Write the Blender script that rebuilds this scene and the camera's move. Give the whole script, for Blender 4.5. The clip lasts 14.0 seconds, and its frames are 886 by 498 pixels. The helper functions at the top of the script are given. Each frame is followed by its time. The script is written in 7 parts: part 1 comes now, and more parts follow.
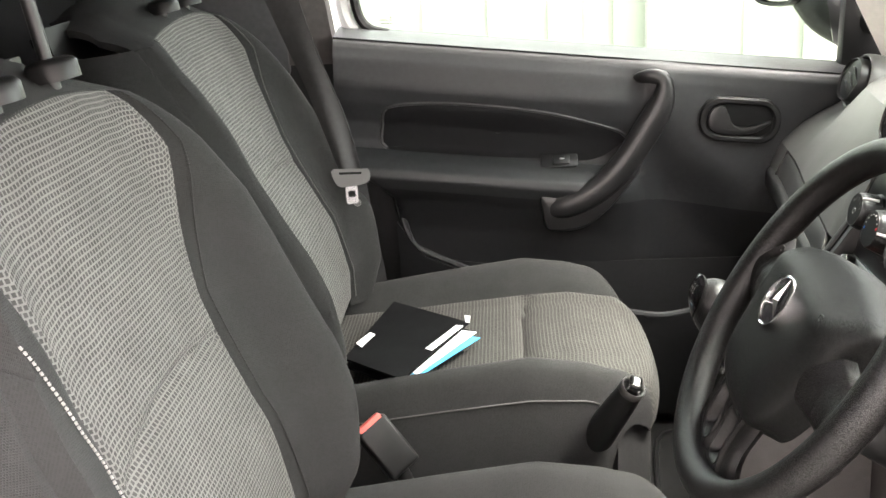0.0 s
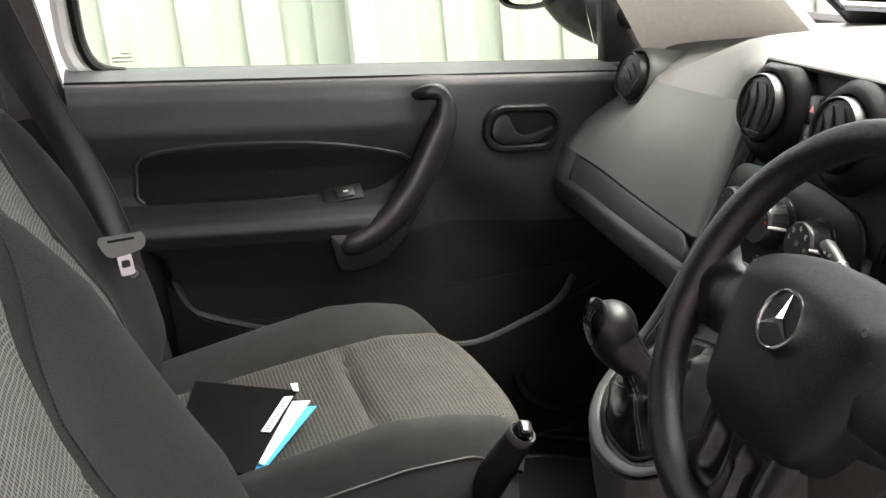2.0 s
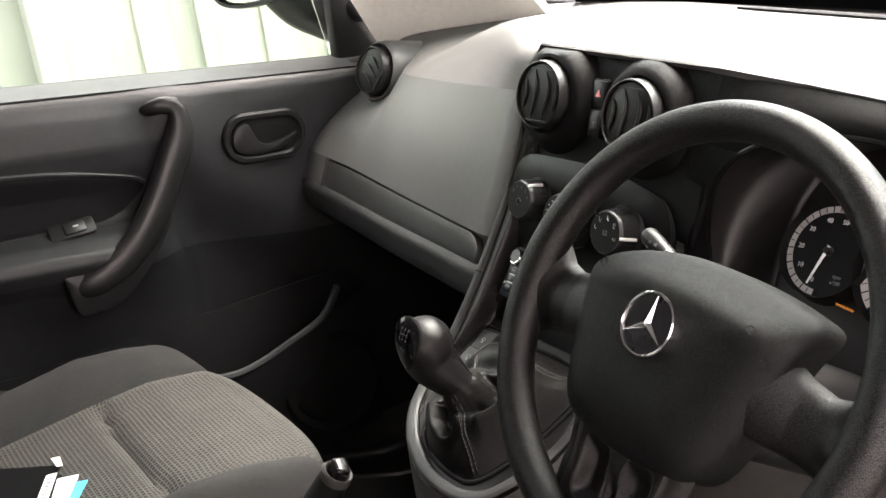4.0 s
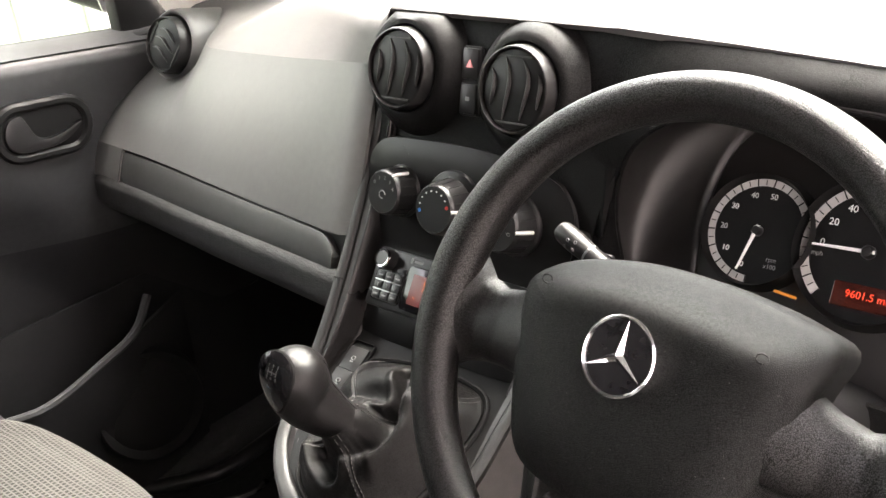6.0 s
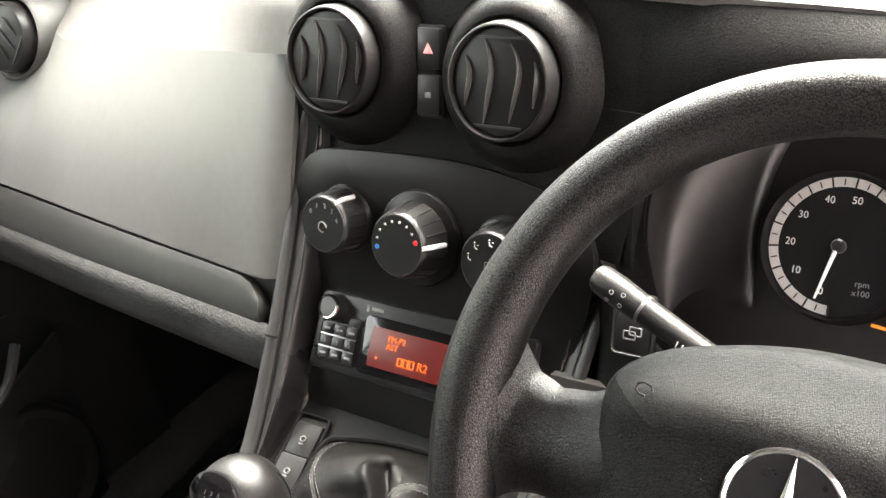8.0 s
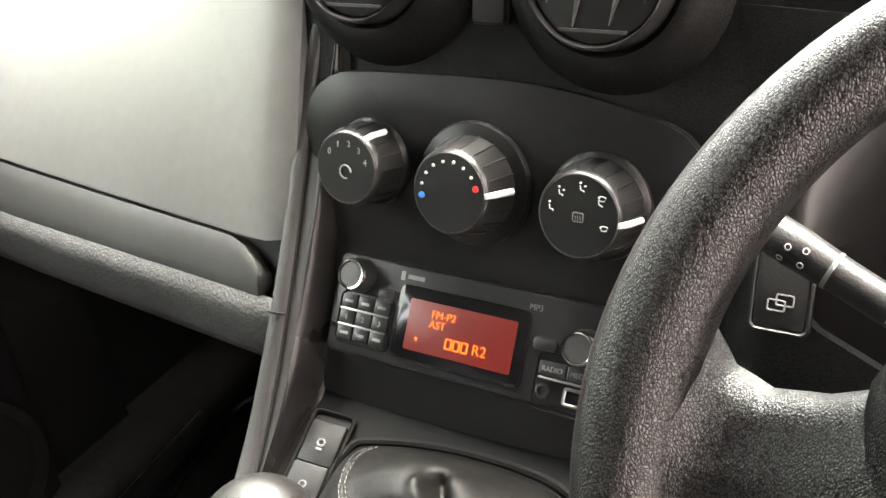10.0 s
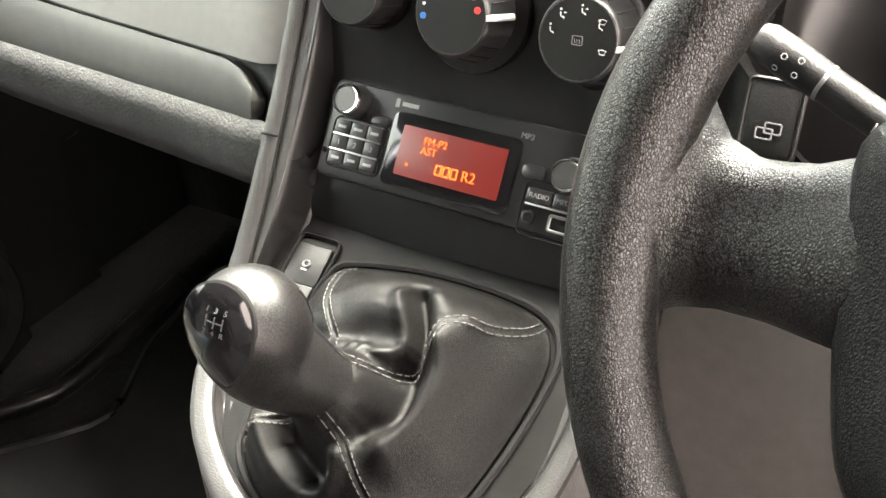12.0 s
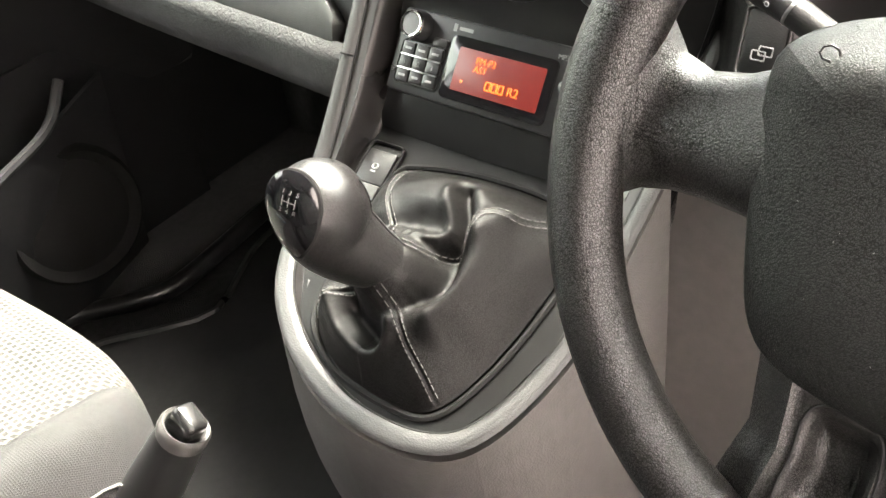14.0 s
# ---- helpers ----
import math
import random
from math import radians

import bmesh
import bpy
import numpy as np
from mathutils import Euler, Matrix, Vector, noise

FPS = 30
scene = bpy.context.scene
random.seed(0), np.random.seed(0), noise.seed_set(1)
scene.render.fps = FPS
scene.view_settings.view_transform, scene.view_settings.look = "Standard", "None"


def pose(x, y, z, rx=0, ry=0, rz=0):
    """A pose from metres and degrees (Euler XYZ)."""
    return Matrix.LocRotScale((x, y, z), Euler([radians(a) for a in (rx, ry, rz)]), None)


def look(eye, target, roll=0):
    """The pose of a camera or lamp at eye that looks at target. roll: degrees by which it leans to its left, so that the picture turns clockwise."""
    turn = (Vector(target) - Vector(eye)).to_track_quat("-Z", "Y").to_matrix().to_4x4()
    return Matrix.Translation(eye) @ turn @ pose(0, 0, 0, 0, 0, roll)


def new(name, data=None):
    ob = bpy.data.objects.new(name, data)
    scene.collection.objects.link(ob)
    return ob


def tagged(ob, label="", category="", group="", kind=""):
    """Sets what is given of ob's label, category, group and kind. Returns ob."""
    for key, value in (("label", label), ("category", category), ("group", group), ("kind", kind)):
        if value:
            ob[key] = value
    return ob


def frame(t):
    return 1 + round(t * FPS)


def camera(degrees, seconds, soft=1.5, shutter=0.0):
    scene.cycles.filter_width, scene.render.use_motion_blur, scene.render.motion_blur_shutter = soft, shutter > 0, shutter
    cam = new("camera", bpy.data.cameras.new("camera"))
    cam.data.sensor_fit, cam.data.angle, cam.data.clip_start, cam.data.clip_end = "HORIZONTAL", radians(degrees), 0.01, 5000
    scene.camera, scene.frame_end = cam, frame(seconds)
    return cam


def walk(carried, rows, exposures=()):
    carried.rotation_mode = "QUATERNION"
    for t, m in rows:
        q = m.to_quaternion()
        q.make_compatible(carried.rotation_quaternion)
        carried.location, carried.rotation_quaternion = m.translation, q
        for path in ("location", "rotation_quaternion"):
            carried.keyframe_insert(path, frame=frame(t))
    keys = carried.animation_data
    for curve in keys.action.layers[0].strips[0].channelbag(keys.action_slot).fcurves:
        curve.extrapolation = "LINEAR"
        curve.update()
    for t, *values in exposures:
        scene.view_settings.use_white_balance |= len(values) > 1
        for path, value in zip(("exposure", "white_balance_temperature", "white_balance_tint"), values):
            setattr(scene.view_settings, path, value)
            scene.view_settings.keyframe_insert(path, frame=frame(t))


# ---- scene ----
cam = camera(45.1, 14.0)
PATH = [
    (0, (0.197, -1.26, 1.133), (0.072, 0.639, 0.518), -2.9),
    (0.5, (0.116, -1.185, 1.129), (0.168, 0.716, 0.511), -3.2),
    (1, (0.038, -1.131, 1.125), (0.257, 0.759, 0.508), -3.6),
    (1.5, (-0.013, -1.08, 1.124), (0.343, 0.789, 0.508), -4.7),
    (2, (-0.021, -1.032, 1.117), (0.473, 0.806, 0.503), -5.7),
    (2.5, (-0.031, -0.996, 1.117), (0.612, 0.796, 0.504), -6.4),
    (3, (-0.055, -0.959, 1.12), (0.74, 0.769, 0.501), -6.5),
    (3.5, (-0.069, -0.914, 1.118), (0.846, 0.744, 0.474), -6.8),
    (3.7, (-0.069, -0.901, 1.122), (0.876, 0.734, 0.462), -7.1),
    (5.8, (-0.03, -0.689, 1.111), (1.23, 0.634, 0.297), -7.5),
    (6, (-0.022, -0.67, 1.111), (1.256, 0.635, 0.296), -7.8),
    (6.5, (0.017, -0.627, 1.105), (1.326, 0.637, 0.276), -8.3),
    (7, (0.058, -0.563, 1.095), (1.385, 0.657, 0.228), -9.5),
    (7.5, (0.093, -0.5, 1.086), (1.445, 0.658, 0.175), -10.4),
    (7.7, (0.104, -0.478, 1.086), (1.47, 0.656, 0.164), -10.3),
    (9.8, (0.204, -0.298, 1.013), (1.609, 0.722, 0.02), -9.8),
    (10, (0.204, -0.291, 1.002), (1.611, 0.715, -0.003), -9.5),
    (10.5, (0.194, -0.287, 0.988), (1.605, 0.68, -0.05), -8.3),
    (11, (0.183, -0.292, 0.975), (1.587, 0.649, -0.095), -7.2),
    (11.5, (0.169, -0.294, 0.965), (1.555, 0.634, -0.138), -6.1),
    (12, (0.159, -0.297, 0.961), (1.524, 0.629, -0.169), -5.0),
    (12.5, (0.144, -0.309, 0.96), (1.473, 0.642, -0.194), -4.7),
    (13, (0.129, -0.334, 0.973), (1.398, 0.67, -0.203), -5.6),
    (13.5, (0.117, -0.361, 0.988), (1.338, 0.678, -0.208), -6.5),
    (14, (0.098, -0.389, 1.0), (1.289, 0.671, -0.207), -7.7),
]
EXPOSURES = [(0.0, 4.6, 6850, 12), (1.5, 4.34, 6850, 12), (2.0, 3.9, 6850, 14), (2.5, 3.8, 6850, 15), (3.7, 4.0, 6900, 17), (6.0, 4.88, 7000, 18), (7.7, 5.35, 7050, 16), (10.0, 5.78, 7100, 13), (12.0, 6.1, 7130, 12), (14.0, 6.22, 7150, 12)]
walk(cam, [(t, look(e, g, r)) for t, e, g, r in PATH], EXPOSURES)

# ---- light ----
world = bpy.data.worlds.new("sky")
scene.world = world
world.use_nodes = True
wn = world.node_tree
wn.nodes.clear()
sky = wn.nodes.new("ShaderNodeTexSky")
sky.sky_type = 'NISHITA'
sky.sun_disc = False
sky.sun_elevation, sky.sun_rotation = radians(62), radians(86)
sky.air_density, sky.dust_density, sky.ozone_density = 1.0, 4.0, 1.0
grey = wn.nodes.new("ShaderNodeHueSaturation")
grey.inputs["Saturation"].default_value = 0.25
bg = wn.nodes.new("ShaderNodeBackground")
bg.inputs["Strength"].default_value = 0.15
wout = wn.nodes.new("ShaderNodeOutputWorld")
wn.links.new(sky.outputs[0], grey.inputs["Color"])
wn.links.new(grey.outputs[0], bg.inputs["Color"])
wn.links.new(bg.outputs[0], wout.inputs["Surface"])
sun_data = bpy.data.lights.new("sun", 'SUN')
sun_data.energy, sun_data.angle, sun_data.color = 1.0, radians(50), (1.0, 0.98, 0.94)
sun = new("sun", sun_data)
sun.matrix_world = look((1.85, 0.10, 4.2), (0.4, 0.0, 0.6))


# ---- materials ----
def material(name, color, rough=0.5, metal=0.0, spec=0.5):
    m = bpy.data.materials.new(name)
    m.use_nodes = True
    b = m.node_tree.nodes["Principled BSDF"]
    b.inputs["Base Color"].default_value = (*color, 1)
    b.inputs["Roughness"].default_value = rough
    b.inputs["Metallic"].default_value = metal
    b.inputs["Specular IOR Level"].default_value = spec
    return m, m.node_tree, b


def node(nt, kind, **inputs):
    n = nt.nodes.new(kind)
    for k, v in inputs.items():
        n.inputs[k.replace("_", " ")].default_value = v
    return n


def coords(nt, space="Object"):
    tc = nt.nodes.new("ShaderNodeTexCoord")
    return tc.outputs[space]


def vary(nt, b, color, amount=0.25, scale=9.0, rough=None):
    """Two scales of dirt and wear over a base colour and its gloss."""
    co = coords(nt)
    n1 = node(nt, "ShaderNodeTexNoise", Scale=scale, Detail=4.0)
    n2 = node(nt, "ShaderNodeTexNoise", Scale=scale * 14, Detail=3.0)
    nt.links.new(co, n1.inputs["Vector"])
    nt.links.new(co, n2.inputs["Vector"])
    mul = nt.nodes.new("ShaderNodeMath")
    mul.operation = 'MULTIPLY'
    nt.links.new(n1.outputs[0], mul.inputs[0])
    nt.links.new(n2.outputs[0], mul.inputs[1])
    ramp = nt.nodes.new("ShaderNodeMapRange")
    ramp.inputs["From Min"].default_value, ramp.inputs["From Max"].default_value = 0.12, 0.42
    ramp.inputs["To Min"].default_value, ramp.inputs["To Max"].default_value = 1 - amount, 1 + amount
    nt.links.new(mul.outputs[0], ramp.inputs["Value"])
    sc = nt.nodes.new("ShaderNodeVectorMath")
    sc.operation = 'SCALE'
    sc.inputs[0].default_value = color
    nt.links.new(ramp.outputs[0], sc.inputs["Scale"])
    nt.links.new(sc.outputs[0], b.inputs["Base Color"])
    if rough:
        rr = nt.nodes.new("ShaderNodeMapRange")
        rr.inputs["From Min"].default_value, rr.inputs["From Max"].default_value = 0.3, 0.7
        rr.inputs["To Min"].default_value, rr.inputs["To Max"].default_value = rough
        nt.links.new(n1.outputs[0], rr.inputs["Value"])
        nt.links.new(rr.outputs[0], b.inputs["Roughness"])
    return co


def grain(nt, b, co, scale=900.0, strength=0.25, distance=0.0004, kind="cells"):
    """Moulded leather-like grain."""
    if kind == "cells":
        t = node(nt, "ShaderNodeTexVoronoi", Scale=scale)
        t.feature = 'F1'
        src = t.outputs["Distance"]
    elif kind == "hide":
        # wrinkled cells, bent by a little noise and drawn out one way
        wob = node(nt, "ShaderNodeTexNoise", Scale=scale * 0.45, Detail=2.0)
        nt.links.new(co, wob.inputs["Vector"])
        mix = nt.nodes.new("ShaderNodeVectorMath")
        mix.operation = 'MULTIPLY_ADD'
        mix.inputs[1].default_value = (1.6 / scale,) * 3
        nt.links.new(wob.outputs["Color"], mix.inputs[0])
        nt.links.new(co, mix.inputs[2])
        mp = nt.nodes.new("ShaderNodeMapping")
        mp.inputs["Scale"].default_value = (1.0, 1.35, 0.75)
        nt.links.new(mix.outputs[0], mp.inputs["Vector"])
        t = node(nt, "ShaderNodeTexVoronoi", Scale=scale)
        t.feature = 'DISTANCE_TO_EDGE'
        top = nt.nodes.new("ShaderNodeMapRange")
        top.inputs["From Max"].default_value = 0.32
        nt.links.new(t.outputs["Distance"], top.inputs["Value"])
        src, co = top.outputs[0], mp.outputs[0]
        # the creases between the cells shine less: occlusion put into the specular level
        dull = nt.nodes.new("ShaderNodeMapRange")
        shine = b.inputs["Specular IOR Level"].default_value
        dull.inputs["From Max"].default_value = 0.7
        dull.inputs["To Min"].default_value = shine * 0.2
        dull.inputs["To Max"].default_value = shine * 1.2
        nt.links.new(src, dull.inputs["Value"])
        nt.links.new(dull.outputs[0], b.inputs["Specular IOR Level"])
    else:
        t = node(nt, "ShaderNodeTexNoise", Scale=scale, Detail=3.0)
        src = t.outputs[0]
    nt.links.new(co, t.inputs["Vector"])
    bump = node(nt, "ShaderNodeBump", Strength=strength, Distance=distance)
    nt.links.new(src, bump.inputs["Height"])
    nt.links.new(bump.outputs[0], b.inputs["Normal"])


def plastic(name, color, rough=(0.42, 0.55), scale=700.0, strength=0.3, distance=0.0005, amount=0.18, spec=0.5, kind="cells"):
    m, nt, b = material(name, color, 0.5, 0, spec)
    co = vary(nt, b, color, amount, 7.0, rough)
    grain(nt, b, co, scale, strength, distance, kind)
    return m


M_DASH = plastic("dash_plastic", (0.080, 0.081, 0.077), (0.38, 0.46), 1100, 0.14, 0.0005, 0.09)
M_DASHTOP = plastic("dash_top_plastic", (0.060, 0.059, 0.0567), (0.46, 0.54), 700, 0.30, 0.0005, 0.10, 0.28)
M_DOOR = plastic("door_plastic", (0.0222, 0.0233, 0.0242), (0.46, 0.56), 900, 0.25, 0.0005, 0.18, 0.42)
M_DOORDARK = plastic("door_dark_plastic", (0.010, 0.0103, 0.0108), (0.5, 0.65), 900, 0.25, 0.0005, 0.18, 0.3)
M_BLACK = plastic("black_plastic", (0.0065, 0.0065, 0.0065), (0.36, 0.46), 900, 0.2, 0.0005, 0.18, 0.32)
M_GRIP = plastic("wheel_leather_plastic", (0.0060, 0.0055, 0.0053), (0.31, 0.37), 820, 0.34, 0.0005, 0.18, 0.46, "hide")
M_PAD = plastic("airbag_pad_plastic", (0.0060, 0.0062, 0.0059), (0.38, 0.48), 900, 0.42, 0.0004, 0.18, 0.20, "hide")
M_STRIP = plastic("console_strip_plastic", (0.017, 0.0168, 0.0165), (0.42, 0.52), 900, 0.3, 0.0005, 0.18, 0.4)
M_SMOOTH = plastic("satin_black_plastic", (0.011, 0.011, 0.011), (0.26, 0.36), 300, 0.03)
M_PIT = material("deep_black", (0.006, 0.006, 0.006), 0.8, 0.0, 0.15)[0]
M_INSERT = plastic("door_insert_cloth", (0.008, 0.008, 0.0085), (0.75, 0.85), 900, 0.5, 0.0006, 0.2, 0.2)
M_HAZ = material("hazard_mark", (0.45, 0.16, 0.16), 0.5)[0]
M_GLOSS = material("gloss_black", (0.005, 0.005, 0.0055), 0.09, 0.0, 0.4)[0]
M_CHROME = material("chrome", (0.82, 0.82, 0.82), 0.12, 1.0)[0]
M_SATIN = material("satin_silver", (0.36, 0.36, 0.355), 0.32, 1.0)[0]
M_WHITE = material("white_marking", (0.55, 0.55, 0.53), 0.5)[0]
M_GREYMARK = material("grey_marking", (0.17, 0.17, 0.17), 0.5)[0]
M_REDMARK = material("red_marking", (0.6, 0.03, 0.03), 0.45)[0]
M_BLUEMARK = material("blue_marking", (0.02, 0.15, 0.5), 0.45)[0]
M_PAPER = material("paper", (0.80, 0.80, 0.79), 0.6)[0]
M_BLUEPAPER = material("blue_paper", (0.05, 0.38, 0.68), 0.55)[0]
M_FOLDER = plastic("folder_black", (0.004, 0.004, 0.0045), (0.6, 0.75), 500, 0.1, 0.0005, 0.18, 0.06)
M_BUCKLE = material("buckle_red", (0.62, 0.10, 0.08), 0.4)[0]
M_BODY = material("white_car_paint", (0.78, 0.78, 0.77), 0.25)[0]
M_RUBBER = plastic("rubber", (0.014, 0.014, 0.014), (0.65, 0.8), 300, 0.1, 0.0005, 0.18, 0.2)
M_CARPET = plastic("carpet", (0.026, 0.026, 0.0255), (0.9, 1.0), 500, 0.9, 0.003, 0.4, 0.1, "noise")
# headliner is out of view; its dark tone keeps bounce off upward faces
M_LINER = plastic("headliner", (0.10, 0.098, 0.095), (0.9, 1.0), 500, 0.4, 0.001, 0.08, 0.2, "noise")
M_LEATHER = plastic("gaiter_leather", (0.0052, 0.0050, 0.0048), (0.36, 0.46), 900, 0.30, 0.0004, 0.2, 0.20, "hide")
M_THREAD = material("grey_thread", (0.06, 0.058, 0.055), 0.8)[0]
M_BELT = plastic("belt_webbing", (0.034, 0.034, 0.0337), (0.55, 0.7), 1200, 0.5, 0.0006)


def fabric(name, dark, light, pitch, share, stretch=1.0, skew=0.0):
    """Woven seat cloth: rows of light stitches on a dark ground, laid out in metres over the UV map."""
    m, nt, b = material(name, dark, 0.85, 0, 0.2)
    uv = coords(nt, "UV")
    mp = nt.nodes.new("ShaderNodeMapping")
    mp.inputs["Scale"].default_value = (1 / pitch, 1 / (pitch * stretch), 1)
    mp.inputs["Rotation"].default_value = (0, 0, radians(skew))
    sep = nt.nodes.new("ShaderNodeSeparateXYZ")
    swap = nt.nodes.new("ShaderNodeCombineXYZ")
    nt.links.new(uv, sep.inputs[0])
    nt.links.new(sep.outputs[1], swap.inputs[0])
    nt.links.new(sep.outputs[0], swap.inputs[1])
    nt.links.new(swap.outputs[0], mp.inputs["Vector"])
    br = node(nt, "ShaderNodeTexBrick", Scale=1.0, Mortar_Size=share, Mortar_Smooth=0.5, Brick_Width=1.0, Row_Height=1.0)
    br.inputs["Color1"].default_value = (*dark, 1)
    br.inputs["Color2"].default_value = (*[c * 1.5 for c in dark], 1)
    br.inputs["Mortar"].default_value = (*light, 1)
    nt.links.new(mp.outputs[0], br.inputs["Vector"])
    ns = node(nt, "ShaderNodeTexNoise", Scale=14.0, Detail=5.0)
    nt.links.new(uv, ns.inputs["Vector"])
    mr = nt.nodes.new("ShaderNodeMapRange")
    mr.inputs["To Min"].default_value, mr.inputs["To Max"].default_value = 0.75, 1.25
    nt.links.new(ns.outputs[0], mr.inputs["Value"])
    sc = nt.nodes.new("ShaderNodeVectorMath")
    sc.operation = 'SCALE'
    nt.links.new(br.outputs["Color"], sc.inputs[0])
    nt.links.new(mr.outputs[0], sc.inputs["Scale"])
    nt.links.new(sc.outputs[0], b.inputs["Base Color"])
    bump = node(nt, "ShaderNodeBump", Strength=0.8, Distance=0.0012)
    nt.links.new(br.outputs["Fac"], bump.inputs["Height"])
    nt.links.new(bump.outputs[0], b.inputs["Normal"])
    return m


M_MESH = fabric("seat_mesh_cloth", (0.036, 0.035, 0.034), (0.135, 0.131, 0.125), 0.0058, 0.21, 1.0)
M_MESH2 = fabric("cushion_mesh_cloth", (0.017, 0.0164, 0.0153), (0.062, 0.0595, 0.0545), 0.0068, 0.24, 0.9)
M_CLOTH = fabric("seat_side_cloth", (0.0165, 0.0165, 0.0166), (0.0265, 0.0265, 0.0260), 0.0020, 0.2)


def glowing(name, color, strength):
    m, nt, b = material(name, tuple(c * 0.04 for c in color), 0.4)
    b.inputs["Emission Color"].default_value = (*color, 1)
    b.inputs["Emission Strength"].default_value = strength
    return m


M_LCD = glowing("lcd_red_backlight", (1.0, 0.065, 0.045), 0.0028)
M_LCDTEXT = glowing("lcd_text", (1.0, 0.17, 0.014), 0.045)
M_ODO = glowing("odometer_text", (1.0, 0.07, 0.03), 0.055)
M_AMBER = glowing("warning_lamp", (1.0, 0.36, 0.05), 0.022)


def glass(name, tint):
    m = bpy.data.materials.new(name)
    m.use_nodes = True
    nt = m.node_tree
    nt.nodes.clear()
    tr = nt.nodes.new("ShaderNodeBsdfTransparent")
    tr.inputs["Color"].default_value = (*tint, 1)
    gl = nt.nodes.new("ShaderNodeBsdfGlossy")
    gl.inputs["Roughness"].default_value = 0.02
    fr = nt.nodes.new("ShaderNodeFresnel")
    fr.inputs["IOR"].default_value = 1.3
    mx = nt.nodes.new("ShaderNodeMixShader")
    o = nt.nodes.new("ShaderNodeOutputMaterial")
    nt.links.new(fr.outputs[0], mx.inputs[0])
    nt.links.new(tr.outputs[0], mx.inputs[1])
    nt.links.new(gl.outputs[0], mx.inputs[2])
    nt.links.new(mx.outputs[0], o.inputs["Surface"])
    return m


M_GLASS = glass("window_glass", (0.90, 0.94, 0.91))
M_SIDEGLASS = glass("tinted_side_glass", (0.80, 0.845, 0.79))


# ---- building tools ----
V = Vector


def thing(name, at, label, category, kind="", group=""):
    e = new(name)
    e.empty_display_size = 0.05
    e.location = at
    return tagged(e, label, category, group, kind)


def link(name, mesh, mat, parent=None, label="", smooth=True):
    mesh.materials.append(mat)
    if smooth:
        mesh.polygons.foreach_set("use_smooth", [True] * len(mesh.polygons))
    ob = new(name, mesh)
    if parent is not None:
        ob.parent = parent
        ob.matrix_parent_inverse = Matrix.Translation(-parent.location) if parent.type == 'EMPTY' else Matrix()
    if label:
        ob["label"] = label
    return ob


def part(name, bm, mat, parent, label="", smooth=True, sharp=40):
    bmesh.ops.recalc_face_normals(bm, faces=bm.faces[:])
    me = bpy.data.meshes.new(name)
    bm.to_mesh(me)
    bm.free()
    ob = link(name, me, mat, parent, label, smooth)
    if smooth and sharp:
        me.set_sharp_from_angle(angle=radians(sharp))
    return ob


def raw(verts, faces):
    bm = bmesh.new()
    vs = [bm.verts.new(v) for v in verts]
    for f in faces:
        try:
            bm.faces.new([vs[i] for i in f])
        except ValueError:
            pass
    return bm


def sheet(f, nu, nv, thick=0.004, u0=0.0, u1=1.0, v0=0.0, v1=1.0, flip=False, uvs=None):
    """A shell with thickness over f(u, v) -> place; the front is where du x dv points (or the other way with flip)."""
    bm = bmesh.new()
    lay = bm.loops.layers.uv.new("UVMap")
    P = [[V(f(u0 + (u1 - u0) * i / nu, v0 + (v1 - v0) * j / nv)) for j in range(nv + 1)] for i in range(nu + 1)]
    N = [[None] * (nv + 1) for _ in range(nu + 1)]
    for i in range(nu + 1):
        for j in range(nv + 1):
            a = P[min(i + 1, nu)][j] - P[max(i - 1, 0)][j]
            b = P[i][min(j + 1, nv)] - P[i][max(j - 1, 0)]
            n = a.cross(b)
            if n.length < 1e-12:
                n = V((0, 0, 1))
            n.normalize()
            N[i][j] = -n if flip else n
    S = {}
    for j in range(nv + 1):
        d = 0.0
        for i in range(nu + 1):
            if i:
                d += (P[i][j] - P[i - 1][j]).length
            S[i, j] = [d, 0.0]
    for i in range(nu + 1):
        d = 0.0
        row = []
        for j in range(nv + 1):
            if j:
                d += (P[i][j] - P[i][j - 1]).length
            row.append(d)
        for j in range(nv + 1):
            S[i, j][1] = row[j] - row[-1] / 2
    A = [[bm.verts.new(P[i][j]) for j in range(nv + 1)] for i in range(nu + 1)]
    B = [[bm.verts.new(P[i][j] - N[i][j] * thick) for j in range(nv + 1)] for i in range(nu + 1)]

    def face(vs, keys):
        fc = bm.faces.new(vs)
        for lp, k in zip(fc.loops, keys):
            lp[lay].uv = S[k]
    for i in range(nu):
        for j in range(nv):
            ks = [(i, j), (i + 1, j), (i + 1, j + 1), (i, j + 1)]
            face([A[a][b] for a, b in ks], ks)
            face([B[a][b] for a, b in reversed(ks)], ks[::-1])
    for i in range(nu):
        for j in (0, nv):
            ks = [(i, j), (i + 1, j), (i + 1, j), (i, j)]
            face([A[i][j], A[i + 1][j], B[i + 1][j], B[i][j]], ks)
    for j in range(nv):
        for i in (0, nu):
            ks = [(i, j), (i, j + 1), (i, j + 1), (i, j)]
            face([A[i][j], A[i][j + 1], B[i][j + 1], B[i][j]], ks)
    return bm


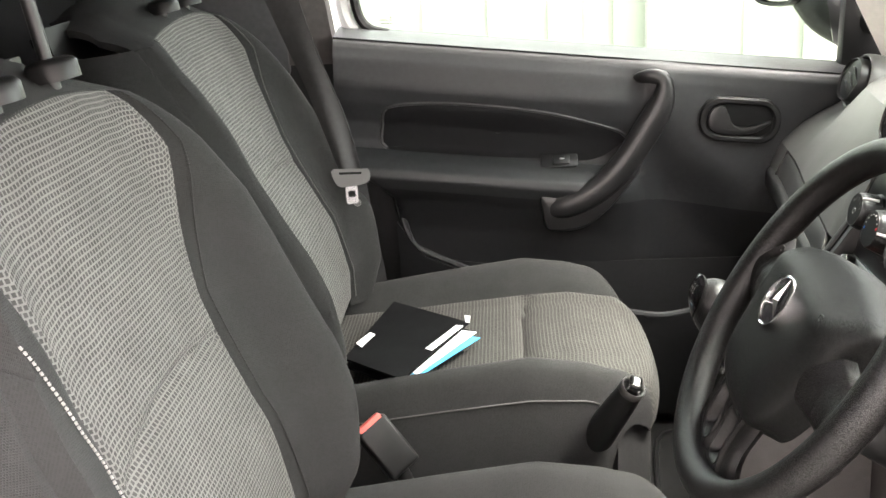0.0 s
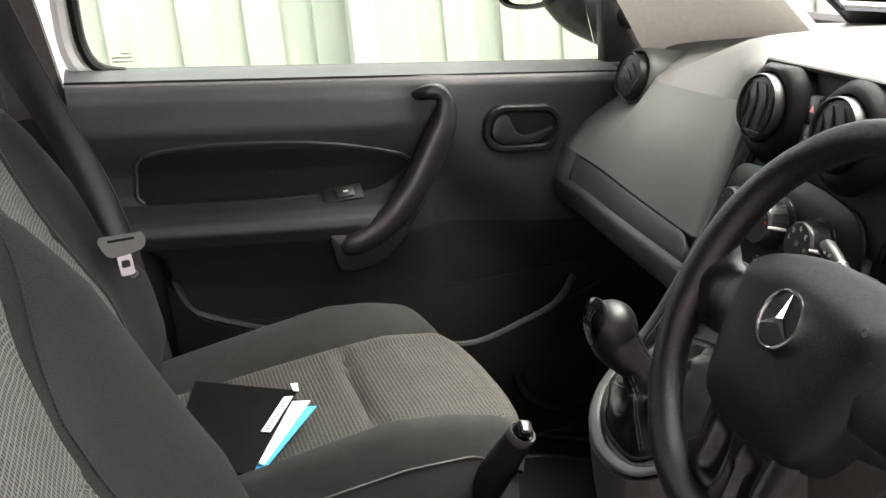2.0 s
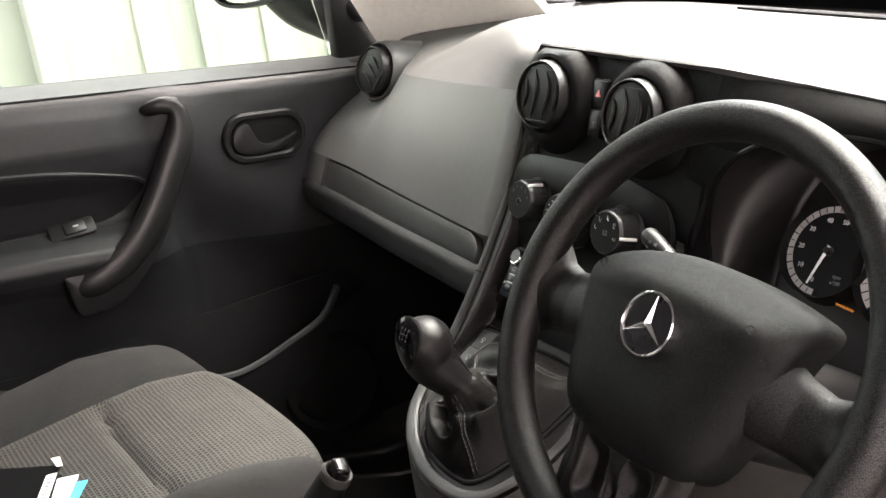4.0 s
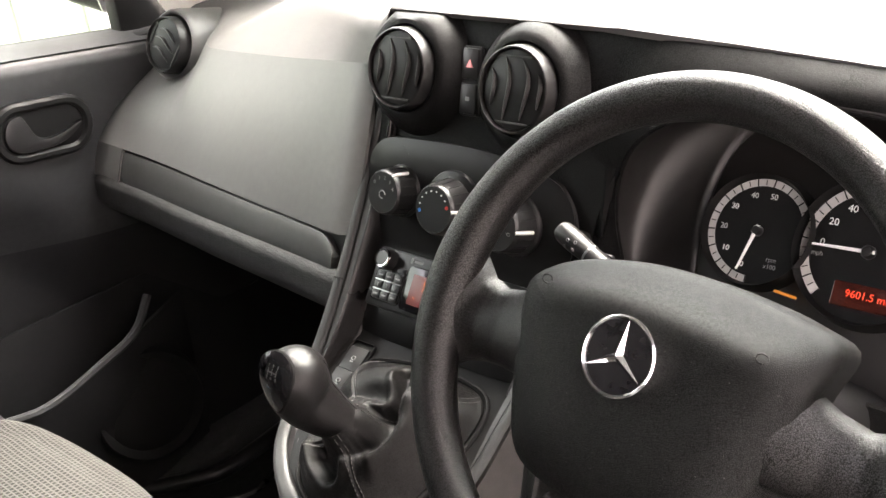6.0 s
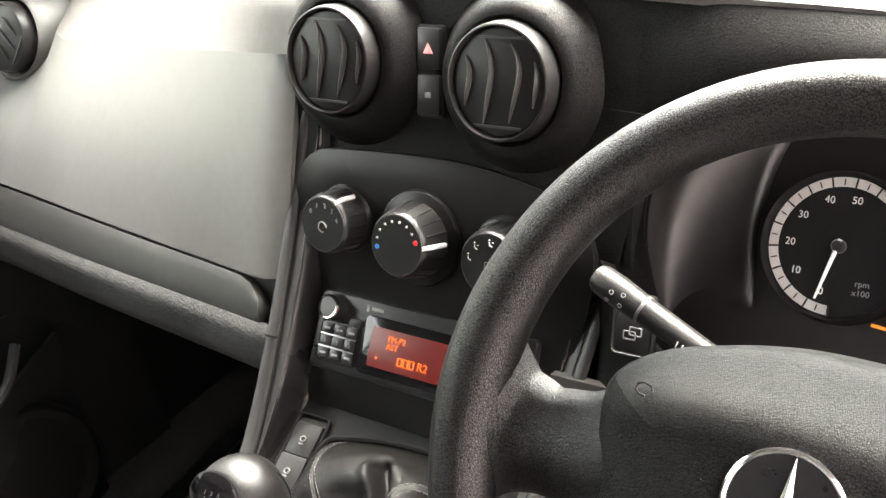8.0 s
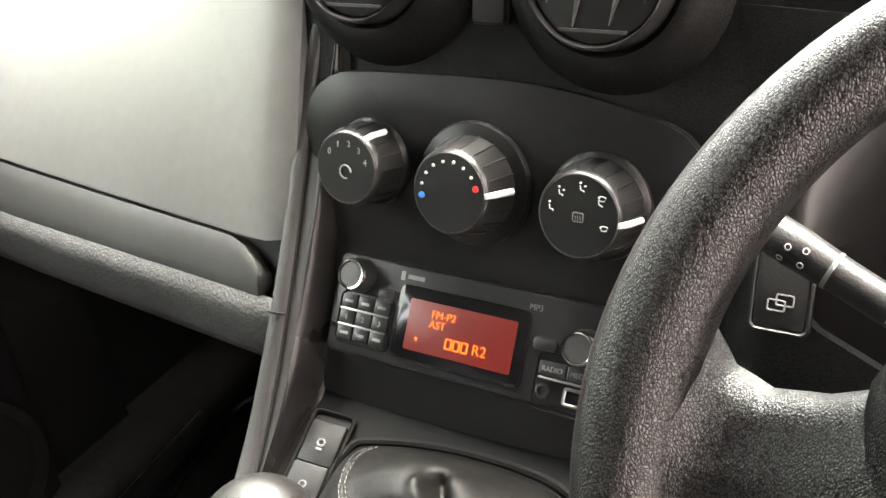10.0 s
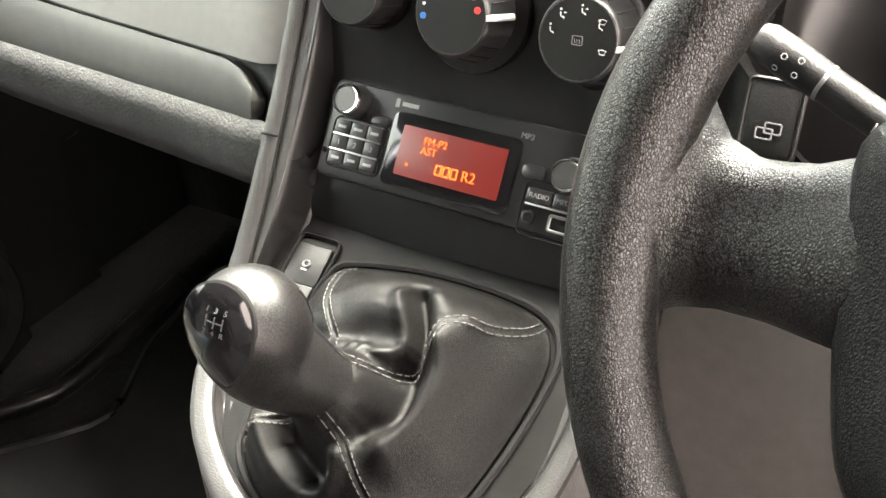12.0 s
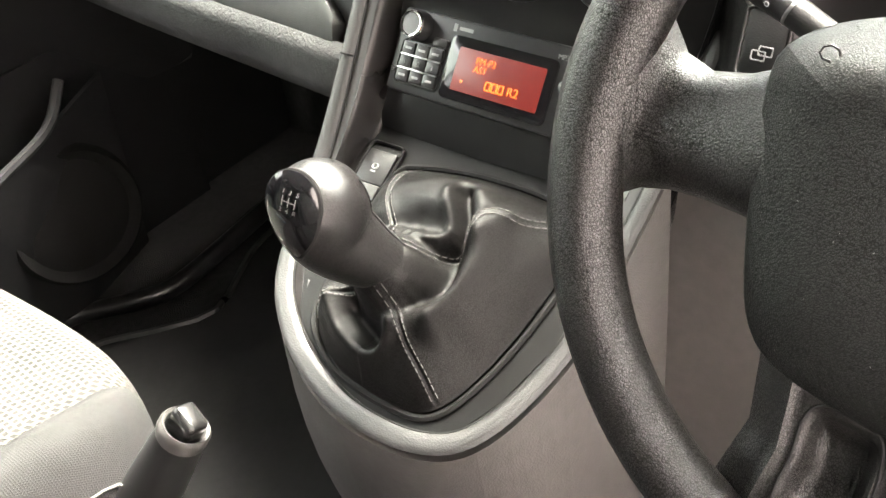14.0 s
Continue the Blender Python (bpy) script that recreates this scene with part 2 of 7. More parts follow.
def curve(pts, n, closed=False):
    """n places evenly along a smooth line through pts."""
    P = [V(p) for p in pts]
    k = len(P)
    out = []
    segs = k if closed else k - 1
    for s in range(segs):
        g = lambda i: P[i % k] if closed else P[max(0, min(k - 1, i))]
        p0, p1, p2, p3 = g(s - 1), g(s), g(s + 1), g(s + 2)
        for q in range(12):
            t = q / 12
            out.append(0.5 * ((2 * p1) + (p2 - p0) * t + (2 * p0 - 5 * p1 + 4 * p2 - p3) * t * t + (3 * p1 - p0 - 3 * p2 + p3) * t ** 3))
    if not closed:
        out.append(P[-1])
    L = [0.0]
    loop = out + [out[0]] if closed else out
    for a, b in zip(loop, loop[1:]):
        L.append(L[-1] + (b - a).length)
    res = []
    m = n if closed else n - 1
    j = 0
    for i in range(n):
        d = L[-1] * i / m
        while j < len(L) - 2 and L[j + 1] < d:
            j += 1
        t = (d - L[j]) / max(1e-9, L[j + 1] - L[j])
        res.append(loop[j].lerp(loop[j + 1], t))
    return res


def tube(pts, r, n=10, up=(0, 0, 1), closed=False, flat=1.0, caps=True):
    """A round or flattened bar along pts; r: one radius or one for each place; flat: its height across 'up' as a share of its width."""
    P = [V(p) for p in pts]
    k = len(P)
    R = [r] * k if isinstance(r, (int, float)) else r
    bm = bmesh.new()
    rings = []
    for i in range(k):
        a = P[(i - 1) % k] if closed else P[max(0, i - 1)]
        b = P[(i + 1) % k] if closed else P[min(k - 1, i + 1)]
        t = (b - a).normalized()
        s = t.cross(V(up))
        if s.length < 1e-6:
            s = t.cross(V((1, 0, 0.01)))
        s.normalize()
        w = s.cross(t)
        rings.append([bm.verts.new(P[i] + s * R[i] * math.cos(2 * math.pi * q / n) + w * R[i] * flat * math.sin(2 * math.pi * q / n)) for q in range(n)])
    for i in range(k if closed else k - 1):
        a, b = rings[i], rings[(i + 1) % k]
        for q in range(n):
            bm.faces.new((a[q], a[(q + 1) % n], b[(q + 1) % n], b[q]))
    if caps and not closed:
        bm.faces.new(rings[0])
        bm.faces.new(rings[-1])
    return bm


def lathe(profile, M, n=32, close=True):
    """Turn (radius, height) pairs round the z of the frame M."""
    bm = bmesh.new()
    rings = []
    for r, h in profile:
        if r < 1e-6:
            rings.append([bm.verts.new(M @ V((0, 0, h)))])
        else:
            rings.append([bm.verts.new(M @ V((r * math.cos(2 * math.pi * q / n), r * math.sin(2 * math.pi * q / n), h))) for q in range(n)])
    for a, b in zip(rings, rings[1:]):
        for q in range(n):
            if len(a) == 1 and len(b) == 1:
                continue
            if len(a) == 1:
                bm.faces.new((a[0], b[q], b[(q + 1) % n]))
            elif len(b) == 1:
                bm.faces.new((a[q], a[(q + 1) % n], b[0]))
            else:
                bm.faces.new((a[q], a[(q + 1) % n], b[(q + 1) % n], b[q]))
    return bm


def block(size, M, bevel=0.002, seg=2):
    bm = bmesh.new()
    bmesh.ops.create_cube(bm, size=1.0)
    bmesh.ops.scale(bm, vec=size, verts=bm.verts[:])
    if bevel:
        bmesh.ops.bevel(bm, geom=bm.edges[:], offset=bevel, segments=seg, affect='EDGES', profile=0.6)
    bmesh.ops.transform(bm, matrix=M, verts=bm.verts[:])
    return bm


def plate(poly, h, M, bevel=0.0015):
    """A slab of outline poly (2D, anticlockwise) from height 0 to h over the frame M, its upper edge rounded."""
    bm = bmesh.new()
    k = len(poly)
    c = V((sum(p[0] for p in poly) / k, sum(p[1] for p in poly) / k))
    lev = []
    for d, z in ((0, 0), (0, h - bevel), (bevel * 0.3, h - bevel * 0.3), (bevel, h)):
        ring = []
        for i in range(k):
            a, b, e = V(poly[i - 1]), V(poly[i]), V(poly[(i + 1) % k])
            t = (e - a)
            t = t.normalized() if t.length > 1e-9 else V((1, 0))
            q = b + V((-t.y, t.x)) * d
            ring.append(bm.verts.new(M @ V((q.x, q.y, z))))
        lev.append(ring)
    for a, b in zip(lev, lev[1:]):
        for i in range(k):
            bm.faces.new((a[i], a[(i + 1) % k], b[(i + 1) % k], b[i]))
    bm.faces.new(lev[-1])
    bm.faces.new(lev[0][::-1])
    return bm


def rounded(w, h, r, n=5):
    """A rounded rectangle's outline, anticlockwise."""
    out = []
    for cx, cy, a0 in ((w / 2 - r, h / 2 - r, 0), (-w / 2 + r, h / 2 - r, 90), (-w / 2 + r, -h / 2 + r, 180), (w / 2 - r, -h / 2 + r, 270)):
        for i in range(n + 1):
            a = radians(a0 + 90 * i / n)
            out.append((cx + r * math.cos(a), cy + r * math.sin(a)))
    return out


def ring_plate(outer, inner, h, M, bevel=0.001):
    """A flat frame between two outlines with the same number of points."""
    k = len(outer)
    bm = bmesh.new()

    def row(poly, z, grow, other):
        vs = []
        for p, q in zip(poly, other):
            d = V(q) - V(p)
            d = d.normalized() * grow if d.length > 1e-9 else V((0, 0))
            vs.append(bm.verts.new(M @ V((p[0] + d.x, p[1] + d.y, z))))
        return vs
    rows = [row(outer, 0, 0, inner), row(outer, h - bevel, 0, inner), row(outer, h, bevel, inner), row(inner, h, bevel, outer), row(inner, h - bevel, 0, outer), row(inner, 0, 0, outer)]
    for a, b in zip(rows, rows[1:] + rows[:1]):
        for i in range(k):
            bm.faces.new((a[i], a[(i + 1) % k], b[(i + 1) % k], b[i]))
    return bm


def frame_at(origin, normal, up):
    """A frame whose z is normal and whose y is nearest to up."""
    z = V(normal).normalized()
    y = (V(up) - z * V(up).dot(z)).normalized()
    x = y.cross(z)
    m = Matrix((x, y, z)).transposed().to_4x4()
    m.translation = V(origin)
    return m


def lettering(name, text, size, M, mat, parent, align="CENTER", depth=0.0002, label=""):
    """Raised writing in the built-in font."""
    cu = bpy.data.curves.new(name, 'FONT')
    cu.body, cu.size, cu.align_x, cu.align_y, cu.extrude = text, size, align, 'CENTER', depth
    cu.resolution_u = 3
    ob = bpy.data.objects.new(name, cu)
    scene.collection.objects.link(ob)
    dg = bpy.context.evaluated_depsgraph_get()
    me = bpy.data.meshes.new_from_object(ob.evaluated_get(dg))
    bpy.data.objects.remove(ob)
    me.transform(M)
    return link(name, me, mat, parent, label, smooth=False)


def interp(x, xs, ys):
    return float(np.interp(x, xs, ys))


def ease(a, b, x):
    t = max(0.0, min(1.0, (x - a) / (b - a)))
    return t * t * (3 - 2 * t)

M_GROUND = plastic("drive_concrete", (0.10, 0.097, 0.092), (0.85, 0.95), 60, 0.6, 0.01, 0.3, 0.3, "noise")
M_LINERDARK = plastic("pillar_trim", (0.060, 0.060, 0.062), (0.6, 0.7), 600, 0.3)
M_CREAM = plastic("cream_trim", (0.87, 0.83, 0.75), (0.55, 0.65), 700, 0.2, 0.0005, 0.05)
M_COWL = plastic("cowl_plastic", (0.12, 0.12, 0.118), (0.55, 0.7), 300, 0.3)
M_POST = plastic("white_post", (0.45, 0.45, 0.42), (0.6, 0.75), 40, 0.3, 0.002, 0.06, 0.4, "noise")
M_MIRROR = material("mirror_glass", (0.9, 0.9, 0.9), 0.02, 1.0)[0]
M_DASHBLK = plastic("centre_plastic", (0.0048, 0.0048, 0.0047), (0.42, 0.52), 700, 0.26, 0.0005, 0.18, 0.15, "hide")
M_VENTRING = plastic("vent_ring_plastic", (0.013, 0.0127, 0.0125), (0.34, 0.42), 600, 0.08, 0.0005, 0.18, 0.4)
M_SMOOTHFAS = plastic("fascia_plastic", (0.008, 0.008, 0.008), (0.28, 0.36), 500, 0.06, 0.0005, 0.18, 0.2)
M_RADIO = plastic("radio_plastic", (0.010, 0.010, 0.0105), (0.30, 0.40), 500, 0.05, 0.0005, 0.18, 0.35)
M_GREYKNOB = material("knob_grey", (0.035, 0.035, 0.035), 0.35)[0]


def fence_paint():
    m, nt, b = material("fence_paint", (0.42, 0.48, 0.38), 0.8, 0, 0.3)
    co = coords(nt)
    mp = nt.nodes.new("ShaderNodeMapping")
    mp.inputs["Scale"].default_value = (30, 30, 2.0)
    nt.links.new(co, mp.inputs["Vector"])
    n1 = node(nt, "ShaderNodeTexNoise", Scale=1.0, Detail=6.0)
    nt.links.new(mp.outputs[0], n1.inputs["Vector"])
    n2 = node(nt, "ShaderNodeTexNoise", Scale=3.0, Detail=3.0)
    nt.links.new(co, n2.inputs["Vector"])
    info = nt.nodes.new("ShaderNodeObjectInfo")
    add = nt.nodes.new("ShaderNodeMath")
    add.operation = 'MULTIPLY_ADD'
    add.inputs[1].default_value = 0.35
    nt.links.new(info.outputs["Random"], add.inputs[0])
    nt.links.new(n1.outputs[0], add.inputs[2])
    add2 = nt.nodes.new("ShaderNodeMath")
    add2.operation = 'MULTIPLY_ADD'
    add2.inputs[1].default_value = 0.5
    nt.links.new(n2.outputs[0], add2.inputs[0])
    nt.links.new(add.outputs[0], add2.inputs[2])
    ramp = nt.nodes.new("ShaderNodeValToRGB")
    ramp.color_ramp.elements[0].position, ramp.color_ramp.elements[0].color = 0.45, (0.25, 0.275, 0.235, 1)
    ramp.color_ramp.elements[1].position, ramp.color_ramp.elements[1].color = 1.1, (0.41, 0.43, 0.375, 1)
    nt.links.new(add2.outputs[0], ramp.inputs[0])
    nt.links.new(ramp.outputs[0], b.inputs["Base Color"])
    bump = node(nt, "ShaderNodeBump", Strength=0.4, Distance=0.003)
    nt.links.new(n1.outputs[0], bump.inputs["Height"])
    nt.links.new(bump.outputs[0], b.inputs["Normal"])
    return m


M_FENCE = fence_paint()
# pale pink for the added wall that reflects light into the cab
M_BOUNCE = plastic("bounce_wall", (0.76, 0.685, 0.65), (0.8, 0.9), 30, 0.5, 0.01, 0.2, 0.3, "noise")
M_BEIGE = plastic("beige_trim", (0.075, 0.070, 0.066), (0.6, 0.7), 600, 0.2)
M_VENTSLAT = plastic("vent_slat_plastic", (0.035, 0.035, 0.034), (0.28, 0.36), 500, 0.03)
M_ROUGH = plastic("rough_trim_plastic", (0.025, 0.0254, 0.0243), (0.55, 0.7), 420, 0.8, 0.0012, 0.5, 0.4, "noise")
M_PIPING = plastic("piping_plastic", (0.035, 0.035, 0.035), (0.30, 0.36), 500, 0.03)
M_HANDLE = plastic("handle_plastic", (0.014, 0.0137, 0.0138), (0.30, 0.40), 900, 0.08, 0.0005, 0.18, 0.45)
M_VENTDISC = material("vent_disc_black", (0.006, 0.006, 0.006), 0.45, 0.0, 0.35)[0]
# dash plastic darkened for the drawer, where the dashboard falls into shade
M_DASHSHADE = plastic("dash_shaded_plastic", (0.034, 0.0347, 0.0326), (0.42, 0.50), 1100, 0.18)
# door plastic again, darkened to carry the shade low on the door
M_DOORSHADE = plastic("door_shaded_plastic", (0.0098, 0.0102, 0.0108), (0.5, 0.62), 900, 0.25, 0.0005, 0.18, 0.35)


# ---- the van's shell ----
def shell():
    g = part("ground", block((400, 400, 0.1), pose(0, 0, -0.62), 0), M_GROUND, None, smooth=False)
    tagged(g, "grey worn concrete ground outside the van", "ground", kind="structure")
    f = part("floor", block((1.9, 1.80, 0.06), pose(0.20, 0.02, 0.06), 0.005), M_CARPET, None)
    tagged(f, "black rubber and carpet cab floor", "floor", kind="structure")
    c = part("ceiling", block((1.5, 1.70, 0.03), pose(0.02, 0.02, 1.42), 0.01), M_LINER, None)
    tagged(c, "unseen fabric headliner, darkened to cut bounced light", "ceiling", kind="structure")
    b = part("wall_rear", block((0.03, 1.72, 1.40), pose(-0.66, 0.02, 0.72), 0.005), M_DOORDARK, None)
    tagged(b, "dark grey steel bulkhead behind the seats", "bulkhead", kind="structure")
    w = part("wall_front", block((0.03, 1.70, 0.80), pose(1.16, 0.02, 0.42), 0.005), M_CARPET, None)
    tagged(w, "black carpeted firewall in the footwell", "firewall", kind="structure")
    s = part("wall_side", block((0.70, 0.05, 0.93), pose(-0.315, 0.895, 0.42), 0.01), M_DOORDARK, None)
    tagged(s, "dark plastic side trim behind the passenger door", "side trim", kind="structure")
    s = part("wall_corner", block((0.40, 0.05, 1.40), pose(-0.47, -0.83, 0.72), 0.01), M_DOORDARK, None)
    tagged(s, "dark plastic side trim behind the driver's door", "side trim", kind="structure")
    s = part("sill", block((1.7, 0.08, 0.30), pose(0.20, -0.83, 0.02), 0.02), M_BODY, None)
    tagged(s, "white painted door sill", "sill", kind="structure")
    s = part("wall_footwell", block((0.62, 0.05, 0.80), pose(0.88, -0.80, 0.36), 0.01), M_DOORDARK, None)
    tagged(s, "dark plastic kick panel beside the pedals", "side trim", kind="structure")
    s = part("wall_kick", block((0.62, 0.04, 0.95), pose(0.60, 0.955, 0.28), 0.01), M_BODY, None)
    tagged(s, "white painted outer door skin", "door skin", kind="structure")

    s = part("wall_kick_panel", block((0.40, 0.05, 0.86), pose(1.06, 0.875, 0.36), 0.01), M_DOORDARK, None)
    tagged(s, "dark plastic kick panel in the passenger footwell", "side trim", kind="structure")
    s = part("wall_cowl", block((0.06, 1.70, 0.12), pose(1.23, 0.02, 0.79), 0.01), M_CARPET, None)
    tagged(s, "black cowl panel under the windscreen", "bulkhead", kind="structure")

    s = part("wall_side_upper", block((0.44, 0.05, 0.60), pose(-0.45, 0.885, 1.12), 0.01), M_LINERDARK, None)
    tagged(s, "dark lined van side behind the passenger seat", "side trim", kind="structure")
    # out of view, added to reflect pinkish light through the driver's door
    s = part("wall_bounce", block((14.0, 0.2, 5.2), pose(0.0, -4.4, 2.02), 0), M_BOUNCE, None, smooth=False)
    tagged(s, "unseen plain pinkish wall added to bounce light into the cab", "house wall", kind="structure")

    # passenger B-pillar and its window, further back
    p = part("pillar_rear", sheet(lambda u, v: (interp(u, (0, .5, 1), (-0.135, -0.17, -0.25)) - 0.13 * v, 0.865 - 0.02 * u, 0.84 + 0.58 * u), 8, 3, 0.05, flip=False), M_BEIGE, None)
    tagged(p, "dark grey trim of the pillar behind the passenger door", "pillar", kind="structure")
    # cream pillar between door and windscreen
    lo_a, lo_b = V((0.985, 0.885, 0.74)), V((1.17, 0.585, 0.80))
    hi_a, hi_b = V((0.62, 0.80, 1.40)), V((0.68, 0.66, 1.40))

    def pil(u, v):
        a, b = lo_a.lerp(hi_a, u), lo_b.lerp(hi_b, u)
        q = a.lerp(b, v)
        q.y += 0.05 * math.sin(math.pi * v) * (1 - u)
        q.x -= 0.02 * math.sin(math.pi * v)
        return q
    p = part("pillar_front", sheet(pil, 10, 8, 0.02), M_CREAM, None)
    tagged(p, "cream plastic trim of the passenger windscreen pillar", "pillar", kind="structure")

    def pil2(u, v):
        q = pil(u, v)
        return V((q.x, -q.y + 0.0, q.z))
    p = part("pillar_corner", sheet(pil2, 10, 8, 0.02, flip=True), M_CREAM, None)
    tagged(p, "cream plastic trim of the driver's windscreen pillar", "pillar", kind="structure")

    # windscreen with its black border
    def ws(u, v):
        y = (1 - 2 * v) * (0.60 + 0.06 * u)
        bow = 0.06 * (1 - (1 - 2 * v) ** 2)
        return V((1.20 - 0.50 * u + bow, y, 0.855 + 0.53 * u))
    w = thing("windscreen", (1.2, 0, 0.86), "large raked windscreen with a black painted lower border", "windscreen", "structure")
    gl = part("pane", sheet(ws, 8, 16, 0.005, 0.07, 1, flip=True), M_GLASS, w)
    gl.visible_shadow = False
    part("border", sheet(ws, 2, 20, 0.006, -0.03, 0.045), M_GLOSS, w, "black painted border")
    part("edge_seal", tube([ws(u / 10, 0.0) for u in range(11)], 0.008, 8), M_RUBBER, w)
    part("edge_seal", tube([ws(u / 10, 1.0) for u in range(11)], 0.008, 8), M_RUBBER, w)

    # cowl and wipers outside
    c = part("cowl", sheet(lambda u, v: (1.29 + 0.16 * u + 0.05 * (1 - (1 - 2 * v) ** 2), 0.75 - 1.5 * v, 0.862 - 0.03 * u + 0.006 * math.sin(u * 18)), 10, 20, 0.02, flip=True), M_COWL, None)
    tagged(c, "grey slotted plastic cowl below the windscreen", "cowl", kind="structure")
    b = part("bonnet", sheet(lambda u, v: (1.47 + 0.75 * u, 0.72 - 1.44 * v, 0.84 - 0.02 * u - 0.18 * u * u - 0.05 * (2 * v - 1) ** 2), 8, 10, 0.01, flip=True), M_BODY, None)
    tagged(b, "white painted bonnet in front of the windscreen", "bonnet", kind="structure")
    wi = thing("wiper", (1.34, 0.10, 0.87), "black windscreen wiper lying along the cowl", "wiper", group="wipers")
    part("arm", tube(curve([(1.36, -0.42, 0.872), (1.355, -0.2, 0.892), (1.335, 0.0, 0.898), (1.33, 0.12, 0.896)], 14), 0.007, 8), M_RUBBER, wi)
    part("blade", tube(curve([(1.31, -0.16, 0.888), (1.315, 0.1, 0.900), (1.30, 0.42, 0.893)], 16), 0.006, 8, flat=1.6), M_RUBBER, wi)
    part("knuckle", lathe([(0, 0), (0.016, 0), (0.016, 0.02), (0.010, 0.027), (0, 0.028)], pose(1.36, -0.42, 0.86), 14), M_RUBBER, wi)


def footwell():
    s = part("trim_sill", tube(curve([(0.30, 0.80, 0.10), (0.589, 0.766, 0.10), (0.643, 0.738, 0.10), (0.703, 0.690, 0.102), (0.757, 0.676, 0.105), (0.95, 0.68, 0.12)], 30), 0.014, 10), M_SMOOTH, None)
    tagged(s, "black plastic edge along the passenger door sill", "sill trim", kind="structure")
    m = thing("floor_mat", (0.75, 0.4, 0.09), "black rubber mat on the passenger floor", "floor mat")
    pts = [(0.46, 0.27), (0.62, 0.21), (1.05, 0.21), (1.05, 0.645), (0.881, 0.652), (0.814, 0.630), (0.73, 0.594), (0.669, 0.627), (0.616, 0.671), (0.578, 0.691), (0.48, 0.66)]
    loop = curve([(x, y, 0) for x, y in pts], 70, True)
    part("sheet", plate([(p.x, p.y) for p in loop], 0.006, pose(0, 0, 0.0905), 0.002), M_RUBBER, m)
    part("rim", tube([(p.x, p.y, 0.097) for p in loop], 0.005, 6, closed=True), M_SMOOTH, m, "raised mat edge")


def outside():
    f = thing("fence", (0.7, 2.6, -0.57), "pale green weathered board fence with a white post", "fence")
    rnd = random.Random(4)
    x = -2.2
    k = 0
    while x < 5.0:
        w = rnd.uniform(0.112, 0.135)
        d = 0.014 if k % 2 else 0.0
        if not 0.69 < x + w / 2 < 0.80:
            part("board", block((w, 0.018, 2.1), pose(x + w / 2, 2.63 + d + rnd.uniform(-0.003, 0.003), 0.45, 0, rnd.uniform(-0.25, 0.25), 0), 0.003, 1), M_FENCE, f)
        x += w - rnd.uniform(0.004, 0.010)
        k += 1
    for px in (-1.15, 0.742, 2.60, 4.45):
        part("post", block((0.085, 0.085, 2.25), pose(px, 2.585, 0.50), 0.006), M_POST, f, "white painted post")
    for z in (-0.2, 1.2):
        part("rail", block((7.3, 0.04, 0.08), pose(1.4, 2.68, z), 0.004), M_FENCE, f)
    g = thing("fence", (5.2, 0.0, -0.57), "pale green weathered board fence across the far end", "fence")
    y = 2.6
    k = 0
    while y > -4.0:
        w = rnd.uniform(0.09, 0.11)
        part("board", block((0.018, w, 2.1), pose(5.2 + (0.014 if k % 2 else 0), y - w / 2, 0.45), 0.003, 1), M_FENCE, g)
        y -= w - 0.006
        k += 1
    part("post", block((0.09, 0.09, 2.2), pose(5.14, 0.55, 0.48), 0.006), M_POST, g, "white painted post")


